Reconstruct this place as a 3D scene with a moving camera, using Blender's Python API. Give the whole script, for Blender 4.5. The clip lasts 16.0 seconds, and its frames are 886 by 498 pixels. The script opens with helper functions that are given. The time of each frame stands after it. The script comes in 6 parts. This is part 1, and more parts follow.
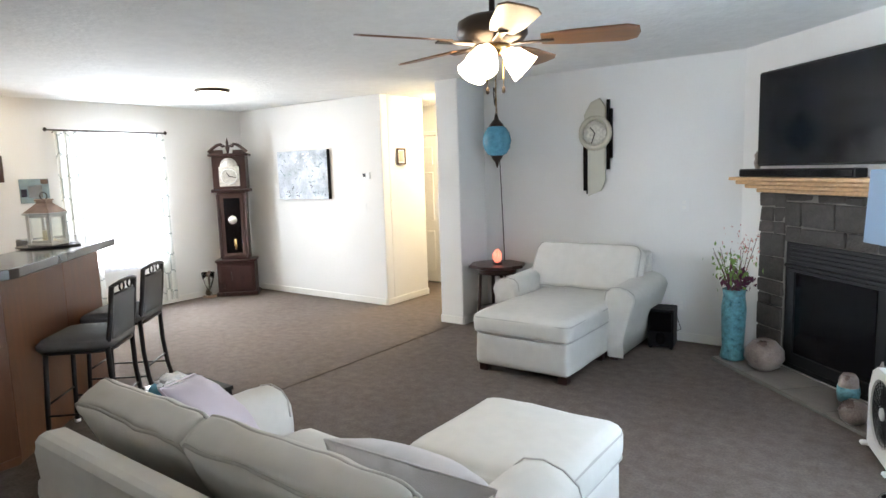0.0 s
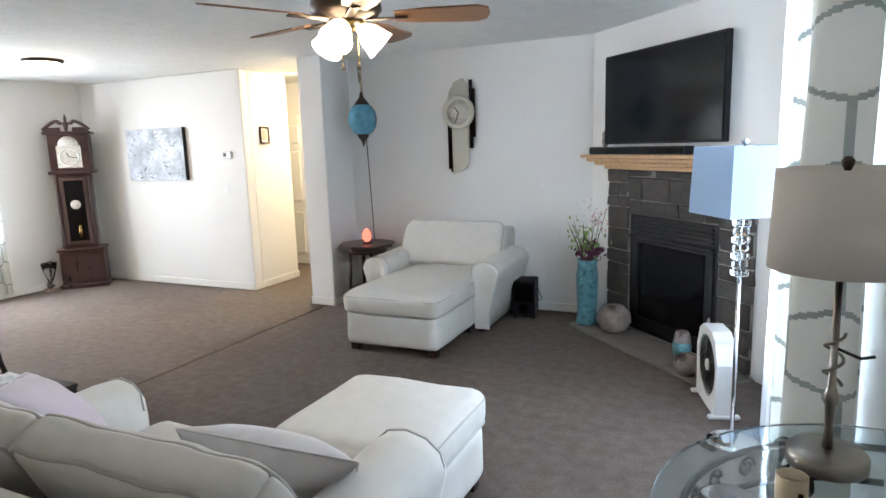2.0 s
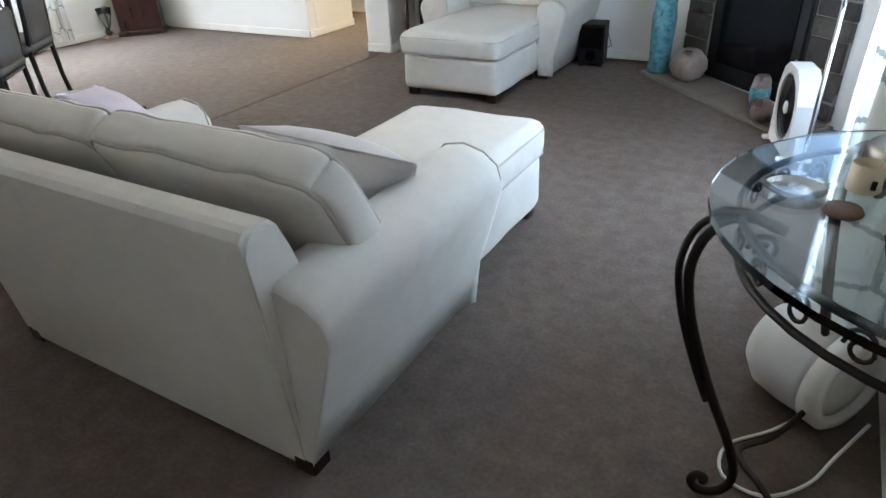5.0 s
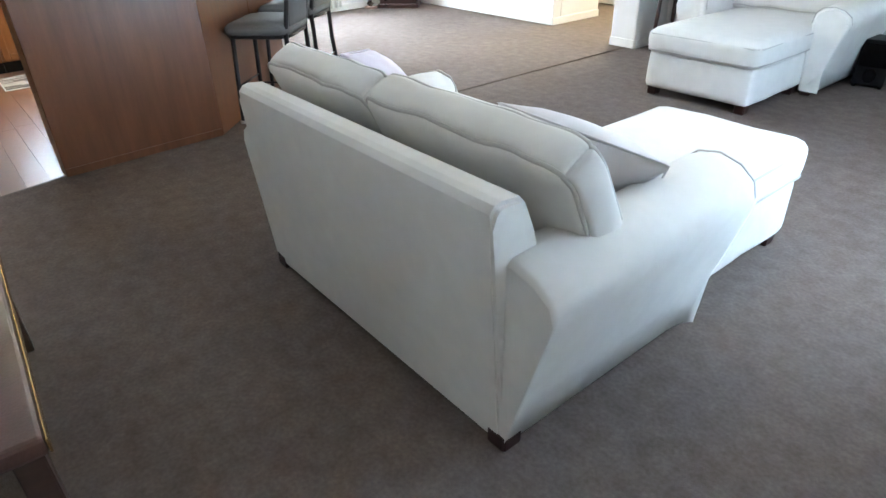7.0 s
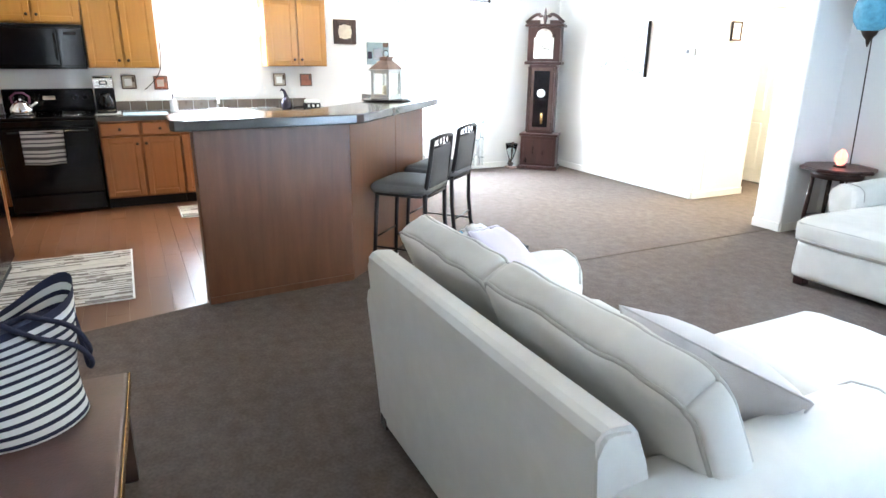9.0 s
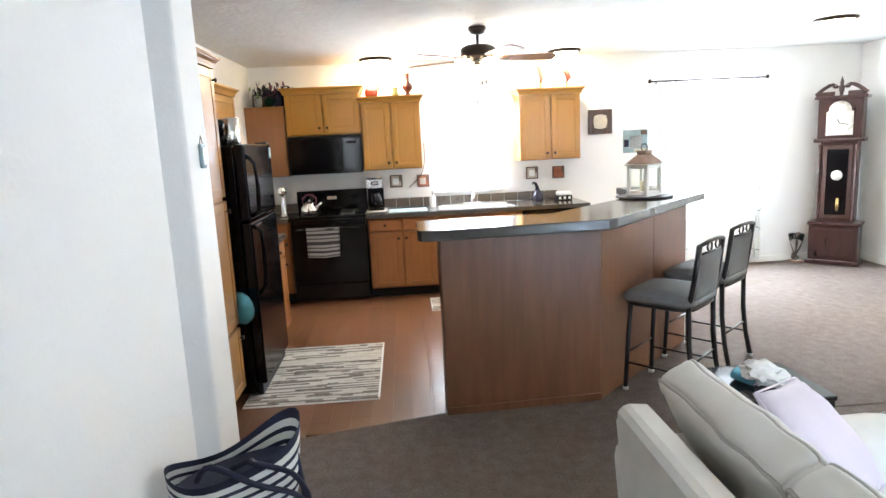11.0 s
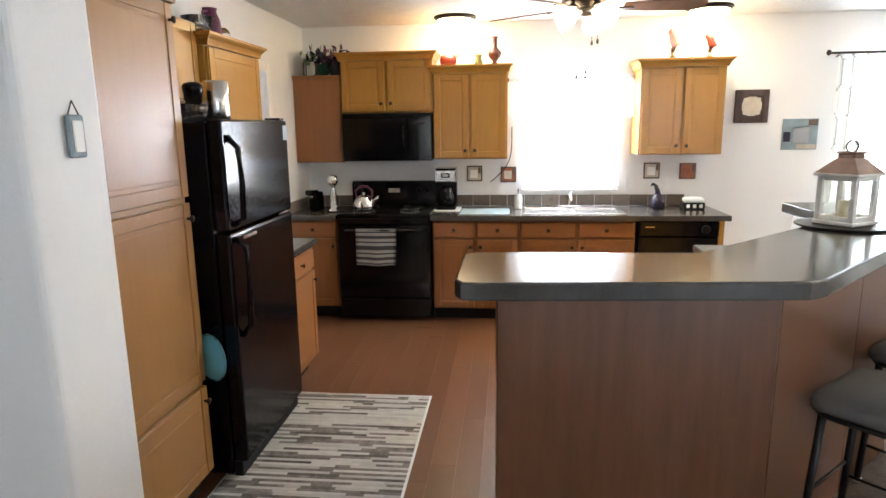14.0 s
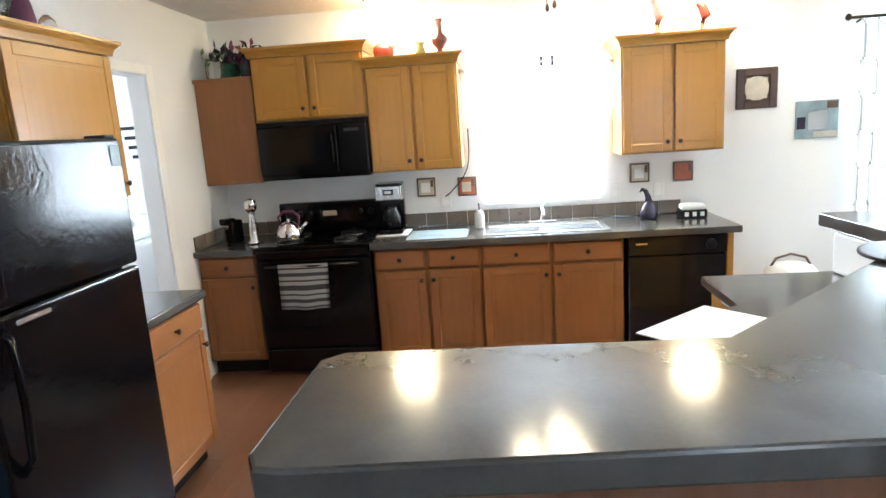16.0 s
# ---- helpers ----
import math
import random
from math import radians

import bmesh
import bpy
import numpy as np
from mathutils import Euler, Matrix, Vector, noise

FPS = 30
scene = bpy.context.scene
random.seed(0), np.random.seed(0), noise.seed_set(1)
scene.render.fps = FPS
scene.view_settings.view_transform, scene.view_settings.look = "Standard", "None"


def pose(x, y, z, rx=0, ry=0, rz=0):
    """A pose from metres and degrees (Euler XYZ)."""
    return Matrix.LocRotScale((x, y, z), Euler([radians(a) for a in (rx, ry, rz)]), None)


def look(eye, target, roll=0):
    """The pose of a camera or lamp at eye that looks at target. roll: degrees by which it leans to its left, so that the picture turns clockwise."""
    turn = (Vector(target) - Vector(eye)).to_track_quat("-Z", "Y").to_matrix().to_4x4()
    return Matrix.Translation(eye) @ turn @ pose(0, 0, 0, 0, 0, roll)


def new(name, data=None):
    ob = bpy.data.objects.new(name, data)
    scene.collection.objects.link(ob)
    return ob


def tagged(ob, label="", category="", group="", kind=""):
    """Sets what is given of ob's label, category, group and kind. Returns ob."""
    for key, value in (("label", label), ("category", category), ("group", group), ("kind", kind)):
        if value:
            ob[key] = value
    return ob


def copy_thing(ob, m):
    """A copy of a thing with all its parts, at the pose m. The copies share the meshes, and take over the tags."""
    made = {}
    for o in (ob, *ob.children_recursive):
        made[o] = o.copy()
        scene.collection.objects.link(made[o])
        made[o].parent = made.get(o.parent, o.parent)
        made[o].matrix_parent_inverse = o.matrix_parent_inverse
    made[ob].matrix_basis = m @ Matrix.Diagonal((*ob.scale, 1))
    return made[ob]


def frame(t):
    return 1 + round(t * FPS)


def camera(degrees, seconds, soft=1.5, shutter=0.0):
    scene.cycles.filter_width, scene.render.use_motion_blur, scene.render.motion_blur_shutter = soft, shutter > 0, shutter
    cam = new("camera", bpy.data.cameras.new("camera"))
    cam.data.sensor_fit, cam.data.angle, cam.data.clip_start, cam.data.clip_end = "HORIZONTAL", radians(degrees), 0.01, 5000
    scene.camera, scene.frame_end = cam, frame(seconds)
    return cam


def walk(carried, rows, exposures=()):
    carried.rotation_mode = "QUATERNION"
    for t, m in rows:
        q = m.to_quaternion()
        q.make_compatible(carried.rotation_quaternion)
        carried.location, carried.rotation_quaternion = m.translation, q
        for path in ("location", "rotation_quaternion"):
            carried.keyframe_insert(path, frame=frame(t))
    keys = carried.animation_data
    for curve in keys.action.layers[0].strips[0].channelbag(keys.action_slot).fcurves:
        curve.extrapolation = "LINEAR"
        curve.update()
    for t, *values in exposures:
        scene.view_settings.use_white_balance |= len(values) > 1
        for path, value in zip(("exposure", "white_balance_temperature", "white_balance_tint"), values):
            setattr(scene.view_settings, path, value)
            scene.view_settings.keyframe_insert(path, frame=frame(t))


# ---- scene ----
cam = camera(71.2, 16.0)
PATH = [
    (0, (0.063, 0.177, 1.541), (-1.113, 1.775, 1.288), -1.8),
    (0.5, (0.093, 0.185, 1.539), (-0.976, 1.856, 1.287), -1.8),
    (1, (0.101, 0.188, 1.543), (-0.864, 1.921, 1.288), -1.7),
    (1.5, (0.111, 0.19, 1.546), (-0.769, 1.967, 1.284), -1.8),
    (2, (0.121, 0.19, 1.53), (-0.707, 1.981, 1.201), -1.9),
    (2.5, (0.141, 0.213, 1.49), (-0.651, 1.987, 1.015), -2.6),
    (3, (0.148, 0.223, 1.463), (-0.621, 1.97, 0.867), -2.9),
    (5.5, (0.104, 0.156, 1.325), (-0.878, 1.533, 0.257), -2.3),
    (6, (0.08, 0.138, 1.318), (-1.034, 1.405, 0.242), -1.8),
    (6.5, (0.058, 0.112, 1.327), (-1.191, 1.266, 0.275), -1.4),
    (7, (0.034, 0.093, 1.339), (-1.309, 1.175, 0.326), -1.5),
    (7.5, (0.016, 0.096, 1.355), (-1.381, 1.184, 0.426), -0.4),
    (8, (0.005, 0.096, 1.381), (-1.467, 1.182, 0.573), 0.4),
    (8.5, (-0.01, 0.119, 1.416), (-1.601, 1.116, 0.726), 1.4),
    (9, (-0.023, 0.169, 1.448), (-1.727, 1.028, 0.85), 0.7),
    (9.5, (-0.003, 0.222, 1.507), (-1.812, 0.908, 1.002), 0.0),
    (10, (-0.073, 0.235, 1.532), (-1.973, 0.666, 1.077), -1.8),
    (12.5, (-1.016, 0.423, 1.582), (-2.993, 0.39, 1.277), -2.0),
    (13, (-1.254, 0.455, 1.562), (-3.222, 0.343, 1.223), -1.9),
    (13.5, (-1.472, 0.516, 1.564), (-3.425, 0.265, 1.214), -1.1),
    (14, (-1.75, 0.51, 1.556), (-3.701, 0.304, 1.169), -0.8),
    (14.5, (-2.022, 0.531, 1.544), (-3.968, 0.341, 1.127), -3.0),
    (15, (-2.275, 0.592, 1.541), (-4.22, 0.333, 1.153), -2.1),
    (15.5, (-2.514, 0.653, 1.543), (-4.465, 0.423, 1.166), -0.8),
    (16, (-2.743, 0.732, 1.55), (-4.699, 0.548, 1.173), -3.8),
]
walk(cam, [(t, look(eye, target, roll)) for t, eye, target, roll in PATH],
     [(0, 0.08, 6550, 12), (2.0, -0.02, 6500, 13), (3.0, -0.14, 6300, 12), (5.5, 0.32, 6250, 10), (7.0, 0.92, 5850, 8), (8.0, 1.05, 5800, 8), (9.0, 1.18, 5850, 9),
      (10.0, 1.22, 5950, 9), (12.5, 0.38, 6500, 14), (13.5, 0.39, 6550, 14), (14.5, 0.42, 6400, 12), (16.0, 0.70, 5900, 7)])
# world, sun and the daylight in the window openings
world = bpy.data.worlds.new("world")
scene.world = world
world.use_nodes = True
wn = world.node_tree.nodes
sky = wn.new("ShaderNodeTexSky")
sky.sky_type, sky.sun_disc = "NISHITA", False
sky.sun_elevation, sky.sun_rotation = radians(50), radians(80)
wn["Background"].inputs[1].default_value = 0.12
world.node_tree.links.new(sky.outputs[0], wn["Background"].inputs[0])
sun = new("sun", bpy.data.lights.new("sun", "SUN"))
sun.data.energy, sun.data.angle, sun.data.color = 2.5, radians(0.5), (1, 0.95, 0.88)
sun.matrix_world = look((6, -3, 9), (0, 0, 0))


def window_light(name, at, to, w, h, power, color=(0.9, 0.95, 1.0)):
    ob = new(name, bpy.data.lights.new(name, "AREA"))
    ob.data.shape, ob.data.size, ob.data.size_y = "RECTANGLE", w, h
    ob.data.energy, ob.data.color = power, color
    ob.matrix_world = look(at, to)
    return ob


window_light("kitchen_daylight", (-7.34, 1.04, 1.53), (-6, 1.04, 1.50), 0.74, 1.0, 130)
window_light("dining_daylight", (-7.34, 3.80, 1.30), (-6, 3.80, 1.25), 0.74, 1.4, 400, (0.84, 0.93, 1.0))
window_light("living_daylight", (0.67, 3.01, 1.30), (-1, 3.01, 1.15), 0.92, 1.5, 138, (0.70, 0.86, 1.0))
# fill lamp in an unseen entry window, added to brighten the wall end
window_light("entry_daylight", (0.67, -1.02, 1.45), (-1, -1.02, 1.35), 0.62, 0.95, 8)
window_light("utility_daylight", (-5.9, -3.36, 1.5), (-5.9, -2, 1.4), 0.9, 1.2, 40)


# ---- materials ----
def nodes_of(name):
    m = bpy.data.materials.new(name)
    m.use_nodes = True
    t = m.node_tree
    return m, t.nodes, t.links, t.nodes["Principled BSDF"]


def mat(name, base, rough=0.6, metal=0.0, var=0.12, scale=5.0, bump=0.08, bscale=140.0, stretch=(1, 1, 1), dark=None, spec=0.5, each=0.0, rvar=0.08):
    m, n, l, b = nodes_of(name)
    co = n.new("ShaderNodeTexCoord")
    mp = n.new("ShaderNodeMapping")
    mp.inputs["Scale"].default_value = stretch
    l.new(co.outputs["Object"], mp.inputs["Vector"])
    n1 = n.new("ShaderNodeTexNoise")
    n1.inputs["Scale"].default_value, n1.inputs["Detail"].default_value = scale, 5
    n2 = n.new("ShaderNodeTexNoise")
    n2.inputs["Scale"].default_value, n2.inputs["Detail"].default_value = bscale, 3
    l.new(mp.outputs[0], n1.inputs["Vector"])
    l.new(mp.outputs[0], n2.inputs["Vector"])
    add = n.new("ShaderNodeMath")
    add.operation = "MULTIPLY_ADD"
    add.inputs[1].default_value = 0.35
    l.new(n2.outputs[0], add.inputs[0])
    l.new(n1.outputs[0], add.inputs[2])
    ramp = n.new("ShaderNodeValToRGB")
    lo = dark or tuple(c * (1 - var) for c in base)
    hi = tuple(min(1, c * (1 + var)) for c in base)
    ramp.color_ramp.elements[0].position, ramp.color_ramp.elements[0].color = 0.42, (*lo, 1)
    ramp.color_ramp.elements[1].position, ramp.color_ramp.elements[1].color = 0.92, (*hi, 1)
    l.new(add.outputs[0], ramp.inputs[0])
    out = ramp.outputs[0]
    if each:
        info = n.new("ShaderNodeObjectInfo")
        rng = n.new("ShaderNodeMapRange")
        rng.inputs[3].default_value, rng.inputs[4].default_value = 1 - each, 1 + each
        l.new(info.outputs["Random"], rng.inputs[0])
        hsv = n.new("ShaderNodeHueSaturation")
        l.new(rng.outputs[0], hsv.inputs["Value"])
        l.new(out, hsv.inputs["Color"])
        out = hsv.outputs[0]
    l.new(out, b.inputs["Base Color"])
    b.inputs["Roughness"].default_value, b.inputs["Metallic"].default_value = rough, metal
    b.inputs["Specular IOR Level"].default_value = spec
    rr = n.new("ShaderNodeMapRange")
    rr.inputs[3].default_value, rr.inputs[4].default_value = max(0.02, rough - rvar), min(1, rough + rvar)
    l.new(n1.outputs[0], rr.inputs[0])
    l.new(rr.outputs[0], b.inputs["Roughness"])
    if bump:
        bp = n.new("ShaderNodeBump")
        bp.inputs["Strength"].default_value, bp.inputs["Distance"].default_value = bump, 0.01
        l.new(n2.outputs[0], bp.inputs["Height"])
        l.new(bp.outputs[0], b.inputs["Normal"])
    return m


def pile(name, base):
    """Cut-pile carpet: trodden patches, tufts that lean either way, and fine yarn."""
    m, n, l, b = nodes_of(name)
    co = n.new("ShaderNodeTexCoord")
    out = None
    for scale, detail, lo, hi in ((1.1, 3, 0.90, 1.10), (14.0, 4, 0.85, 1.15), (70.0, 3, 0.85, 1.15)):
        t = n.new("ShaderNodeTexNoise")
        t.inputs["Scale"].default_value, t.inputs["Detail"].default_value = scale, detail
        l.new(co.outputs["Object"], t.inputs["Vector"])
        r = n.new("ShaderNodeMapRange")
        r.inputs[1].default_value, r.inputs[2].default_value = 0.3, 0.7
        r.inputs[3].default_value, r.inputs[4].default_value = lo, hi
        l.new(t.outputs[0], r.inputs[0])
        if out is None:
            out = r.outputs[0]
        else:
            k = n.new("ShaderNodeMath")
            k.operation = "MULTIPLY"
            l.new(out, k.inputs[0])
            l.new(r.outputs[0], k.inputs[1])
            out = k.outputs[0]
    hsv = n.new("ShaderNodeHueSaturation")
    hsv.inputs["Color"].default_value = (*base, 1)
    l.new(out, hsv.inputs["Value"])
    l.new(hsv.outputs[0], b.inputs["Base Color"])
    b.inputs["Roughness"].default_value, b.inputs["Specular IOR Level"].default_value = 0.97, 0.08
    yarn = n.new("ShaderNodeTexNoise")
    yarn.inputs["Scale"].default_value, yarn.inputs["Detail"].default_value = 240, 3
    l.new(co.outputs["Object"], yarn.inputs["Vector"])
    bp = n.new("ShaderNodeBump")
    bp.inputs["Strength"].default_value, bp.inputs["Distance"].default_value = 0.4, 0.008
    l.new(yarn.outputs[0], bp.inputs["Height"])
    l.new(bp.outputs[0], b.inputs["Normal"])
    return m


def glow(name, color, strength):
    m, n, l, b = nodes_of(name)
    b.inputs["Base Color"].default_value = (*color, 1)
    b.inputs["Emission Color"].default_value = (*color, 1)
    b.inputs["Emission Strength"].default_value = strength
    return m


def glass(name, color=(0.95, 0.98, 0.97), rough=0.02, ior=1.45):
    m, n, l, b = nodes_of(name)
    b.inputs["Base Color"].default_value = (*color, 1)
    b.inputs["Roughness"].default_value, b.inputs["IOR"].default_value = rough, ior
    b.inputs["Transmission Weight"].default_value = 1
    return m


def sheer(name, color, thin, through_cloth=0.5):
    """Cloth that lets light through; thin: how open its weave is."""
    m, n, l, b = nodes_of(name)
    n.remove(b)
    d, tl, tr = n.new("ShaderNodeBsdfDiffuse"), n.new("ShaderNodeBsdfTranslucent"), n.new("ShaderNodeBsdfTransparent")
    for q in (d, tl):
        q.inputs[0].default_value = (*color, 1)
    a, c = n.new("ShaderNodeMixShader"), n.new("ShaderNodeMixShader")
    a.inputs[0].default_value, c.inputs[0].default_value = through_cloth, thin
    weave = n.new("ShaderNodeTexNoise")
    weave.inputs["Scale"].default_value = 300
    bp = n.new("ShaderNodeBump")
    bp.inputs["Strength"].default_value, bp.inputs["Distance"].default_value = 0.1, 0.005
    l.new(weave.outputs[0], bp.inputs["Height"])
    l.new(bp.outputs[0], d.inputs["Normal"])
    l.new(d.outputs[0], a.inputs[1])
    l.new(tl.outputs[0], a.inputs[2])
    l.new(a.outputs[0], c.inputs[1])
    l.new(tr.outputs[0], c.inputs[2])
    l.new(c.outputs[0], n["Material Output"].inputs[0])
    return m


WALL = mat("wall_paint", (0.765, 0.758, 0.745), 0.75, var=0.03, scale=1.3, bump=0.12, bscale=60)
CEIL = mat("ceiling_texture", (0.74, 0.74, 0.72), 0.85, var=0.05, scale=9, bump=0.55, bscale=26)
TRIM = mat("white_trim", (0.80, 0.79, 0.76), 0.4, var=0.03, bump=0.02)
CARPET = pile("carpet", (0.128, 0.103, 0.090))
SEAM = mat("carpet_seam", (0.10, 0.08, 0.065), 0.97, var=0.2, scale=20, bump=0.7, bscale=200, spec=0.1)
PLANK = mat("laminate", (0.150, 0.066, 0.033), 0.28, var=0.09, scale=2.2, bump=0, bscale=40, stretch=(0.8, 5, 5), each=0.12, rvar=0.012)
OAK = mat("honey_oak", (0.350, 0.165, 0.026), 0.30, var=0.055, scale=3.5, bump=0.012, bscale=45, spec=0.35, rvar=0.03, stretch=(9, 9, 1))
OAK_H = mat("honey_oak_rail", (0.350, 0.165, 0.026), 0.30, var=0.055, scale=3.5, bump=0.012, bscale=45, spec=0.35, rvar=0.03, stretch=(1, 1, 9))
# pantry copy of the honey oak: weaker lamplight put into a browner colour
OAK_DIM = mat("honey_oak_dim", (0.235, 0.105, 0.027), 0.30, var=0.06, scale=3.5, bump=0.012, bscale=45, spec=0.4, rvar=0.03, stretch=(9, 9, 1))
# the same honey oak away from the lamps, its shade put into the colour
OAK_SHADED = mat("honey_oak_shaded", (0.235, 0.092, 0.030), 0.30, var=0.09, scale=3.5, bump=0.012, bscale=45, spec=0.35, rvar=0.03, stretch=(9, 9, 1))
OAK_SHADED_H = mat("honey_oak_shaded_rail", (0.235, 0.092, 0.030), 0.30, var=0.09, scale=3.5, bump=0.012, bscale=45, spec=0.35, rvar=0.03, stretch=(1, 1, 9))
PANELW = mat("bar_panel_wood", (0.142, 0.058, 0.027), 0.36, var=0.2, scale=3, bump=0.05, bscale=40, stretch=(8, 8, 0.8))
MANTELW = mat("mantel_oak", (0.50, 0.29, 0.13), 0.42, var=0.2, scale=5, bump=0.05, bscale=60, stretch=(1, 8, 8))
DARKW = mat("dark_mahogany", (0.03, 0.011, 0.009), 0.3, var=0.35, scale=4, bump=0.04, bscale=50, stretch=(6, 6, 1))
ESPRESSO = mat("espresso_wood", (0.05, 0.026, 0.02), 0.35, var=0.3, scale=5, bump=0.03, bscale=60, stretch=(6, 1, 6))
TOP = mat("grey_laminate", (0.070, 0.065, 0.060), 0.15, var=0.14, scale=9, bump=0.006, bscale=90, rvar=0.01)
SPLASH = mat("backsplash_tile", (0.15, 0.12, 0.095), 0.3, var=0.15, scale=14, bump=0.02, each=0.12)
BLACK = mat("black_enamel", (0.004, 0.004, 0.005), 0.12, var=0.2, bump=0.01, spec=0.25)
BLACKM = mat("black_matte", (0.006, 0.006, 0.007), 0.45, var=0.2, bump=0.04, spec=0.2)
FRIDGE = mat("black_pebbled_steel", (0.003, 0.003, 0.004), 0.13, var=0.1, bump=0.10, bscale=38, spec=0.2)
SCREEN = mat("tv_screen", (0.005, 0.005, 0.007), 0.12, var=0.1, bump=0, spec=0.3)
STEEL = mat("stainless", (0.62, 0.62, 0.62), 0.22, 1.0, var=0.05, bump=0.02, bscale=200)
PEWTER = mat("brushed_pewter", (0.28, 0.26, 0.24), 0.3, 0.9, var=0.15, bump=0.03)
CHROME = mat("chrome", (0.75, 0.75, 0.76), 0.08, 1.0, var=0.02, bump=0)
BRONZE = mat("dark_bronze", (0.035, 0.024, 0.018), 0.4, 0.6, var=0.2, bump=0.05)
IRON = mat("wrought_iron", (0.025, 0.018, 0.016), 0.5, 0.5, var=0.3, bump=0.15)
CREAM = mat("cream_upholstery", (0.665, 0.648, 0.615), 0.97, var=0.04, scale=14, bump=0.25, bscale=420, spec=0.08)
# piping slightly greyer than the cloth, the seam's shadow line added to its colour
PIPING = mat("cream_piping_shadowed", (0.47, 0.455, 0.43), 0.9, var=0.05, bump=0.2, bscale=400, spec=0.2)
PALEP = mat("pale_grey_satin", (0.60, 0.57, 0.57), 0.7, var=0.05, bump=0.2, bscale=300, spec=0.25)
PILLOW = mat("lilac_grey_satin", (0.56, 0.50, 0.56), 0.6, var=0.06, bump=0.2, bscale=300, spec=0.3)
GREYF = mat("grey_seat_cloth", (0.14, 0.137, 0.135), 0.9, var=0.1, bump=0.3, bscale=380, spec=0.2)
SEATMETAL = mat("gunmetal", (0.032, 0.030, 0.031), 0.4, 0.5, var=0.15, bump=0.04)
STONE = mat("stacked_stone", (0.046, 0.040, 0.036), 0.8, var=0.35, scale=14, bump=0.9, bscale=45, each=0.35)
MORTAR = mat("mortar", (0.18, 0.168, 0.15), 0.95, var=0.15, bump=0.5, bscale=80)
HEARTH = mat("hearth_tile", (0.17, 0.145, 0.125), 0.55, var=0.2, scale=6, bump=0.15, bscale=60, each=0.1)
PLASTIC = mat("white_plastic", (0.76, 0.76, 0.75), 0.4, var=0.03, bump=0)
PORC = mat("white_paper", (0.82, 0.82, 0.80), 0.7, var=0.02, bump=0.02)
SHADE = sheer("taupe_shade", (0.85, 0.82, 0.78), 0.0, 0.58)
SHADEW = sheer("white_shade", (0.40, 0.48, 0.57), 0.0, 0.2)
SHEERL = sheer("floor_sheer", (0.84, 0.87, 0.92), 0.12, 0.46)
SHEER = sheer("sheer_white", (0.88, 0.90, 0.94), 0.25)
DRAPE = sheer("drape_white", (0.90, 0.91, 0.89), 0.03, 0.52)
DRAPEP = sheer("pale_print", (0.46, 0.49, 0.49), 0.0, 0.2)
DRAPEG = sheer("grey_print", (0.40, 0.44, 0.445), 0.0, 0.3)
GLASS = glass("clear_glass")
TABLEGLASS = glass("table_glass", (0.78, 0.90, 0.95))
BLUEG = glass("blue_glass", (0.10, 0.42, 0.62), 0.12)
BLUEGLAZE = mat("blue_crackle_glass", (0.09, 0.29, 0.42), 0.10, var=0.25, scale=18, bump=0.05, bscale=60)
TEAL = mat("teal_mosaic", (0.085, 0.24, 0.28), 0.3, var=0.5, scale=30, bump=0.15, bscale=90)
BOWL = glow("lit_bowl", (1.0, 0.81, 0.48), 50)
BOWLH = glow("warm_hall_bowl", (1.0, 0.80, 0.48), 260)
FANGLASS = glow("lit_tulip_glass", (1.0, 0.82, 0.55), 28)
SALT = glow("salt_crystal", (1.0, 0.22, 0.14), 1.5)
CLOCKW = mat("ivory_lacquer", (0.52, 0.50, 0.42), 0.5, var=0.05, bump=0.05)
DIAL = mat("silver_dial", (0.62, 0.60, 0.55), 0.35, 0.3, var=0.25, scale=40, bump=0.1)
BRASS = mat("brass", (0.65, 0.44, 0.18), 0.25, 1.0, var=0.1, bump=0.02)
PAINTING = mat("winter_canvas", (0.52, 0.55, 0.60), 0.7, var=0.5, scale=6, bump=0.2, bscale=40, dark=(0.20, 0.23, 0.28))
RUG = mat("rug_light", (0.52, 0.50, 0.46), 0.95, var=0.1, scale=20, bump=0.6, bscale=200, spec=0.1, each=0.15)
RUGD = mat("rug_dark", (0.19, 0.17, 0.155), 0.95, var=0.4, scale=25, bump=0.6, bscale=200, spec=0.1, each=0.4)
NAVY = mat("navy_canvas", (0.012, 0.016, 0.045), 0.85, var=0.2, bump=0.3, bscale=300)
CANVAS = mat("white_canvas", (0.74, 0.74, 0.73), 0.85, var=0.04, bump=0.3, bscale=300)
GREENL = mat("silk_leaf", (0.16, 0.27, 0.06), 0.6, var=0.4, scale=20)
PURPLE = mat("plum_flower", (0.09, 0.012, 0.045), 0.6, var=0.4, scale=20)
TWIG = mat("twig", (0.10, 0.055, 0.04), 0.8, var=0.3, scale=30)
RED = mat("red_ceramic", (0.20, 0.035, 0.025), 0.25, var=0.2)
AMBER = mat("plum_glaze", (0.11, 0.035, 0.03), 0.1, var=0.4, scale=16, bump=0.02)
SMOKETOP = mat("dark_glass_top", (0.012, 0.014, 0.018), 0.05, var=0.1, bump=0, spec=0.6)
SMOKE = mat("smoky_glaze", (0.15, 0.105, 0.08), 0.08, var=0.5, scale=14, bump=0.03, bscale=50)
GREENG = glass("green_glass", (0.05, 0.55, 0.25), 0.05)
OLIVE = mat("olive_glaze", (0.15, 0.14, 0.05), 0.12, var=0.4, scale=20, bump=0.02)
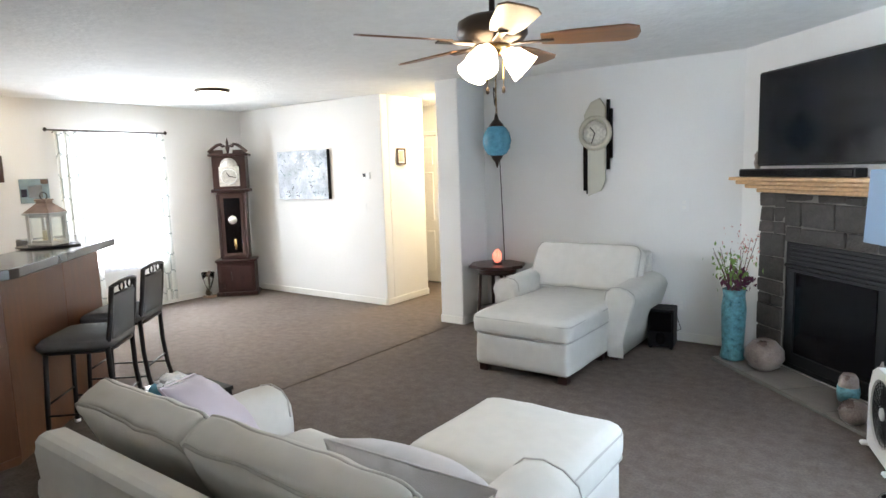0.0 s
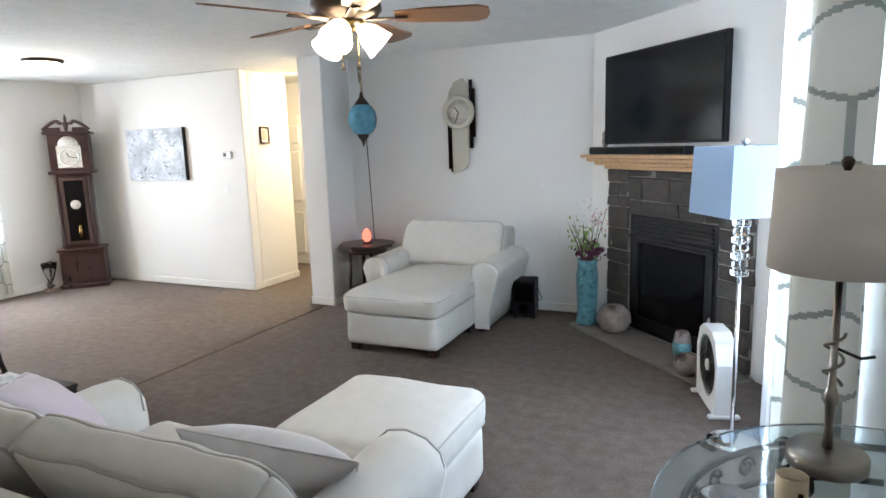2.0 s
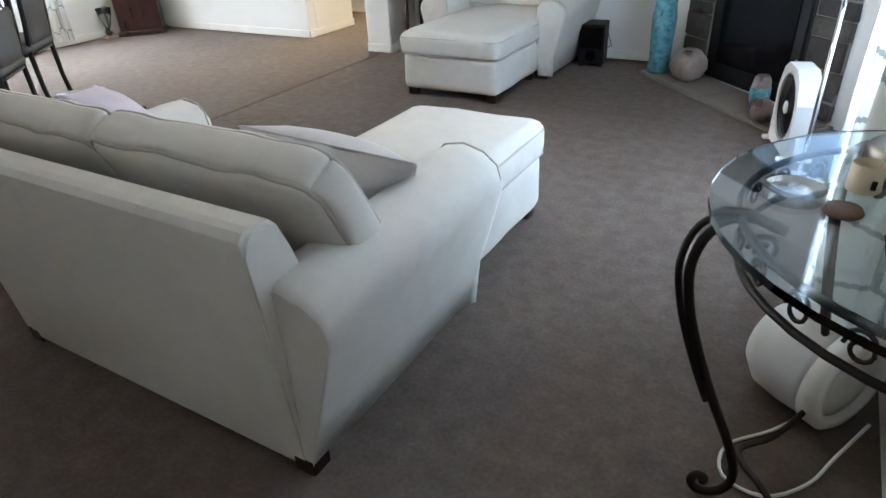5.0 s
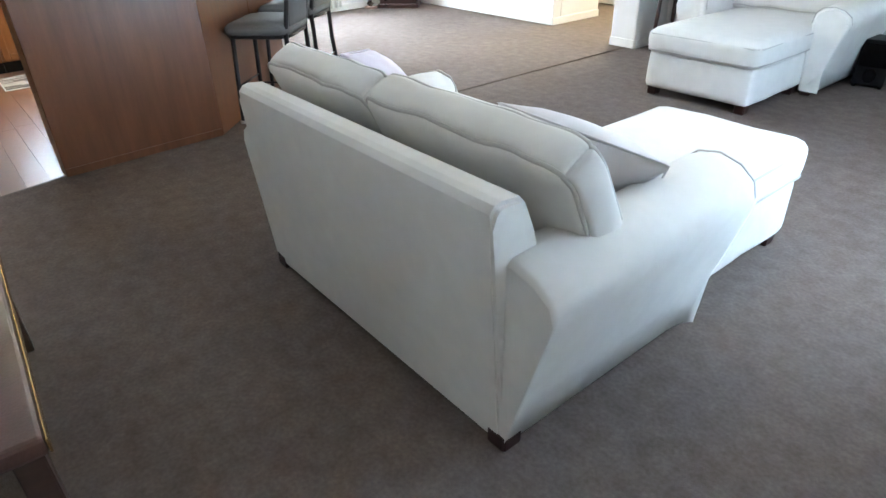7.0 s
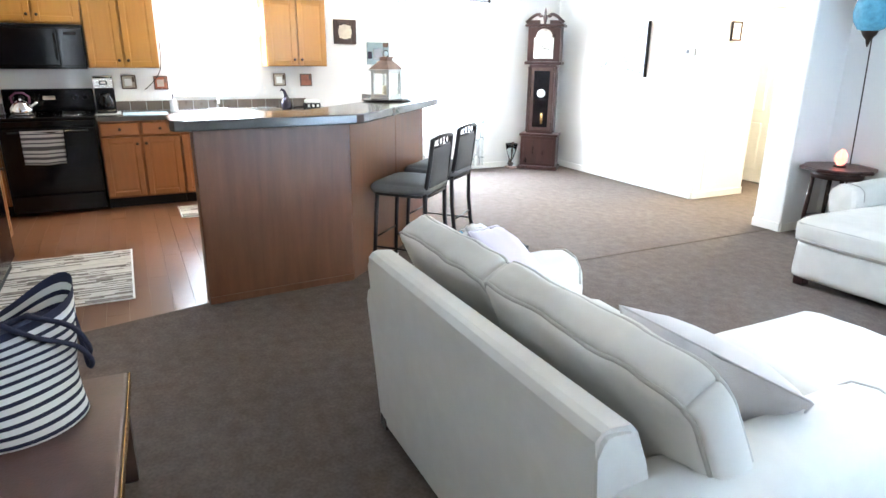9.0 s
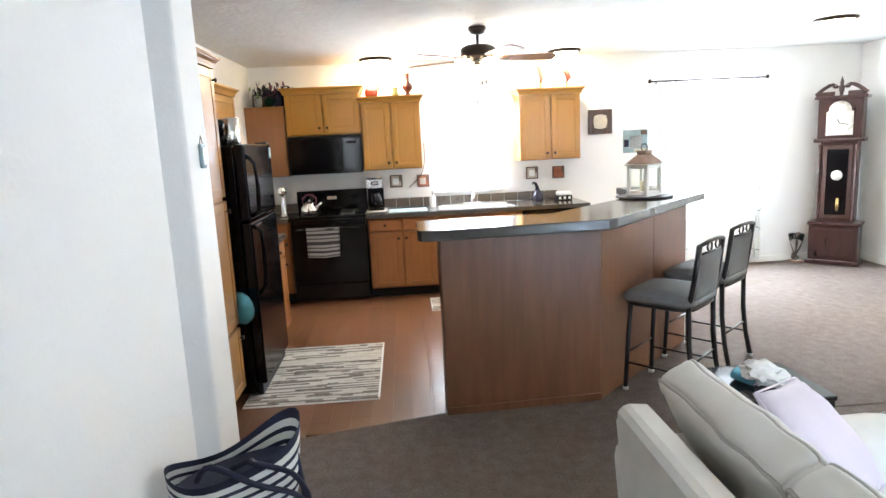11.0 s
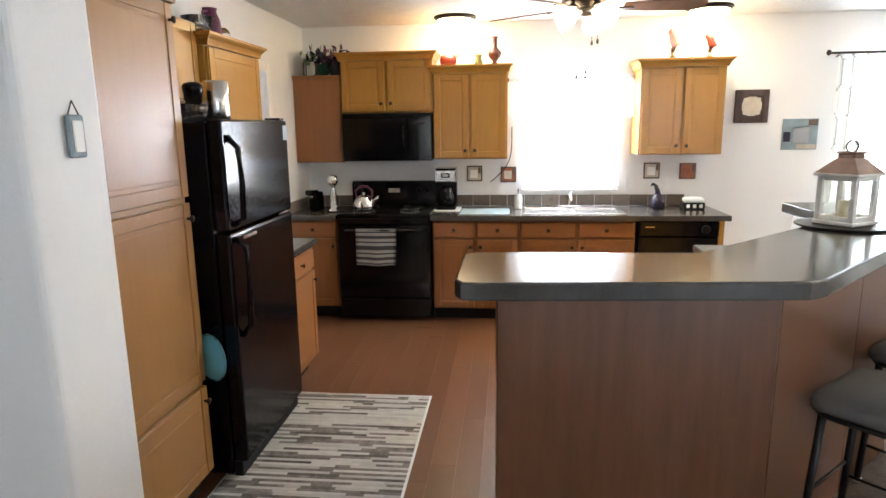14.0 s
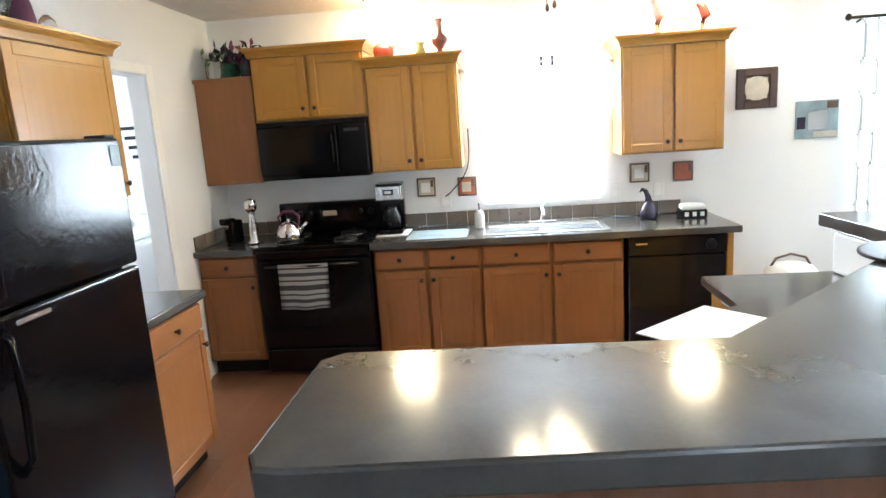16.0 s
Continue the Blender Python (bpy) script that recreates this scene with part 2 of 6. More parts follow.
SWIRL = glass("smoky_swirl_glass", (0.93, 0.90, 0.87), 0.04)
PINK = mat("pink_feather", (0.50, 0.24, 0.21), 0.7, var=0.3, scale=20)
AQUAB = mat("aqua_plastic", (0.10, 0.34, 0.44), 0.4, var=0.15)
TOWEL = mat("towel_white", (0.62, 0.62, 0.60), 0.95, var=0.05, bump=0.4, bscale=300)
TOWELD = mat("towel_stripe", (0.10, 0.10, 0.11), 0.95, var=0.2, bump=0.4, bscale=300)
BEIGE = mat("beige_tile", (0.48, 0.43, 0.35), 0.5, var=0.15, scale=20)
RUST = mat("rust_tile", (0.30, 0.09, 0.04), 0.5, var=0.3, scale=20)
BROWNT = mat("brown_tile", (0.10, 0.06, 0.04), 0.5, var=0.3, scale=20)
BLUEGREY = mat("blue_grey_paint", (0.22, 0.29, 0.32), 0.6, var=0.25, scale=12)
COPPERP = mat("weathered_copper", (0.30, 0.20, 0.16), 0.6, 0.2, var=0.3, scale=14)
LANTW = mat("distressed_white", (0.70, 0.69, 0.66), 0.6, var=0.12, scale=14)
EGG = mat("aubergine_ceramic", (0.03, 0.025, 0.045), 0.2, var=0.2)
LEATHER = mat("brown_leather", (0.085, 0.042, 0.033), 0.33, var=0.3, scale=8, bump=0.1, bscale=120)
CANDLE = mat("cream_wax", (0.62, 0.54, 0.38), 0.5, var=0.05)
SHELLP = mat("pearly_stone", (0.34, 0.28, 0.25), 0.3, var=0.3, scale=6, dark=(0.07, 0.045, 0.04))


# ---- builders ----
def bm_box(bm, x0, y0, z0, x1, y1, z1, bevel=0.0, seg=1):
    c = bmesh.ops.create_cube(bm, size=1, matrix=Matrix.Translation(((x0 + x1) / 2, (y0 + y1) / 2, (z0 + z1) / 2)) @ Matrix.Diagonal((abs(x1 - x0), abs(y1 - y0), abs(z1 - z0), 1)))
    if bevel:
        es = {e for v in c["verts"] for e in v.link_edges}
        bmesh.ops.bevel(bm, geom=list(es), offset=bevel, segments=seg, affect="EDGES", profile=0.5)
    return bm


def box(x0, y0, z0, x1, y1, z1, bevel=0.003, seg=1):
    return bm_box(bmesh.new(), x0, y0, z0, x1, y1, z1, bevel, seg)


def lathe(profile, n=24, at=(0, 0, 0), flat=False, bm=None):
    """A turned shape from (radius, height) pairs round z."""
    bm = bm or bmesh.new()
    rings = []
    for r, z in profile:
        rings.append([bm.verts.new((at[0] + max(r, 1e-4) * math.cos(2 * math.pi * i / n), at[1] + max(r, 1e-4) * math.sin(2 * math.pi * i / n), at[2] + z)) for i in range(n)])
    for a, b in zip(rings, rings[1:]):
        for i in range(n):
            f = bm.faces.new((a[i], a[(i + 1) % n], b[(i + 1) % n], b[i]))
            f.smooth = not flat
    for ring, rev in ((rings[0], True), (rings[-1], False)):
        bm.faces.new(ring[::-1] if rev else ring)
    return bm


def tube(points, r, n=8, bm=None, closed=False, taper=None):
    """A round bar along points."""
    bm = bm or bmesh.new()
    pts = [Vector(p) for p in points]
    rings, up = [], Vector((0.13, 0.21, 0.97))
    for i, p in enumerate(pts):
        a = pts[i - 1] if i or closed else p
        b = pts[(i + 1) % len(pts)] if i < len(pts) - 1 or closed else p
        d = (b - a).normalized()
        s = d.cross(up)
        if s.length < 0.05:
            s = d.cross(Vector((1, 0, 0)))
        s.normalize()
        u = s.cross(d)
        rad = r * (taper[i] if taper else 1)
        rings.append([bm.verts.new(p + rad * (math.cos(2 * math.pi * k / n) * s + math.sin(2 * math.pi * k / n) * u)) for k in range(n)])
    pairs = list(zip(rings, rings[1:])) + ([(rings[-1], rings[0])] if closed else [])
    for a, b in pairs:
        for k in range(n):
            bm.faces.new((a[k], a[(k + 1) % n], b[(k + 1) % n], b[k])).smooth = True
    if not closed:
        bm.faces.new(rings[0][::-1])
        bm.faces.new(rings[-1])
    return bm


def eased(points, n=4):
    """A smooth curve through the points."""
    p = [Vector(q) for q in points]
    p = [2 * p[0] - p[1]] + p + [2 * p[-1] - p[-2]]
    out = []
    for a, b, c, d in zip(p, p[1:], p[2:], p[3:]):
        for k in range(n):
            t = k / n
            out.append(0.5 * (2 * b + (c - a) * t + (2 * a - 5 * b + 4 * c - d) * t * t + (3 * b - a - 3 * c + d) * t ** 3))
    return out + [p[-2]]


def prism(poly, z0, z1, bevel=0.0, seg=2, bm=None):
    """A slab of a plan outline (anticlockwise)."""
    bm = bm or bmesh.new()
    lo = [bm.verts.new((x, y, z0)) for x, y in poly]
    hi = [bm.verts.new((x, y, z1)) for x, y in poly]
    n = len(poly)
    fs = [bm.faces.new(lo[::-1]), bm.faces.new(hi)]
    for i in range(n):
        fs.append(bm.faces.new((lo[i], lo[(i + 1) % n], hi[(i + 1) % n], hi[i])))
    if bevel:
        es = {e for f in fs[:2] for e in f.edges}
        bmesh.ops.bevel(bm, geom=list(es), offset=bevel, segments=seg, affect="EDGES", profile=0.5)
    return bm


def cushion(sx, sy, sz, r=0.06, crown=0.03, cuts=9, pucker=0.0, seams=None, corner=(0, 0)):
    """A stuffed block round the origin: rounded edges, swollen faces, puckered seams."""
    bm = bmesh.new()
    bmesh.ops.create_cube(bm, size=2)
    bmesh.ops.subdivide_edges(bm, edges=bm.edges[:], cuts=cuts, use_grid_fill=True)
    h = Vector((sx / 2, sy / 2, sz / 2))
    for v in bm.verts:
        u = v.co.copy()
        q = Vector([math.sin(u[i] * math.pi / 2) * h[i] if cuts else u[i] * h[i] for i in range(3)])
        inner = Vector([max(-h[i] + r, min(h[i] - r, q[i])) for i in range(3)])
        d = q - inner
        p = inner + (d.normalized() * r if d.length > 1e-6 else d)
        k = (1 - u[0] ** 2) * (1 - u[1] ** 2) * (u[2] ** 3)
        p.z += k * crown
        k2 = (1 - u[0] ** 2) * (1 - u[2] ** 2) * (u[1] ** 3)
        p.y += k2 * crown * 0.5
        k3 = (1 - u[1] ** 2) * (1 - u[2] ** 2) * (u[0] ** 3)
        p.x += k3 * crown * 0.5
        p += 0.006 * noise.noise_vector(p * 6 + Vector((sx, sy, sz)) * 9)
        cr = corner[p.x > 0]
        if cr and p.y < -h[1] + cr and abs(p.x) > h[0] - cr:
            cx, cy = math.copysign(h[0] - cr, p.x), -h[1] + cr
            a, b = abs(p.x - cx), cy - p.y
            k = max(a, b) / max(1e-6, math.hypot(a, b))
            p.x, p.y = cx + math.copysign(a * k, cx), cy - b * k
        if pucker:
            along = p.x if abs(u[1]) > 0.6 else p.y
            p.z += pucker * u[2] * (0.6 + u[1] ** 2) * noise.noise((along * 9, p.y * 4, 3.7 + sx))
            p.y += pucker * u[1] * (1.2 * noise.noise((p.x * 6, u[2] * 1.2, 8.1)) + 0.35 * noise.noise((p.x * 16, u[2] * 2, 1.3)))
        v.co = p
        if seams is not None and abs(abs(u[2]) - 1) < 1e-4 and max(abs(u[0]), abs(u[1])) > 0.9999:
            seams[u[2] > 0].append((math.atan2(u[1], u[0]), p + Vector((0, 0, 0.002 * u[2])) + 0.002 * Vector((u[0], u[1], 0))))
    for f in bm.faces:
        f.smooth = True
    return bm


def moved(bm, m):
    bmesh.ops.transform(bm, matrix=m, verts=bm.verts[:])
    return bm


def mesh_of(name, bm, material):
    bmesh.ops.recalc_face_normals(bm, faces=bm.faces[:])
    me = bpy.data.meshes.new(name)
    bm.to_mesh(me)
    bm.free()
    for q in (material if isinstance(material, (list, tuple)) else [material]):
        me.materials.append(q)
    return me


def part(name, bm, material, parent, label=""):
    ob = new(name, mesh_of(name, bm, material))
    ob.parent = parent
    return tagged(ob, label)


def thing(name, label, category, m=None, group=""):
    ob = new(name)
    ob.empty_display_size = 0.1
    if m is not None:
        ob.matrix_world = m
    return tagged(ob, label, category, group)


def single(name, bm, material, label, category, m=None, group=""):
    ob = new(name, mesh_of(name, bm, material))
    if m is not None:
        ob.matrix_world = m
    return tagged(ob, label, category, group)


def structure(name, bm, material, label=""):
    ob = new(name, mesh_of(name, bm, material))
    return tagged(ob, label, kind="structure")


def wall_with_holes(name, axis, at, thick, a0, a1, z1, holes):
    """An upright wall in the plane x or y = at, from a0 to a1, with openings (a, b, z0, z1) right through it."""
    bm = bmesh.new()

    def blk(p, q, lo, hi):
        if q - p > 1e-4 and hi - lo > 1e-4:
            if axis == "x":
                bm_box(bm, at, p, lo, at + thick, q, hi)
            else:
                bm_box(bm, p, at, lo, q, at + thick, hi)
    pos = a0
    for a, b, lo, hi in sorted(holes):
        blk(pos, a, 0, z1)
        blk(a, b, 0, lo)
        blk(a, b, hi, z1)
        pos = b
    blk(pos, a1, 0, z1)
    return structure(name, bm, WALL, "cream-white painted drywall")


# ---- the shell ----
CZ = 2.41
tagged(structure("floor", box(-3.47, -1.9, -0.1, 0.9, 7.1, 0.0, 0), CARPET), "taupe brown cut-pile carpet")
dining = [(-3.4702, -1.9), (-3.4702, 7.1), (-7.3, 7.1), (-7.3, 2.35), (-4.8, 2.35), (-3.9, 1.42), (-3.76, 0.46), (-3.57, -0.36), (-3.57, -1.9)]
structure("floor_dining", prism(dining, -0.1, -0.001), CARPET, "taupe brown cut-pile carpet")
structure("floor_seam", box(-3.478, 1.9, -0.01, -3.462, 5.2, 0.004, 0.002), SEAM, "worn seam between two carpet lengths")
structure("floor_underlay", box(-7.4, -3.5, -0.12, -3.4, 2.6, -0.012, 0), MORTAR, "subfloor under the laminate")
structure("ceiling", box(-7.5, -3.5, CZ, 0.9, 7.2, CZ + 0.1, 0), CEIL, "white knockdown-textured ceiling")
wall_with_holes("wall_west", "x", -7.2, -0.14, -3.5, 7.1, CZ, [(0.66, 1.42, 1.02, 2.04), (3.43, 4.17, 0.60, 2.0)])
wall_with_holes("wall_kitchen_south", "y", -1.265, -0.11, -7.2, -3.40, CZ, [(-6.29, -5.62, 0, 1.97)])
wall_with_holes("wall_utility_south", "y", -3.2, -0.14, -7.2, -3.2, CZ, [(-6.35, -5.45, 0.9, 2.1)])
wall_with_holes("wall_south", "y", -1.5, -0.14, -3.1, 0.52, CZ, [])
# the first opening is added out of view for the entry fill
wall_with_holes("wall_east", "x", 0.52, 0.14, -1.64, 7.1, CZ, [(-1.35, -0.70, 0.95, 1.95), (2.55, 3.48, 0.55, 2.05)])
structure("wall_entry", box(-2.25, -0.54, 0, 0.519, -0.40, CZ, 0.02, 3), WALL, "painted entry wall behind the bench")
structure("wall_pier", box(-3.40, -3.2, 0, -3.10, -0.61, CZ, 0.02, 3), WALL, "painted wall end with rounded corners")
structure("wall_north_living", box(-3.38, 5.63, 0, 0.52, 5.75, CZ, 0), WALL, "painted drywall behind the armchair")
structure("wall_stub", box(-3.652, 5.165, 0, -3.379, 7.0, CZ, 0.015, 3), WALL, "short painted wall with rounded corners")
structure("wall_picture", box(-7.2, 5.475, 0, -4.65, 5.60, CZ, 0.012, 2), WALL, "painted drywall with the picture")
structure("wall_hall_west", box(-4.77, 5.601, 0, -4.652, 6.25, CZ, 0.01, 2), WALL, "hall side wall in warm lamplight")
structure("wall_hall_north", box(-7.2, 6.98, 0, -3.3, 7.1, CZ, 0), WALL, "far hall wall")
diag = moved(box(-0.16, -0.06, 0, 2.2, 0.06, CZ, 0), pose(-0.90, 5.672, 0, 0, 0, -45))
structure("wall_fireplace", diag, WALL, "diagonal corner wall behind the fireplace")


def baseboard(x0, y0, x1, y1):
    d = Vector((x1 - x0, y1 - y0, 0))
    bm = bm_box(bmesh.new(), 0, -0.006, 0, d.length, 0.006, 0.075, 0.002)
    structure("baseboard", moved(bm, Matrix.Translation((x0, y0, 0)) @ pose(0, 0, 0, 0, 0, math.degrees(math.atan2(d.y, d.x)))), TRIM, "white baseboard")


for q in ((-7.19, 2.6, -7.19, 5.47), (-7.2, 5.468, -4.66, 5.468), (-4.644, 5.47, -4.644, 6.25), (-3.65, 5.158, -3.38, 5.158), (-3.371, 5.16, -3.371, 5.62),
          (-3.37, 5.622, -1.0, 5.622), (0.512, -1.5, 0.512, 4.2), (-3.093, -1.5, -3.093, -0.62), (-3.40, -0.603, -3.10, -0.603), (-6.55, -1.258, -6.365, -1.258)):
    baseboard(*q)


# ---- windows, curtains, doors ----
def window(name, x, y0, y1, z0, z1, side):
    """A window in a wall whose inner face lies at x; side: +1 where the outside lies towards +x."""
    w = tagged(new(name), "white vinyl window bright with daylight", kind="structure")
    o = x + side * 0.09
    for a, b, lo, hi in ((y0, y0 + 0.04, z0, z1), (y1 - 0.04, y1, z0, z1), (y0 + 0.04, y1 - 0.04, z0, z0 + 0.045), (y0 + 0.04, y1 - 0.04, z1 - 0.045, z1), (y0 + 0.04, y1 - 0.04, (z0 + z1) / 2 - 0.02, (z0 + z1) / 2 + 0.02)):
        part("window_frame", box(o - 0.03, a, lo, o + 0.03, b, hi), TRIM, w)
    part("window_sill", box(x - side * 0.03, y0 - 0.03, z0 - 0.025, o, y1 + 0.03, z0 - 0.002), TRIM, w)
    zm = (z0 + z1) / 2
    for lo, hi in ((z0 + 0.045, zm - 0.02), (zm + 0.02, z1 - 0.045)):
        p = part("pane", box(o - 0.003, y0 + 0.04, lo, o + 0.003, y1 - 0.04, hi, 0), GLASS, w)
        p.visible_shadow = False
    return w


window("window_1", -7.2, 0.66, 1.42, 1.02, 2.04, -1)
window("window_2", -7.2, 3.43, 4.17, 0.60, 2.0, -1)
window("window_3", 0.52, 2.55, 3.48, 0.55, 2.05, 1)
# unseen window, added only as the entry fill's opening
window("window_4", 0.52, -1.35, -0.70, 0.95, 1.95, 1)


def hex_edge(u, v, s):
    """Distance from the edges of a honeycomb of pitch s."""
    best = []
    for i in range(-1, 2):
        for j in range(-1, 2):
            r = round(v / (s * 1.35)) + j
            c = round(u / s - 0.5 * (r % 2)) + i
            best.append(math.hypot(u - (c + 0.5 * (r % 2)) * s, (v - r * s * 1.35) * 0.8))
    best.sort()
    return best[1] - best[0]


def curtain(name, x, y0, y1, z0, z1, depth, folds, mats, label, pattern=0.0, fine=0.013, cloth=1.5, seed=0):
    """A hanging cloth in folds, gathered at its top."""
    bm = bmesh.new()
    nu, nv = int(abs(y1 - y0) * cloth / fine), int((z1 - z0) / (fine if pattern else 0.06))
    grid = []
    for j in range(nv + 1):
        v = j / nv
        row = []
        for i in range(nu + 1):
            u = i / nu
            ph = 2 * math.pi * folds * u + seed
            dx = depth * (0.5 * math.sin(ph) + 0.22 * math.sin(2.3 * ph + 1 + v)) * (1 - 0.35 * v) + 0.01 * noise.noise((u * 6 + seed, v * 3, 0))
            y = y0 + (y1 - y0) * (0.5 + (u - 0.5) * (1 - 0.05 * math.sin(math.pi * v))) + 0.35 * depth * math.cos(ph) * (1 - 0.4 * v)
            row.append(bm.verts.new((x + dx, y, z0 + (z1 - z0) * v)))
        grid.append(row)
    wide = abs(y1 - y0) * cloth
    for j in range(nv):
        for i in range(nu):
            f = bm.faces.new((grid[j][i], grid[j][i + 1], grid[j + 1][i + 1], grid[j + 1][i]))
            f.smooth = True
            if pattern and hex_edge((i + 0.5) / nu * wide, (j + 0.5) / nv * (z1 - z0), pattern) < 0.012:
                f.material_index = 1
    return single(name, bm, mats, label, "curtain")


def rod(name, x, y0, y1, z, wall, label):
    r = thing(name, label, "curtain rod", pose(x, y0, z))
    part("pole", tube([(0, 0, 0), (0, (y1 - y0) / 2, 0), (0, y1 - y0, 0)], 0.009), TRIM if "valance" in name else BRONZE, r)
    for y in (0.0, y1 - y0):
        part("finial", lathe([(0.002, -0.02), (0.016, -0.01), (0.02, 0.005), (0.012, 0.02), (0.003, 0.026)], 12, (0, y, 0)), BRONZE, r)
    for y in (0.1, y1 - y0 - 0.1):
        part("bracket", tube([(0, y, 0), ((wall - x) * 0.5, y, -0.01), (wall - x, y, -0.02)], 0.006), BRONZE, r)


rod("curtain_rod", -7.11, 3.02, 4.34, 2.085, -7.2, "thin dark curtain rod over the dining window")
curtain("curtain", -7.10, 3.08, 3.45, 0.10, 2.075, 0.045, 4, [DRAPE, DRAPEP], "white curtain printed with grey honeycomb, dining window", 0.17, 0.016)
curtain("curtain", -7.10, 4.10, 4.30, 0.06, 2.075, 0.045, 3, [DRAPE, DRAPEP], "white curtain printed with grey honeycomb, by the grandfather clock", 0.17, 0.016, seed=1)
curtain("sheer_curtain", -7.145, 3.36, 4.22, 0.5, 2.075, 0.02, 9, [SHEER], "sheer white curtain glowing with daylight")
rod("curtain_rod", 0.40, 1.55, 3.72, 2.19, 0.52, "thin dark curtain rod over the living room window")
curtain("curtain", 0.375, 2.0, 2.47, 0.02, 2.18, 0.165, 3, [DRAPE, DRAPEG], "floor-length white drape printed with grey honeycomb", 0.14, 0.0058, cloth=2.5, seed=2)
curtain("sheer_curtain", 0.36, 2.52, 3.62, 0.02, 2.18, 0.07, 8, [SHEERL], "floor-length sheer white curtain glowing with daylight", fine=0.02, seed=3)
rod("valance_rod", -7.13, 0.50, 1.60, 1.93, -7.2, "thin rod carrying the kitchen valance")
curtain("valance", -7.12, 0.53, 1.58, 1.62, 1.95, 0.04, 12, [SHEER], "sheer white gathered kitchen valance")
curtain("cafe_curtain", -7.15, 0.64, 1.44, 1.05, 1.64, 0.025, 10, [SHEER], "sheer white curtain over the sink window")

for yy in (1.065, 1.138):
    single("curtain_clip", box(-7.128, yy - 0.008, 1.93, -7.078, yy + 0.008, 1.99, 0.002), BLACKM, "small dark clip on the kitchen valance", "curtain clip", group="valance clips")

# daylight outside
OUT = glow("daylit_haze", (0.95, 0.98, 1.0), 2.5)
structure("backdrop", box(-7.9, -0.2, 0.0, -7.88, 5.2, 2.9, 0), OUT, "bright overexposed outdoors")
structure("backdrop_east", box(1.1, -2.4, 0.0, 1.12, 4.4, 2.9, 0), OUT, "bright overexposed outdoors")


def panel_door(name, x0, x1, y, z1, label):
    d = tagged(new(name), label, kind="structure")
    part("door_leaf", box(x0, y, 0.012, x1, y + 0.035, z1), TRIM, d)
    w = x1 - x0
    for i in (0, 1):
        a = x0 + w * (0.13 + 0.42 * i)
        for lo, hi in ((0.16, 0.72), (0.86, 1.52), (1.62, z1 - 0.14)):
            part("panel", box(a, y - 0.012, lo, a + w * 0.32, y + 0.002, hi, 0.008), TRIM, d)
    part("door_handle", lathe([(0.004, 0), (0.03, 0.005), (0.012, 0.015), (0.012, 0.03), (0.028, 0.04), (0.026, 0.06), (0.004, 0.066)], 16), BRASS, d).matrix_local = pose(x1 - 0.06, y - 0.001, 0.95, 90)
    for a, b in ((x0 - 0.065, x0 - 0.004), (x1 + 0.004, x1 + 0.065)):
        part("casing", box(a, y - 0.018, 0, b, y + 0.03, z1 + 0.06), TRIM, d)
    part("casing", box(x0 - 0.003, y - 0.018, z1 + 0.006, x1 + 0.003, y + 0.03, z1 + 0.06), TRIM, d)


panel_door("door_1", -5.36, -4.62, 6.93, 2.0, "closed white six-panel hall door")
for i, (a, b) in enumerate(((-6.36, -6.291), (-5.619, -5.555))):
    structure("trim", box(a, -1.264, 0, b, -1.249, 2.03), TRIM, "white doorway casing")
structure("trim", box(-6.29, -1.264, 1.972, -5.62, -1.249, 2.03), TRIM, "white doorway casing")


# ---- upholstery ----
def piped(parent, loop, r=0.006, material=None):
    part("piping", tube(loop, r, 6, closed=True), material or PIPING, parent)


def rounded_loop(sx, sy, z, r=0.05, n=5, wob=0.0):
    pts = []
    for cx, cy, a0 in ((sx / 2 - r, sy / 2 - r, 0), (-sx / 2 + r, sy / 2 - r, 90), (-sx / 2 + r, -sy / 2 + r, 180), (sx / 2 - r, -sy / 2 + r, 270)):
        for k in range(n):
            a = radians(a0 + 90 * k / (n - 1))
            pts.append((cx + r * math.cos(a), cy + r * math.sin(a), z + wob * math.sin(9 * a)))
    return pts


def foot(parent, x, y):
    part("foot", box(x - 0.035, y - 0.035, 0.0, x + 0.035, y + 0.035, 0.058, 0.006), DARKW, parent, "dark wooden foot")


def ottoman(label, m, sx, sy, group):
    o = thing("ottoman", label, "ottoman", m, group)
    part("base", moved(cushion(sx - 0.03, sy - 0.03, 0.25, 0.035, 0.004), pose(0, 0, 0.18)), CREAM, o)
    top = part("cushion", moved(cushion(sx, sy, 0.165, 0.05, 0.022), pose(0, 0, 0.375)), CREAM, o)
    piped(top, rounded_loop(sx - 0.002, sy - 0.002, 0.425, 0.06))
    piped(top, rounded_loop(sx - 0.002, sy - 0.002, 0.318, 0.06))
    for x in (-1, 1):
        for y in (-1, 1):
            foot(o, x * (sx / 2 - 0.07), y * (sy / 2 - 0.07))
    return o


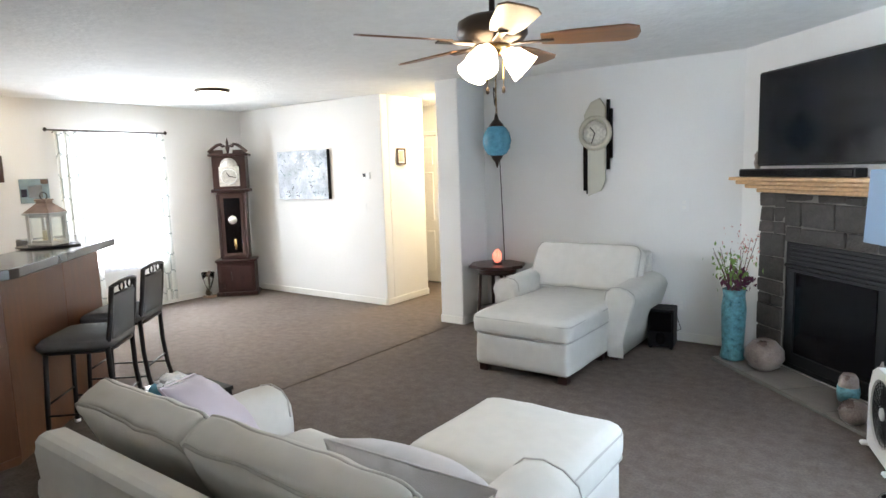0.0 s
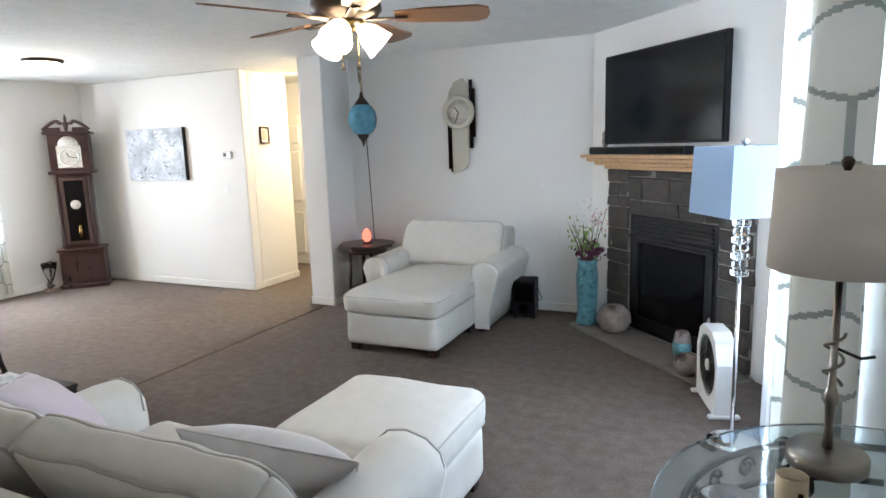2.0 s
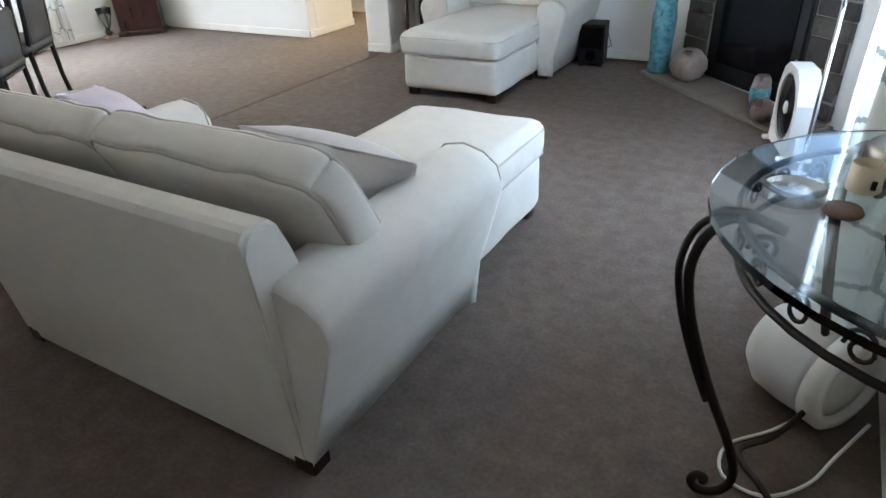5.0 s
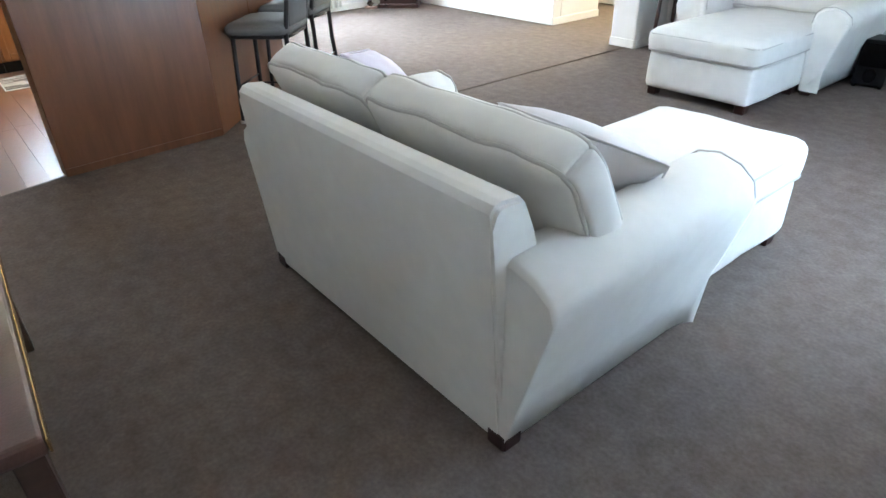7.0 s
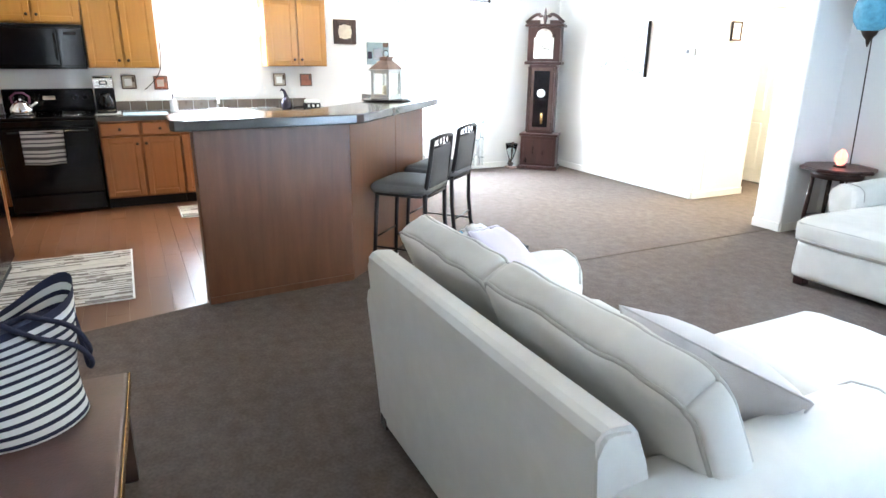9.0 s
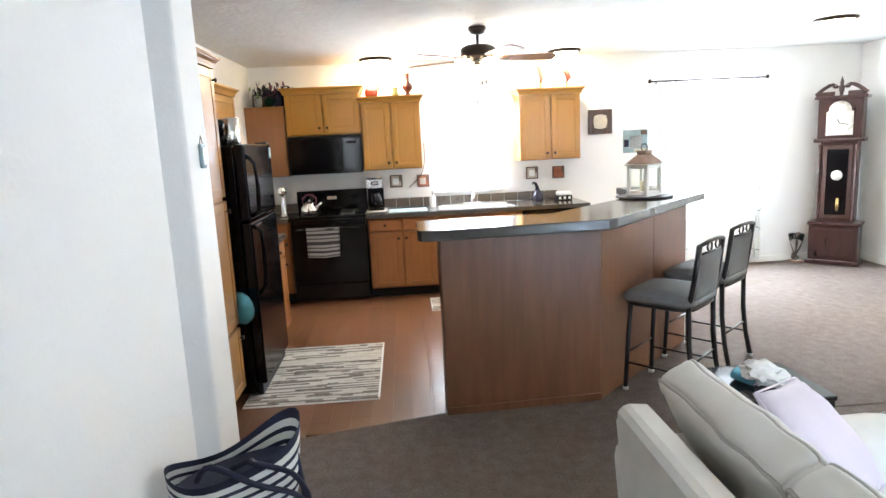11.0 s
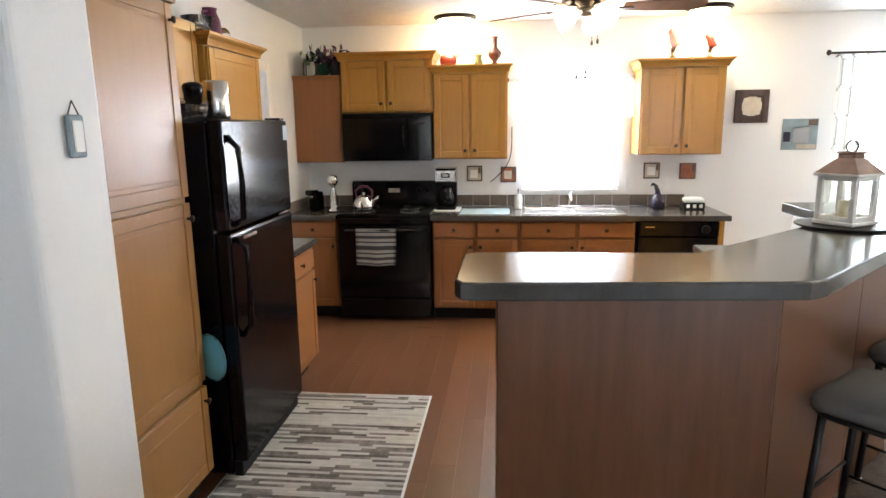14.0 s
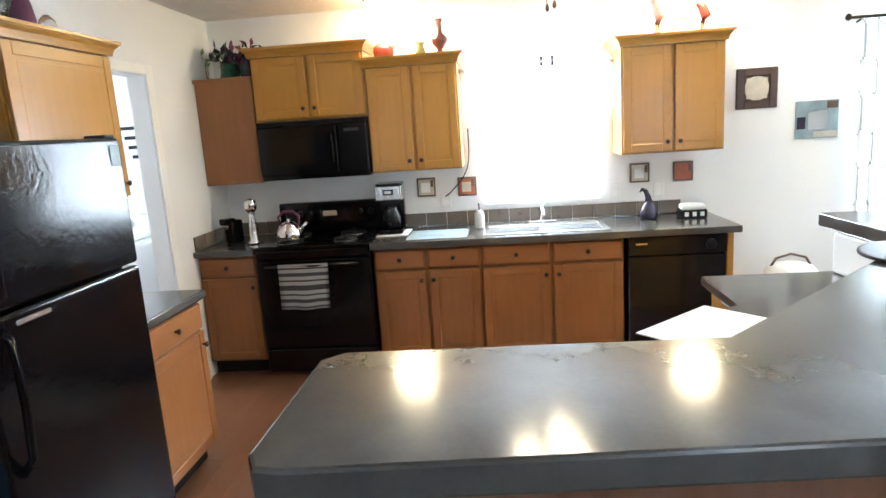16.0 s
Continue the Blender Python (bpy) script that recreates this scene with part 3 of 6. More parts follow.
def arm(s, half, length, lift):
    """A flared, soft arm; s: +1 or -1 side."""
    sec = [(-0.12, 0.028), (0.0, 0.028), (0.045, 0.20), (0.09, 0.36), (0.122, 0.47), (0.135, 0.52), (0.12, 0.565), (0.07, 0.60), (0.0, 0.618), (-0.07, 0.605), (-0.11, 0.57), (-0.12, 0.5), (-0.12, 0.3)]
    bm = bmesh.new()
    rings = []
    for y, k, q in ((0.0, 0.96, 0.0), (0.02, 0.99, 0.0), (0.12, 1.0, 0), (0.3, 1.0, 0), (0.55, 1.01, 0), (0.78, 1.035, 0), (0.88, 1.04, 0.0), (0.94, 1.03, 0.006), (0.975, 1.0, 0.016), (1.0, 0.95, 0.035)):
        ring = []
        for x, z in sec:
            zz = 0.06 + (z - 0.06) * (k if lift else min(k, 1 - 0.05 * y))
            xx = x * (1 - q * 3) if x > 0 else x + q
            ring.append(bm.verts.new((s * (half + xx), y * length * (1 - 0.06 * y * max(0, 0.3 - z) / 0.3), zz)))
        rings.append(ring)
    n = len(sec)
    for a, b in zip(rings, rings[1:]):
        for i in range(n):
            bm.faces.new((a[i], a[(i + 1) % n], b[(i + 1) % n], b[i])).smooth = True
    bm.faces.new(rings[0])
    bm.faces.new(rings[-1][::-1])
    return bm


def settee(name, label, category, m, half, seats, back_z=0.756, L=0.92):
    """Upholstered seat that faces +y, its back's foot along y = 0."""
    s = thing(name, label, category, m)
    part("base", box(-half + 0.10, 0.06, 0.06, half - 0.10, L - 0.06, 0.29, 0.02, 2), CREAM, s)
    bm = bmesh.new()
    prof = [(0.0, 0.028), (-0.045, 0.70), (-0.045, 0.735), (-0.03, 0.752), (-0.01, 0.758), (0.045, 0.752), (0.065, 0.73), (0.085, 0.66), (0.20, 0.30), (0.20, 0.028)]
    ends = [[bm.verts.new((x, y, z * back_z / 0.756)) for y, z in prof] for x in (-half + 0.012, half - 0.012)]
    for i in range(len(prof)):
        j = (i + 1) % len(prof)
        bm.faces.new((ends[0][i], ends[0][j], ends[1][j], ends[1][i]))
    bm.faces.new(ends[0])
    bm.faces.new(ends[1][::-1])
    bmesh.ops.bevel(bm, geom=[e for e in bm.edges if abs(e.verts[0].co.x - e.verts[1].co.x) < 1e-5], offset=0.012, segments=2, affect="EDGES")
    part("backrest", bm, CREAM, s)
    for q in (-1, 1):
        a = part("arm", arm(q, half, L, seats > 1), CREAM, s)
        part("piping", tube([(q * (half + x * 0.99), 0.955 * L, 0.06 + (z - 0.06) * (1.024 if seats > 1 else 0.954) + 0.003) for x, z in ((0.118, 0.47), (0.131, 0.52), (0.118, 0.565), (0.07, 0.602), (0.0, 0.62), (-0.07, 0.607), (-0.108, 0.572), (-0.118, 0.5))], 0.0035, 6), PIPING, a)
        foot(s, q * (half - 0.03), 0.032)
        foot(s, q * (half - 0.05), L - 0.09)
    inner = 2 * (half - 0.12)
    w = inner / seats
    for k in range(seats):
        x = -inner / 2 + w * (k + 0.5)
        c = part("seat_cushion", moved(cushion(w - 0.006, 0.74, 0.16, 0.05, 0.02), pose(x, 0.59, 0.375)), CREAM, s)
        piped(c, [(x + a, 0.59 + b, z) for a, b, z in rounded_loop(w - 0.018, 0.728, 0.427, 0.06)])
    ends = (-0.785, -0.105, 0.70) if seats == 2 else (-(inner + 0.22) / 2, (inner + 0.22) / 2)
    for k in range(seats):
        x, bw = (ends[k] + ends[k + 1]) / 2, ends[k + 1] - ends[k]
        mm = pose(x, 0.272, 0.638, -61 - 2 * k, 0, 0)
        seams = {False: [], True: []}
        bm = cushion(bw - 0.004, 0.42, 0.115, 0.018, 0.038, 25, 0.007, seams, (0.085 if k == 0 else 0.035, 0.085 if k == seats - 1 else 0.035))
        c = part("back_cushion", moved(bm, mm), CREAM, s)
        for side in seams.values():
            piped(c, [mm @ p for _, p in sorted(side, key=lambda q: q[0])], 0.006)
    return s


settee("loveseat", "cream fabric loveseat with flared arms and piped cushions", "loveseat", pose(-1.445, 0.945, 0), 0.66, 2)
ottoman("cream fabric ottoman pushed against the loveseat", pose(-1.15, 2.29, 0), 0.67, 0.70, "cream ottomans")
settee("armchair", "wide cream fabric armchair with flared arms", "armchair", pose(-2.14, 5.58, 0, 0, 0, 180), 0.50, 1, 0.78, 0.84)
ottoman("cream fabric ottoman in front of the armchair", pose(-2.12, 4.43, 0), 0.80, 0.80, "cream ottomans")


def pillow(label, m, material, s=0.46, ratio=1.0):
    bm = bmesh.new()
    bmesh.ops.create_grid(bm, x_segments=14, y_segments=14, size=1)
    top = bm.verts[:]
    bot = bmesh.ops.duplicate(bm, geom=bm.faces[:])["geom"]
    low = [g for g in bot if isinstance(g, bmesh.types.BMVert)]
    for vs, q in ((top, 1), (low, -1)):
        for v in vs:
            u, w = v.co.x, v.co.y
            k = max(0, (1 - u * u) * (1 - w * w)) ** 0.55
            pinch = 1 - 0.07 * (1 - u * u) * (w * w) - 0.07 * (1 - w * w) * (u * u)
            v.co = Vector((u * s / 2 * pinch, w * s * ratio / 2 * pinch, q * (s * 0.18 * k + 0.002) + 0.008 * noise.noise((u * 3, w * 3, q))))
    bmesh.ops.remove_doubles(bm, verts=bm.verts[:], dist=0.0045)
    for f in bm.faces:
        f.smooth = True
    p = thing("throw_pillow", label, "pillow", m)
    body = part("cover", bm, material, p)
    piped(body, [(a, b, 0) for a, b, _ in rounded_loop(s * 0.985, s * ratio * 0.985, 0, 0.012, 3)], 0.0035, material)


down, across = Vector((0.62, 0.37, -0.68)).normalized(), Vector((-0.64, 0.75, -0.17))
across = (across - across.dot(down) * down).normalized()
face = down.cross(across)
propped = Matrix([(down[i], across[i], face[i], (-1.93, 1.435, 0.675)[i]) for i in range(3)] + [(0, 0, 0, 1)])
pillow("lilac-grey satin throw pillow propped in the loveseat corner", propped, PILLOW, 0.37)
pillow("pale grey satin throw pillow leaning on the loveseat arm", pose(-1.06, 1.50, 0.625, -46, 14, 26), PALEP, 0.50, 0.72)

# ---- fireplace corner ----
FP = Matrix(((0.7071, 0.7071, 0, 0), (-0.7071, 0.7071, 0, 0), (0, 0, 1, 0), (0, 0, 0, 1)))  # u along the wall, d away from the room


def fpbox(u0, d0, z0, u1, d1, z1, bevel=0.004, seg=1):
    return moved(box(u0, d0, z0, u1, d1, z1, bevel, seg), FP)


fire = thing("fireplace", "gas fireplace in a dark stacked-stone surround", "fireplace")
part("surround", fpbox(-4.375, 3.291, 0.03, -4.10, 3.344, 1.30), MORTAR, fire, "grey mortar behind the stones")
part("surround", fpbox(-3.17, 3.291, 0.03, -2.89, 3.344, 1.30), MORTAR, fire, "grey mortar behind the stones")
part("surround", fpbox(-4.10, 3.291, 0.955, -3.17, 3.344, 1.30), MORTAR, fire, "grey mortar behind the stones")
part("firebox", fpbox(-4.098, 3.30, 0.03, -3.172, 3.343, 0.952), BLACKM, fire, "black metal firebox")
part("glass", fpbox(-3.98, 3.288, 0.16, -3.29, 3.299, 0.74), BLACK, fire, "dark glass front")
part("hood", fpbox(-4.07, 3.262, 0.775, -3.20, 3.299, 0.80, 0.005), BLACKM, fire)
for k in range(4):
    part("louvre", fpbox(-4.05, 3.283, 0.82 + 0.03 * k, -3.22, 3.299, 0.838 + 0.03 * k, 0.003), BLACKM, fire)
part("frame", fpbox(-4.06, 3.284, 0.745, -3.21, 3.299, 0.768, 0.003), BLACKM, fire)
for a, b in ((-4.06, -3.99), (-3.28, -3.21)):
    part("frame", fpbox(a, 3.286, 0.07, b, 3.299, 0.745, 0.003), BLACKM, fire)
part("frame", fpbox(-3.99, 3.286, 0.07, -3.28, 3.299, 0.15, 0.003), BLACKM, fire)
mantel = thing("mantel", "honey oak mantel shelf with a stepped moulding", "mantel")
part("shelf", fpbox(-4.47, 3.07, 1.395, -2.85, 3.344, 1.42, 0.004), MANTELW, mantel)
for k, (z0, z1, d, e) in enumerate(((1.365, 1.394, 3.10, 0.04), (1.335, 1.364, 3.15, 0.08), (1.302, 1.334, 3.22, 0.12))):
    part("moulding", fpbox(-4.47 + e, d, z0, -2.85 - e, 3.344, z1, 0.009, 2), MANTELW, mantel)
hearth = tagged(new("hearth"), "flush brown tiled hearth at the fireplace", kind="structure")
part("bed", fpbox(-4.43, 2.935, -0.01, -2.86, 3.343, 0.014), MORTAR, hearth)
for k in range(4):
    part("tile", fpbox(-4.425 + 0.39 * k, 2.94, 0.014, -4.425 + 0.39 * k + 0.383, 3.29, 0.026, 0.003), HEARTH, hearth)

tv = thing("television", "large flat black television on the chimney wall", "television")
part("screen", fpbox(-4.335, 3.215, 1.51, -3.105, 3.225, 2.165, 0.002), SCREEN, tv, "dark glossy screen")
part("casing", fpbox(-4.345, 3.226, 1.497, -3.095, 3.27, 2.177, 0.005), BLACKM, tv)
part("bracket", fpbox(-3.9, 3.271, 1.65, -3.5, 3.343, 2.0, 0.003), BLACKM, tv)
sb = thing("soundbar", "slim black soundbar on the mantel", "soundbar")
part("body", fpbox(-4.40, 3.11, 1.421, -3.30, 3.19, 1.478, 0.008, 2), BLACKM, sb)
part("grille", fpbox(-4.38, 3.105, 1.43, -3.32, 3.1095, 1.47, 0.002), BLACK, sb)
fig = single("figurine", moved(lathe([(0.03, 0), (0.034, 0.02), (0.018, 0.06), (0.028, 0.10), (0.02, 0.13), (0.026, 0.16), (0.004, 0.19)], 14), FP @ pose(-4.38, 3.25, 1.421)), SHELLP, "small pale figurine on the mantel end", "figurine")


# ---- fans and lamps ----
def ceiling_fan(label, x, y, turn, blade_mat, drop, rad=0.62, splay=125):
    f = thing("ceiling_fan", label, "ceiling fan", pose(x, y, CZ, 0, 0, turn))
    part("canopy", lathe([(0.065, -0.002), (0.07, -0.02), (0.05, -0.05), (0.02, -0.06)], 24), BRONZE, f)
    part("downrod", lathe([(0.012, -0.05), (0.012, -drop + 0.06)], 12), BRONZE, f)
    part("motor", lathe([(0.03, -drop + 0.07), (0.10, -drop + 0.06), (0.135, -drop + 0.04), (0.14, -drop - 0.01), (0.12, -drop - 0.035), (0.07, -drop - 0.05), (0.05, -drop - 0.07)], 32), BRONZE, f)
    zb = -drop - 0.045
    for k in range(5):
        a = radians(72 * k)
        m = pose(0, 0, zb, 0, 0, 72 * k)
        part("blade_iron", moved(moved(box(0.07, -0.018, -0.004, 0.24, 0.018, 0.004, 0.003), pose(0, 0, 0, 4, 0, 0)), m), BRONZE, f)
        out = [(0.19, -0.045), (0.30, -0.062), (rad - 0.05, -0.072), (rad - 0.008, -0.05), (rad, 0), (rad - 0.008, 0.05), (rad - 0.05, 0.072), (0.30, 0.062), (0.19, 0.045)]
        part("blade", moved(moved(prism(out, 0.005, 0.012, 0.002, 1), pose(0, 0, 0, -12, 0, 0)), m), blade_mat, f, "wooden fan blade")
    part("light_fitter", lathe([(0.05, zb - 0.0), (0.075, zb - 0.01), (0.06, zb - 0.035), (0.02, zb - 0.045)], 24), BRASS if splay > 120 else PEWTER, f)
    for k in range(3):
        m = pose(0, 0, zb - 0.02, 0, 0, 120 * k + 20) @ pose(0.05, 0, 0, 0, splay, 0) @ Matrix.Diagonal((0.92, 0.92, 0.92, 1))
        part("tulip_shade", moved(lathe([(0.022, 0.0), (0.03, 0.02), (0.05, 0.05), (0.058, 0.085), (0.066, 0.115), (0.070, 0.122), (0.060, 0.121), (0.02, 0.08)], 20), m), FANGLASS, f, "lit frosted glass shade")
    for q in (-0.03, 0.035):
        part("pull_chain", tube([(q, 0.04, zb - 0.06), (q, 0.045, zb - 0.16)], 0.002, 6), BRASS, f)
        part("pull_knob", lathe([(0.003, 0), (0.008, 0.008), (0.006, 0.025), (0.002, 0.03)], 10, (q, 0.045, zb - 0.185)), BRONZE, f)


BLADE = mat("walnut_blade", (0.16, 0.075, 0.035), 0.42, var=0.35, scale=4, bump=0.04, bscale=50, stretch=(1, 8, 8))
ceiling_fan("five-blade walnut and bronze ceiling fan with lit shades", -1.255, 2.34, 23, BLADE, 0.34, 0.56, 132)
ceiling_fan("five-blade bronze ceiling fan with lit shades in the kitchen", -5.30, 0.93, 20, BLADE, 0.20, 0.62, 112)


def flush_light(label, x, y, r=0.165):
    f = thing("ceiling_light", label, "ceiling light", pose(x, y, CZ), "flush ceiling lights")
    part("pan", lathe([(r, -0.001), (r + 0.005, -0.012), (r - 0.02, -0.03), (r - 0.05, -0.031)], 32), BRONZE, f)
    part("bowl", lathe([(r - 0.025, -0.030), (r - 0.03, -0.05), (r * 0.6, -0.082), (r * 0.2, -0.095), (0.004, -0.096)], 32), BOWLH if "hall" in label else BOWL, f, "lit frosted glass bowl")


flush_light("lit frosted ceiling light over the stove", -6.88, 0.09)
flush_light("lit frosted ceiling light over the dishwasher", -6.80, 2.0)
flush_light("lit frosted ceiling light in the dining area", -5.53, 3.96)
flush_light("lit frosted ceiling light in the hall", -4.22, 6.42)

# floor lamp with crystal stem
fl = thing("floor_lamp", "floor lamp with a square white shade and crystal stem", "floor lamp", pose(0.19, 3.43, 0, 0, 0, 33))
part("base", lathe([(0.13, 0.0), (0.13, 0.012), (0.11, 0.022), (0.02, 0.03)], 32), CHROME, fl)
part("pole", lathe([(0.010, 0.025), (0.010, 0.86)], 12), CHROME, fl)
for k in range(7):
    part("crystal", moved(box(-0.032, -0.032, 0, 0.032, 0.032, 0.034, 0.006), pose(0, 0, 0.865 + 0.040 * k, 0, 0, 45 * (k % 2))), GLASS, fl, "cut crystal block")
part("pole", lathe([(0.006, 0.86), (0.006, 1.50)], 10), CHROME, fl)
bm = bmesh.new()
lo = [bm.verts.new((x, y, 1.165)) for x, y in ((-0.172, -0.172), (0.172, -0.172), (0.172, 0.172), (-0.172, 0.172))]
hi = [bm.verts.new((x, y, 1.485)) for x, y in ((-0.162, -0.162), (0.162, -0.162), (0.162, 0.162), (-0.162, 0.162))]
for k in range(4):
    bm.faces.new((lo[k], lo[(k + 1) % 4], hi[(k + 1) % 4], hi[k]))
bmesh.ops.solidify(bm, geom=bm.faces[:], thickness=0.003)
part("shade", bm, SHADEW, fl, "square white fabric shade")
part("finial", lathe([(0.004, 1.485), (0.016, 1.495), (0.018, 1.508), (0.006, 1.52)], 14), CHROME, fl)

# ---- glass console with its lamp ----
gt = thing("console_table", "half-round glass table on wrought-iron scroll legs", "table", pose(0.50, 1.45, 0) @ Matrix.Diagonal((1, 1, 1.057, 1)))
arc = [(-0.50 * math.cos(radians(a)), 0.50 * math.sin(radians(a))) for a in range(-90, 91, 9)]
part("tabletop", prism([(0.0, -0.50), (0.0, 0.50)] + arc[::-1][1:-1], 0.742, 0.757, 0.004, 2), TABLEGLASS, gt, "thick clear glass top with greenish edge")
for z, k in ((0.738, 0.86), (0.66, 0.84)):
    part("rim", tube([(x * k - 0.01, y * k, z - 0.012) for x, y in arc], 0.008), IRON, gt)
for i in range(1, 12):
    a = radians(-90 + 15 * i)
    cx, cy = -0.50 * math.cos(a) * 0.85 - 0.01, 0.50 * math.sin(a) * 0.85
    tx, ty = math.sin(a), math.cos(a)
    part("scroll", tube([(cx + tx * 0.026 * math.cos(q) * (1 - q / 14), cy + ty * 0.026 * math.cos(q) * (1 - q / 14), 0.69 + 0.026 * math.sin(q) * (1 - q / 14)) for q in [0.45 * j for j in range(20)]], 0.004, 6), IRON, gt)
for a in (-78, -14, 62):
    dx, dy = -math.cos(radians(a)), math.sin(radians(a))
    path = []
    for r, z in ((0.36, 0.705), (0.43, 0.728), (0.49, 0.70), (0.515, 0.62), (0.50, 0.52), (0.46, 0.40), (0.41, 0.28), (0.36, 0.17), (0.335, 0.08), (0.35, 0.03), (0.385, 0.012), (0.415, 0.02), (0.425, 0.045), (0.41, 0.062), (0.395, 0.052), (0.40, 0.04)):
        path.append((dx * r, dy * r * 0.9, z))
    part("leg", tube(eased(path), 0.011, 8), IRON, gt)
    part("leg", tube(eased([(p[0] + dx * 0.022, p[1] + dy * 0.02, p[2] + 0.012) for p in path[:7]]), 0.008, 8), IRON, gt)
    part("scroll", tube([(dx * (0.39 + 0.03 * math.cos(q) * (1 - q / 12)), dy * 0.9 * (0.39 + 0.03 * math.cos(q) * (1 - q / 12)), 0.665 + 0.03 * math.sin(q) * (1 - q / 12)) for q in [0.5 * j for j in range(18)]], 0.006, 6), IRON, gt)
part("stretcher", tube(eased([(-0.17, -0.26, 0.10), (-0.25, -0.1, 0.085), (-0.325, 0.0, 0.09), (-0.25, 0.1, 0.085), (-0.17, 0.26, 0.10)]), 0.008), IRON, gt)

tl = thing("table_lamp", "table lamp with a taupe drum shade on the glass table", "table lamp", pose(0.345, 1.70, 0.801) @ Matrix.Diagonal((0.92, 0.92, 0.94, 1)))
part("base", lathe([(0.085, 0), (0.088, 0.004), (0.088, 0.034), (0.082, 0.04), (0.03, 0.046)], 36), PEWTER, tl)
part("stem", lathe([(0.012, 0.045), (0.009, 0.10), (0.012, 0.15), (0.02, 0.165), (0.014, 0.185), (0.009, 0.2), (0.008, 0.50)], 16), PEWTER, tl)
part("ornament", tube([(0.02 * math.cos(q), 0.02 * math.sin(q), 0.20 + 0.010 * q) for q in [0.5 * j for j in range(26)]], 0.004, 8), PEWTER, tl)
part("switch", tube([(0, 0, 0.29), (0.05, -0.02, 0.275), (0.075, -0.03, 0.285)], 0.004, 6), BRONZE, tl)
bm = lathe([(0.152, 0.475), (0.143, 0.70), (0.140, 0.70), (0.149, 0.475)], 48)
part("shade", bm, SHADE, tl, "taupe linen drum shade")
part("finial", lathe([(0.005, 0.69), (0.012, 0.705), (0.014, 0.715), (0.006, 0.725)], 14), BRONZE, tl)
cj = thing("candle_jar", "cream candle in a clear glass jar", "candle", pose(0.262, 1.515, 0.801) @ Matrix.Diagonal((0.75, 0.75, 0.72, 1)))
part("jar", lathe([(0.036, 0.0), (0.04, 0.004), (0.04, 0.078), (0.037, 0.08), (0.037, 0.006), (0.004, 0.005)], 24), CANDLE, cj)
part("wax", lathe([(0.034, 0.008), (0.034, 0.05), (0.004, 0.05)], 24), CANDLE, cj)
part("label", box(0.012, -0.041, 0.02, 0.024, -0.036, 0.045, 0), BLACKM, cj)
single("coaster", moved(lathe([(0.033, 0), (0.035, 0.004), (0.03, 0.012), (0.004, 0.010)], 24), pose(0.231, 1.395, 0.801)), BROWNT, "small dark round dish on the glass table", "dish")
pl = thing("platter", "small round clear glass plate on the glass table", "platter", pose(0.148, 1.46, 0.801) @ Matrix.Diagonal((0.6, 0.6, 0.8, 1)))
part("plate", lathe([(0.05, 0.0), (0.09, 0.010), (0.095, 0.013), (0.088, 0.013), (0.004, 0.006)], 32), SWIRL, pl)
gd = thing("glass_vase", "smoky swirled clear glass vase on the glass table", "vase", pose(0.365, 1.20, 0.801) @ Matrix.Diagonal((0.95, 0.95, 0.72, 1)))
bm = lathe([(0.045, 0.0), (0.062, 0.006), (0.088, 0.05), (0.092, 0.085), (0.07, 0.125), (0.05, 0.145), (0.066, 0.165), (0.062, 0.165), (0.044, 0.145), (0.064, 0.122), (0.084, 0.085), (0.08, 0.052), (0.05, 0.014), (0.004, 0.012)], 28)
for v in bm.verts:
    twist = math.atan2(v.co.y, v.co.x) * 5 + v.co.z * 45
    v.co.x *= 1 + 0.05 * math.sin(twist)
    v.co.y *= 1 + 0.05 * math.sin(twist)
part("body", bm, SWIRL, gd)

# ---- white box fan by the hearth ----
bf = thing("box_fan", "white plastic floor fan standing by the hearth", "fan", pose(0.10, 3.90, 0, 0, 0, -74) @ Matrix.Diagonal((0.94, 0.94, 0.94, 1)))
ring = [(0.20 * math.cos(a), 0.20 * math.sin(a)) for a in [radians(10 * q) for q in range(36)]]
outl = [(-0.21, -0.24), (0.21, -0.24), (0.215, -0.1), (0.225, 0.08), (0.17, 0.20), (0.09, 0.245), (-0.09, 0.245), (-0.17, 0.20), (-0.225, 0.08), (-0.215, -0.1)]
up = pose(0, 0, 0.25, 90, 0, 0)
bm = bmesh.new()
for z0, z1 in ((-0.055, 0.055),):
    o = [bm.verts.new((x, y, z)) for z in (z0, z1) for x, y in outl]
    n = len(outl)
    for i in range(n):
        bm.faces.new((o[i], o[(i + 1) % n], o[n + (i + 1) % n], o[n + i]))
    for k, sgn in ((0, 1), (1, -1)):
        inner = [bm.verts.new((x * 0.93, y * 0.93 + 0.01, (z0, z1)[k])) for x, y in ring]
        deep = [bm.verts.new((x * 0.9, y * 0.9 + 0.01, (z0, z1)[k] + sgn * 0.03)) for x, y in ring]
        edges = [bm.edges.get((o[k * n + i], o[k * n + (i + 1) % n])) for i in range(n)] + [bm.edges.new((inner[i], inner[(i + 1) % 36])) for i in range(36)]
        bmesh.ops.triangle_fill(bm, edges=edges, use_beauty=True)
        for i in range(36):
            bm.faces.new((inner[i], inner[(i + 1) % 36], deep[(i + 1) % 36], deep[i]))
part("housing", moved(bm, up), PLASTIC, bf)
part("back_plate", moved(lathe([(0.178, -0.01), (0.178, 0.01), (0.004, 0.011)], 36, (0, 0.01, 0)), up), BLACKM, bf)
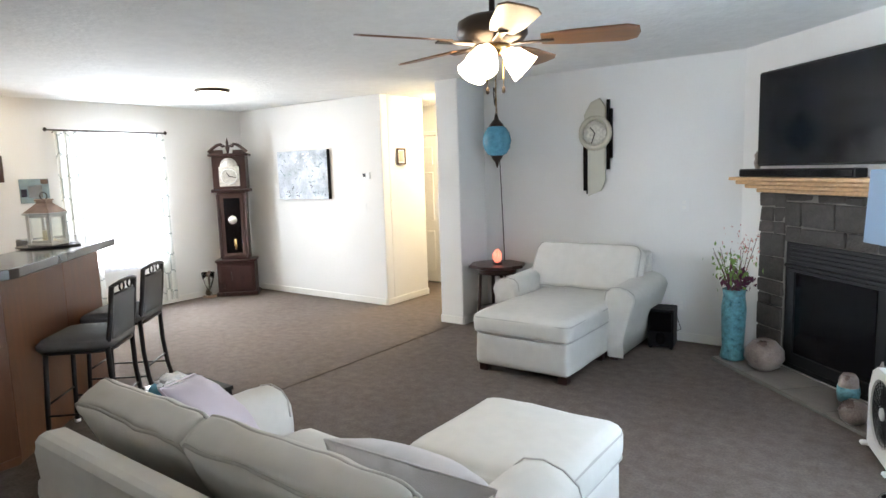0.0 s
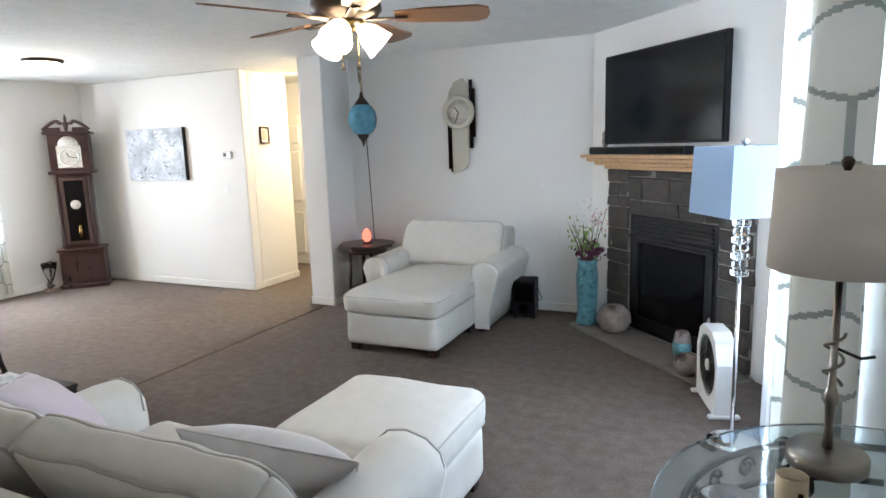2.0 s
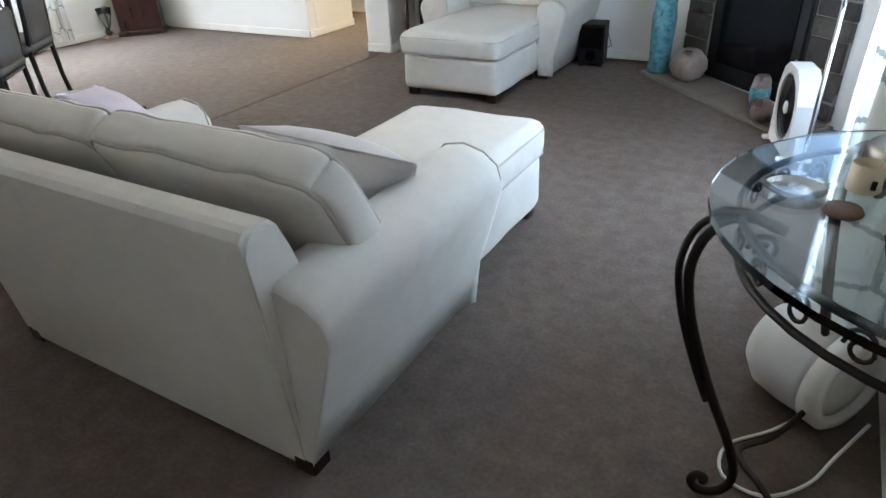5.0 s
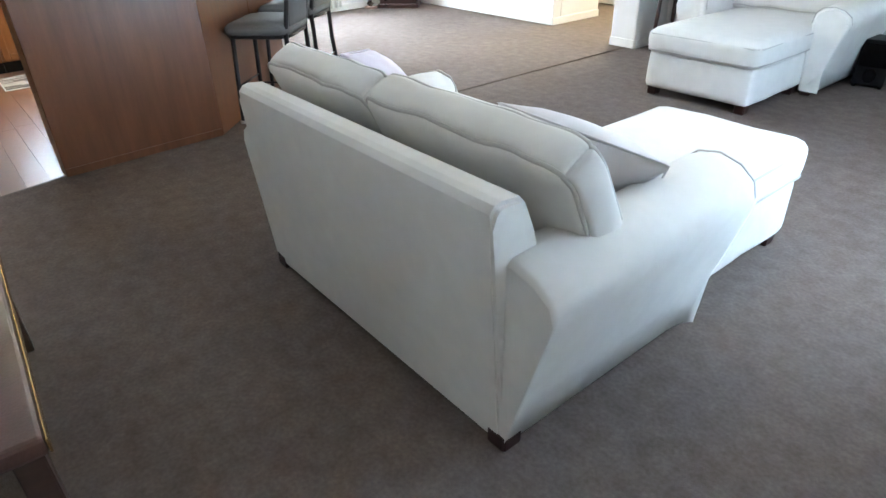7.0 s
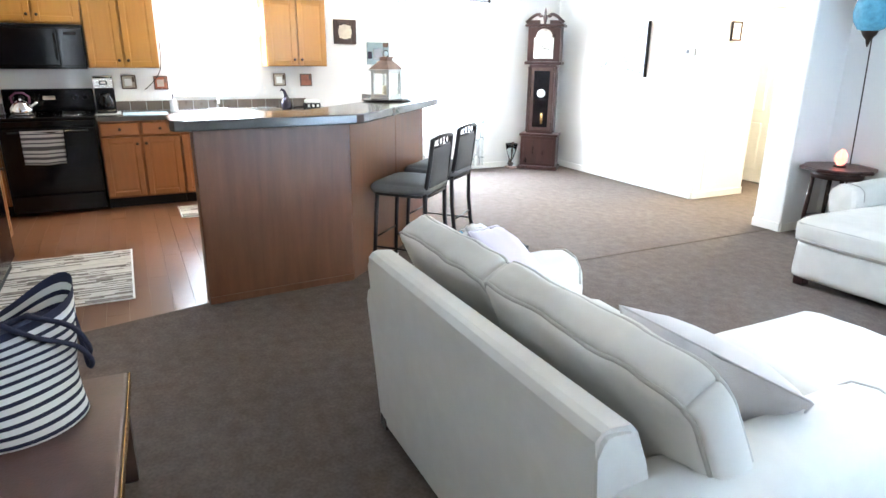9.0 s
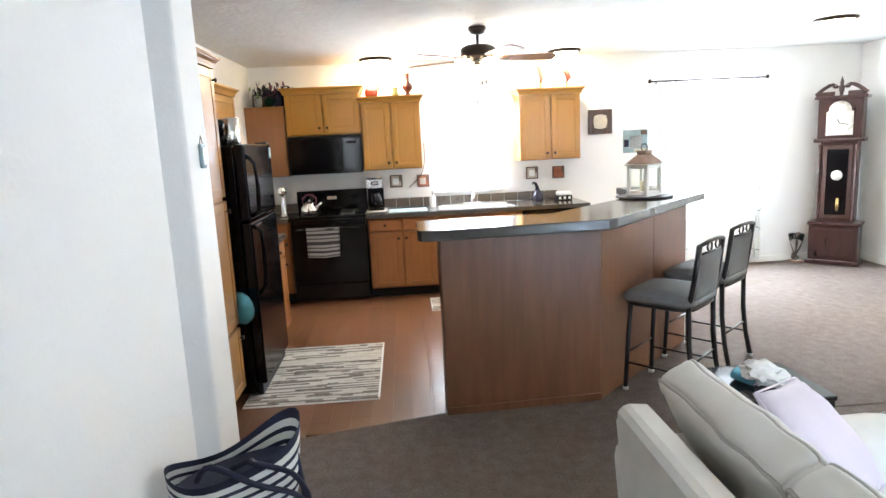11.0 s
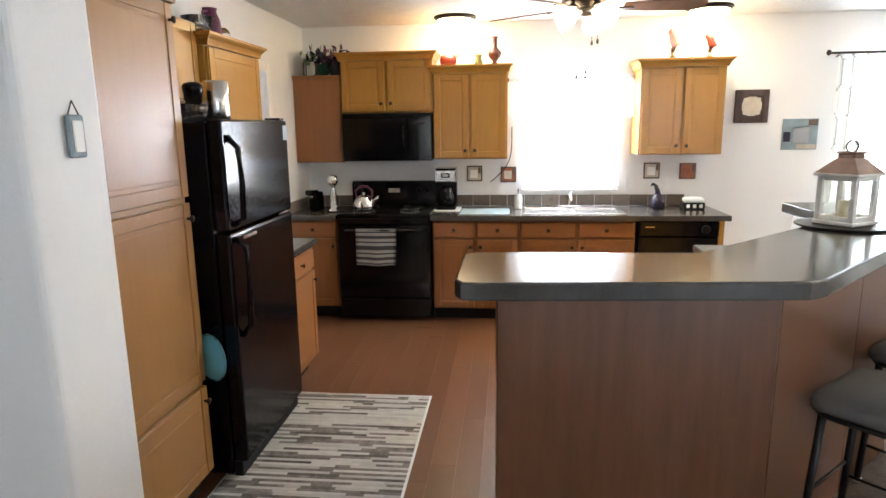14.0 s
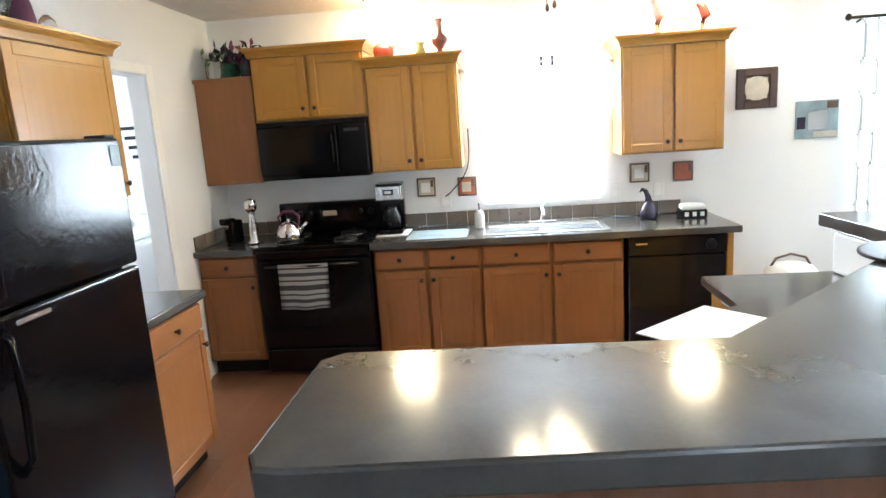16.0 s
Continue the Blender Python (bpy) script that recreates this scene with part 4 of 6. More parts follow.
for k in range(9):
    part("grille_ring", moved(tube([(x * (0.16 + 0.085 * k), y * (0.16 + 0.085 * k) + 0.01, 0.047) for x, y in ring], 0.0022, 5, closed=True), up), SEATMETAL, bf)
for k in range(24):
    a = radians(15 * k)
    part("grille_bar", moved(tube([(0.03 * math.cos(a), 0.03 * math.sin(a) + 0.01, 0.045), (0.18 * math.cos(a + 0.4), 0.18 * math.sin(a + 0.4) + 0.01, 0.045)], 0.0018, 5), up), SEATMETAL, bf)
part("hub", moved(lathe([(0.036, 0.03), (0.036, 0.052), (0.02, 0.058), (0.003, 0.059)], 24, (0, 0.01, 0)), up), PLASTIC, bf)
for q in (-1, 1):
    part("foot", box(q * 0.2 - 0.02, -0.09, 0.0, q * 0.2 + 0.02, 0.09, 0.025, 0.008), PLASTIC, bf)
hu = thing("air_purifier", "white round drum heater on the carpet under the glass table", "heater", pose(0.30, 1.84, 0, 0, 0, 25))
part("body", moved(lathe([(0.05, -0.13), (0.11, -0.12), (0.145, -0.07), (0.15, 0.0), (0.146, 0.06), (0.138, 0.075)], 36), pose(0, 0, 0.152, 90, 0, 30)), PLASTIC, hu)
part("front_ring", moved(lathe([(0.138, 0.078), (0.152, 0.082), (0.152, 0.125), (0.14, 0.135), (0.118, 0.135), (0.112, 0.10)], 36), pose(0, 0, 0.152, 90, 0, 30)), PLASTIC, hu)
part("grille", moved(lathe([(0.11, 0.098), (0.11, 0.118), (0.06, 0.124), (0.003, 0.125)], 36), pose(0, 0, 0.152, 90, 0, 30)), LANTW, hu)
part("power_cord", tube(eased([(0.0, -0.08, 0.02), (-0.12, -0.14, 0.006), (-0.26, -0.20, 0.006), (-0.30, -0.30, 0.006), (-0.22, -0.36, 0.006), (-0.10, -0.32, 0.006), (0.0, -0.24, 0.02), (0.08, -0.2, 0.10)]), 0.005, 6), PLASTIC, hu)


# ---- kitchen ----
def knob(parent, m):
    part("knob", moved(lathe([(0.006, 0), (0.006, 0.012), (0.013, 0.016), (0.014, 0.022), (0.004, 0.027)], 12), m), BRONZE, parent, "dark bronze knob")


def leaf(parent, name, w, h, m, knob_at=None, wood=(OAK, OAK_H)):
    """A cabinet front in its own plane: x across, z up, facing -y, its lower corner at m."""
    d = part(name, moved(box(0.0, 0.004, 0.0, w, 0.016, h, 0.002), m), wood[0], parent)
    s = 0.052
    if h > 0.2:
        for a, b, lo, hi, q in ((0, s, 0, h, wood[0]), (w - s, w, 0, h, wood[0]), (s, w - s, 0, s, wood[1]), (s, w - s, h - s, h, wood[1])):
            part("frame_rail", moved(box(a + 0.0003, -0.006, lo, b - 0.0003, 0.003, hi, 0.003), m), q, d)
        part("bead", moved(box(s - 0.004, -0.0022, s - 0.004, w - s + 0.004, 0.0038, h - s + 0.004, 0.003), m), wood[0], d)
        part("field", moved(box(s + 0.016, -0.0030, s + 0.016, w - s - 0.016, 0.0030, h - s - 0.016, 0.0028, 2), m), wood[0], d)
    else:
        part("drawer_face", moved(box(0.003, -0.006, 0.003, w - 0.003, 0.003, h - 0.003, 0.006), m), wood[1], d)
    if knob_at:
        knob(d, m @ pose(knob_at[0], -0.006, knob_at[1], 90))


def cabinet(name, label, m, w, depth, z0, z1, rows, crown=False, toe=False, group="oak cabinets", well=False):
    """A cabinet that faces -y of m; rows: (kind, z0, z1, columns, knob side: 'in' pairs, 'l', 'r')."""
    c = thing(name, label, "cabinet", m, group)
    # base and plain corner cabinets take the shaded oak, the pantry its browner copy
    wood = (OAK_SHADED, OAK_SHADED_H) if (toe and z1 < 1.0) or not rows else ((OAK_DIM, OAK_DIM) if toe else (OAK, OAK_H))
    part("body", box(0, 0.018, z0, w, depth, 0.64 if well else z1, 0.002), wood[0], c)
    if well:
        part("front_rail", box(0, 0.018, 0.641, w, 0.04, z1, 0.001), wood[1], c)
    if not rows:
        part("top_trim", box(-0.006, 0.008, z1 - 0.03, w, 0.0178, z1, 0.003), wood[1], c)
    if toe:
        part("toe_kick", box(0.0, 0.075, 0.0, w, depth, z0 - 0.001, 0), BLACKM, c, "black toe kick")
    for kind, lo, hi, cols, side in rows:
        cw = w / cols
        for k in range(cols):
            lw = cw - 0.022
            if kind == "drawer":
                at = (lw / 2, (hi - lo) / 2)
            else:
                right = side == "r" or (side == "in" and k == 0)
                at = (lw - 0.028 if right else 0.028, 0.06 if z0 > 0.5 else hi - lo - 0.06)
            leaf(c, kind, lw, hi - lo, pose(cw * k + 0.011, 0.0, lo), at, wood)
    if crown:
        bm = bmesh.new()
        loops = [[bm.verts.new((x, y, z1 + z)) for x, y in ((-o, -o), (w + o, -o), (w + o, depth - 0.001), (-o, depth - 0.001))]
                 for z, o in ((-0.034, 0.002), (-0.034, 0.010), (-0.022, 0.012), (-0.004, 0.019), (0.010, 0.033), (0.016, 0.036), (0.016, 0.043), (0.0295, 0.043))]
        for a, b in zip(loops, loops[1:]):
            for i in range(4):
                bm.faces.new((a[i], a[(i + 1) % 4], b[(i + 1) % 4], b[i]))
        bm.faces.new(loops[0][::-1])
        bm.faces.new(loops[-1])
        part("crown", bm, wood[1], c, "coved crown moulding")
    return c


def west(y0, front):
    """Pose of a cabinet on the west wall, facing +x, that starts at y0."""
    return pose(front, y0, 0, 0, 0, 90)


def south(x0, front):
    """Pose of a cabinet on the south wall, facing +y, that starts at the higher x0."""
    return pose(x0, front, 0, 0, 0, 180)


base_rows = [("drawer", 0.69, 0.815, 2, ""), ("door", 0.115, 0.675, 2, "in")]
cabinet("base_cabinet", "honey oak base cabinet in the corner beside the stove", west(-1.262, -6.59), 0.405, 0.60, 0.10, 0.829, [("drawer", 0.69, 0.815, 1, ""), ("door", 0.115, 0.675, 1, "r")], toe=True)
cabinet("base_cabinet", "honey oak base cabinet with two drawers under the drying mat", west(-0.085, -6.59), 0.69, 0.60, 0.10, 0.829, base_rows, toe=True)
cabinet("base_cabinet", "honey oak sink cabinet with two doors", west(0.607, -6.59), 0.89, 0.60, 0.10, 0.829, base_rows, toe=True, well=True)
cabinet("wall_cabinet", "plain-sided honey oak wall cabinet, coloured as in shade, in the corner beside the microwave", west(-1.262, -6.865), 0.395, 0.334, 1.275, 1.985, [])
cabinet("wall_cabinet", "short honey oak wall cabinet over the microwave", west(-0.858, -6.865), 0.757, 0.334, 1.675, 2.125, [("door", 1.69, 2.085, 2, "in")], crown=True)
cabinet("wall_cabinet", "honey oak two-door wall cabinet beside the window", west(-0.098, -6.865), 0.605, 0.334, 1.295, 2.01, [("door", 1.305, 1.97, 2, "in")], crown=True)
cabinet("wall_cabinet", "honey oak two-door wall cabinet over the dishwasher", west(1.545, -6.865), 0.64, 0.334, 1.315, 2.02, [("door", 1.325, 1.98, 2, "in")], crown=True)
cabinet("pantry_cabinet", "tall honey oak pantry beside the fridge", south(-3.405, -0.75), 0.685, 0.51, 0.11, 2.06, [("door", 0.125, 0.505, 1, "r"), ("door", 0.53, 1.275, 1, "r"), ("door", 1.30, 2.02, 1, "r")], crown=True, toe=True)
cabinet("wall_cabinet", "honey oak wall cabinet over the short counter", south(-4.925, -1.03), 0.675, 0.233, 1.33, 2.02, [("door", 1.34, 1.98, 1, "r")], crown=True)
cabinet("wall_cabinet", "honey oak cabinet recessed over the fridge", south(-4.095, -1.08), 0.825, 0.183, 1.70, 2.10, [("door", 1.71, 2.09, 2, "in")])
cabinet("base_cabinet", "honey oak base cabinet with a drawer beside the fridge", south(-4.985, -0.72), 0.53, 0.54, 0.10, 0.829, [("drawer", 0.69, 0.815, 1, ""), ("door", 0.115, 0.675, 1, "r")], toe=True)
structure("trim_cabinet_end", box(-7.19, 2.113, 0.0, -6.58, 2.15, 0.829, 0.002), OAK, "oak end panel beside the dishwasher")


def worktop(label, poly):
    single("worktop", prism(poly, 0.83, 0.87, 0.006, 2), TOP, label, "worktop")


bm = bmesh.new()
xs, ys = (-7.198, -7.015, -6.675, -6.552), (-0.093, 0.652, 1.408, 2.188)
net = {(i, j, k): bm.verts.new((xs[i], ys[j], z)) for i in range(4) for j in range(4) for k, z in enumerate((0.83, 0.87))}
cells = [(i, j) for i in range(3) for j in range(3) if (i, j) != (1, 1)]
for i, j in cells:
    for k in (0, 1):
        bm.faces.new([net[i + p, j + q, k] for p, q in ((0, 0), (1, 0), (1, 1), (0, 1))])
    for (p, q), (u, v), other in (((0, 0), (1, 0), (i, j - 1)), ((1, 0), (1, 1), (i + 1, j)), ((1, 1), (0, 1), (i, j + 1)), ((0, 1), (0, 0), (i - 1, j))):
        if other not in cells:
            bm.faces.new((net[i + p, j + q, 0], net[i + u, j + v, 0], net[i + u, j + v, 1], net[i + p, j + q, 1]))
single("worktop", bm, TOP, "dark grey laminate worktop cut out for the sink", "worktop")
worktop("dark grey laminate worktop in the stove corner", [(-7.198, -1.263), (-6.552, -1.263), (-6.552, -0.862), (-7.198, -0.862)])
worktop("dark grey laminate worktop beside the fridge", [(-5.545, -1.263), (-4.982, -1.263), (-4.982, -0.70), (-5.545, -0.70)])
splash = tagged(new("backsplash"), "low brown tiled backsplash", kind="structure")
y = -0.09
while y < 2.0:
    part("tile", box(-7.199, y, 0.872, -7.186, y + 0.146, 0.965, 0.002), SPLASH, splash)
    y += 0.15
for k in range(3):
    part("tile", box(-7.199, -1.26 + 0.132 * k, 0.872, -7.186, -1.26 + 0.132 * k + 0.128, 0.965, 0.002), SPLASH, splash)
for k in range(4):
    part("tile", box(-7.18 + 0.15 * k, -1.264, 0.872, -7.18 + 0.15 * k + 0.146, -1.252, 0.965, 0.002), SPLASH, splash)
part("metal_strip", box(-7.185, -0.09, 0.871, -7.181, 2.0, 0.876, 0), STEEL, splash)

# stove
st = thing("stove", "black electric range with a towel on its door", "stove", pose(-6.555, -0.475, 0, 0, 0, 90))
part("body", box(-0.374, 0.02, 0.03, 0.374, 0.62, 0.855, 0.004), BLACK, st)
part("cooktop", box(-0.378, 0.0, 0.856, 0.378, 0.60, 0.882, 0.006, 2), BLACK, st)
part("oven_door", box(-0.368, -0.012, 0.20, 0.368, 0.019, 0.79, 0.008, 2), BLACK, st)
part("oven_window", box(-0.25, -0.016, 0.34, 0.25, -0.0125, 0.62, 0.002), SCREEN, st)
part("drawer", box(-0.368, -0.008, 0.035, 0.368, 0.019, 0.19, 0.006), BLACK, st)
part("control_fascia", box(-0.368, -0.008, 0.80, 0.368, 0.019, 0.852, 0.005), BLACK, st)
part("door_handle", tube([(-0.31, -0.012, 0.755), (-0.30, -0.05, 0.76), (0.0, -0.055, 0.76), (0.30, -0.05, 0.76), (0.31, -0.012, 0.755)], 0.012), BLACK, st)
part("backguard", box(-0.374, 0.53, 0.883, 0.374, 0.61, 1.10, 0.012, 2), BLACK, st)
for x in (-0.30, -0.22, 0.22, 0.30):
    part("control_knob", moved(lathe([(0.022, 0), (0.022, 0.012), (0.016, 0.022), (0.003, 0.023)], 16), pose(x, 0.53, 1.02, 90)), BLACKM, st)
part("display", box(-0.05, 0.526, 1.0, 0.05, 0.5295, 1.035, 0.001), BEIGE, st)
for x, yy, r in ((-0.19, 0.16, 0.09), (0.19, 0.16, 0.075), (-0.19, 0.41, 0.075), (0.19, 0.41, 0.09)):
    part("drip_pan", lathe([(r + 0.012, 0.883), (r + 0.014, 0.886), (r, 0.884), (0.004, 0.8835)], 28, (x, yy, 0)), CHROME, st)
    for q in range(3):
        part("coil", tube([(x + r * (0.35 + 0.3 * q) * math.cos(a), yy + r * (0.35 + 0.3 * q) * math.sin(a), 0.892) for a in [radians(20 * w) for w in range(18)]], 0.005, 6, closed=True), BLACKM, st)
tw = thing("towel", "white dish towel with dark stripes hanging from the oven handle", "towel", pose(-6.498, -0.52, 0, 0, 0, 90))
bm = bmesh.new()
rows = []
for j in range(27):
    v = j / 26
    rows.append([bm.verts.new((-0.165 + 0.33 * i / 12 * (1 - 0.03 * v) + 0.004 * math.sin(i), -0.008 - 0.010 * math.sin(i * 1.1 + 1) * v, 0.775 - 0.29 * v - 0.012 * math.sin(math.pi * i / 12) * v)) for i in range(13)])
for j in range(26):
    for i in range(12):
        f = bm.faces.new((rows[j][i], rows[j][i + 1], rows[j + 1][i + 1], rows[j + 1][i]))
        f.smooth = True
        f.material_index = 1 if j in (2, 5, 6, 9, 12, 13, 14, 17, 20, 21, 24) else 0
bmesh.ops.solidify(bm, geom=bm.faces[:], thickness=0.004)
part("cloth", bm, [TOWEL, TOWELD], tw)

# microwave
mw = thing("microwave", "black over-the-range microwave under the wall cabinet", "microwave", pose(-6.845, -0.48, 0, 0, 0, 90))
part("body", box(-0.372, 0.015, 1.285, 0.372, 0.355, 1.672, 0.004), BLACK, mw)
part("door", box(-0.370, -0.012, 1.315, 0.17, 0.014, 1.64, 0.008, 2), BLACK, mw)
part("window", box(-0.31, -0.0145, 1.38, 0.08, -0.0122, 1.56, 0.001), SCREEN, mw)
part("control_panel", box(0.178, -0.008, 1.315, 0.370, 0.014, 1.64, 0.005), BLACK, mw)
part("handle", tube([(0.145, -0.012, 1.37), (0.145, -0.04, 1.40), (0.145, -0.045, 1.48), (0.145, -0.04, 1.56), (0.145, -0.012, 1.59)], 0.009), BLACK, mw)
part("vent_grille", box(-0.37, -0.006, 1.645, 0.37, 0.014, 1.67, 0.003), BLACKM, mw)
part("display", box(0.22, -0.0105, 1.585, 0.32, -0.0085, 1.605, 0), SEATMETAL, mw)

# fridge
fr = thing("refrigerator", "black top-freezer refrigerator with bar handles", "refrigerator", pose(-4.185, -0.64, 0, 0, 0, 180))
part("body", box(0.0, 0.07, 0.03, 0.765, 0.60, 1.59, 0.004), FRIDGE, fr)
part("freezer_door", box(0.002, 0.0, 1.135, 0.763, 0.066, 1.60, 0.014, 3), FRIDGE, fr)
part("fridge_door", box(0.002, 0.0, 0.09, 0.763, 0.066, 1.125, 0.014, 3), FRIDGE, fr)
part("kick_plate", box(0.01, 0.03, 0.015, 0.755, 0.069, 0.085, 0.003), BLACKM, fr)
part("handle", tube([(0.05, 0.0, 1.16), (0.05, -0.045, 1.19), (0.05, -0.05, 1.34), (0.05, -0.042, 1.48), (0.05, 0.0, 1.53)], 0.013), BLACK, fr)
part("handle", tube([(0.05, 0.0, 1.10), (0.05, -0.045, 1.07), (0.05, -0.05, 0.9), (0.05, -0.042, 0.72), (0.05, 0.0, 0.67)], 0.013), BLACK, fr)
part("badge", box(0.13, -0.0022, 1.085, 0.27, -0.0002, 1.10, 0), STEEL, fr, "silver nameplate without lettering")
part("hinge_cap", box(0.69, 0.01, 1.6005, 0.75, 0.09, 1.612, 0.003), BLACKM, fr)
part("magnet", box(0.69, -0.004, 1.50, 0.745, -0.0005, 1.575, 0.001), BLUEGREY, fr)
# things on the fridge
single("canister", moved(lathe([(0.055, 0), (0.058, 0.004), (0.058, 0.17), (0.05, 0.178), (0.004, 0.18)], 24), pose(-4.455, -0.78, 1.5905)), STEEL, "tall brushed steel canister on the fridge", "canister")
# made-up blender shape in place of a black rooster-like figurine
bl = thing("blender", "black blender shape standing in for a dark figurine on the fridge top", "blender", pose(-4.33, -0.82, 1.5905) @ Matrix.Diagonal((0.7, 0.7, 0.62, 1)))
part("base", lathe([(0.075, 0), (0.07, 0.06), (0.05, 0.10), (0.04, 0.11)], 20), BLACK, bl)
part("jug", lathe([(0.045, 0.111), (0.06, 0.22), (0.062, 0.24), (0.05, 0.26), (0.02, 0.27)], 20), BLACK, bl)
part("handle", tube([(0.06, 0, 0.22), (0.1, 0, 0.21), (0.1, 0, 0.15), (0.052, 0, 0.13)], 0.009), BLACK, bl)
single("crystal_bowl", moved(lathe([(0.03, 0), (0.05, 0.01), (0.085, 0.07), (0.08, 0.07), (0.045, 0.015), (0.004, 0.01)], 20), pose(-4.23, -0.80, 1.5905)), GLASS, "cut glass bowl on the fridge top", "bowl")
hd = thing("colander", "aqua plastic colander hung on the pantry edge", "colander", pose(-4.09, -0.755, 0.61, 90, 0, 60) @ Matrix.Diagonal((0.72, 0.72, 0.72, 1)))
part("bowl", lathe([(0.03, 0.0), (0.10, -0.012), (0.135, -0.05), (0.14, -0.055), (0.128, -0.05), (0.095, -0.02), (0.004, -0.01)][::-1], 28), AQUAB, hd)
part("rim", tube([(0.138 * math.cos(radians(15 * q)), 0.138 * math.sin(radians(15 * q)), -0.052) for q in range(24)], 0.006, 6, closed=True), TEAL, hd)

# dishwasher
dw = thing("dishwasher", "black built-in dishwasher under the worktop", "dishwasher", pose(-6.585, 1.525, 0, 0, 0, 90))
part("door", box(0.0, 0.0, 0.12, 0.585, 0.03, 0.70, 0.006), BLACK, dw)
part("tub", box(0.002, 0.031, 0.10, 0.583, 0.58, 0.828, 0), BLACKM, dw)
part("control_panel", box(0.0, -0.008, 0.705, 0.585, 0.03, 0.825, 0.006), BLACK, dw)
part("dial", moved(lathe([(0.032, 0), (0.03, 0.018), (0.02, 0.022), (0.003, 0.022)], 20), pose(0.49, -0.008, 0.765, 90)), BLACKM, dw)
part("badge", box(0.04, -0.010, 0.775, 0.11, -0.0082, 0.785, 0), STEEL, dw)
part("toe_kick", box(0.0, 0.07, 0.0, 0.585, 0.09, 0.099, 0), BLACKM, dw)

# sink
sk = thing("sink", "stainless double-bowl sink set in the worktop", "sink", pose(-6.86, 1.03, 0.870))
for a, b, c, d in ((-0.22, -0.40, 0.22, -0.37), (-0.22, 0.37, 0.22, 0.40), (-0.22, -0.37, -0.15, 0.37), (0.18, -0.37, 0.22, 0.37), (-0.15, -0.025, 0.18, 0.025)):
    part("rim", box(a, b, 0.0, c, d, 0.006, 0.002), STEEL, sk)
for y0, y1 in ((-0.37, -0.025), (0.025, 0.37)):
    bm = bmesh.new()
    loops = [[bm.verts.new((cx, cy, z)) for cx, cy in ((-0.15 + e, y0 + e), (0.18 - e, y0 + e), (0.18 - e, y1 - e), (-0.15 + e, y1 - e))] for z, e in ((0.003, 0.0), (-0.01, 0.006), (-0.14, 0.014), (-0.155, 0.03))]
    for a, b in zip(loops, loops[1:]):
        for i in range(4):
            bm.faces.new((a[i], a[(i + 1) % 4], b[(i + 1) % 4], b[i]))
    bm.faces.new(loops[-1])
    part("basin", bm, STEEL, sk)
    part("drain", lathe([(0.045, 0.002), (0.045, 0.0045), (0.03, 0.0035), (0.004, 0.003)], 20, (0.0, (y0 + y1) / 2, -0.157)), BLACKM, sk)
fc = part("faucet", tube([(-0.185, 0.0, 0.006), (-0.185, 0, 0.07), (-0.17, 0, 0.10), (-0.12, 0, 0.115), (-0.05, 0, 0.10), (-0.03, 0, 0.08)], 0.012), CHROME, sk, "chrome faucet")
part("faucet_base", box(-0.205, -0.10, 0.006, -0.165, 0.10, 0.022, 0.006), CHROME, sk)
part("lever", tube([(-0.185, 0, 0.075), (-0.19, 0.01, 0.115), (-0.17, 0.03, 0.135)], 0.008), CHROME, sk)
sp = thing("soap_bottle", "milky soap bottle with a black pump by the sink", "soap bottle", pose(-6.98, 0.60, 0.870))
part("bottle", lathe([(0.03, 0), (0.034, 0.005), (0.034, 0.10), (0.02, 0.12), (0.014, 0.125)], 20), LANTW, sp)
part("pump", tube([(0, 0, 0.12), (0, 0, 0.165), (0.03, 0, 0.168)], 0.006), BLACKM, sp)
single("drying_mat", moved(box(-0.17, -0.20, 0, 0.17, 0.20, 0.006, 0.003), pose(-6.78, 0.33, 0.8705)), BLUEGREY, "thin pale grey-blue drying mat on the worktop", "mat")

# coffee maker, kettle, utensils
cm = thing("coffee_maker", "black and steel drip coffee maker with a glass jug", "coffee maker", pose(-6.93, 0.0, 0.870, 0, 0, 90))
part("tray", box(-0.12, -0.12, 0.0, 0.12, 0.12, 0.008, 0.003), PORC, cm)
part("base", box(-0.085, -0.10, 0.009, 0.085, 0.10, 0.04, 0.008), BLACK, cm)
part("tower", box(-0.085, 0.03, 0.041, 0.085, 0.10, 0.26, 0.006), BLACK, cm)
part("head", box(-0.088, -0.09, 0.235, 0.088, 0.10, 0.335, 0.01, 2), STEEL, cm)
part("lid", box(-0.085, -0.085, 0.336, 0.085, 0.098, 0.352, 0.006), BLACK, cm)
part("display", box(-0.035, -0.0935, 0.275, 0.035, -0.0905, 0.312, 0.001), BLACK, cm)
part("display_digits", box(-0.022, -0.0955, 0.285, 0.022, -0.0938, 0.302, 0), PORC, cm)
part("jug", lathe([(0.06, 0.042), (0.066, 0.06), (0.068, 0.11), (0.05, 0.165), (0.045, 0.19), (0.04, 0.192)], 24, (0, -0.03, 0)), BLACK, cm)
part("handle", tube([(0.0, -0.085, 0.17), (0.0, -0.13, 0.16), (0.0, -0.135, 0.10), (0.0, -0.097, 0.08)], 0.009), BLACKM, cm)
kt = thing("kettle", "polished steel kettle with a purple handle on the stove", "kettle", pose(-6.74, -0.665, 0.9))
part("body", lathe([(0.085, 0.0), (0.095, 0.008), (0.088, 0.05), (0.06, 0.095), (0.03, 0.115), (0.012, 0.12), (0.014, 0.135), (0.003, 0.14)], 28), CHROME, kt)
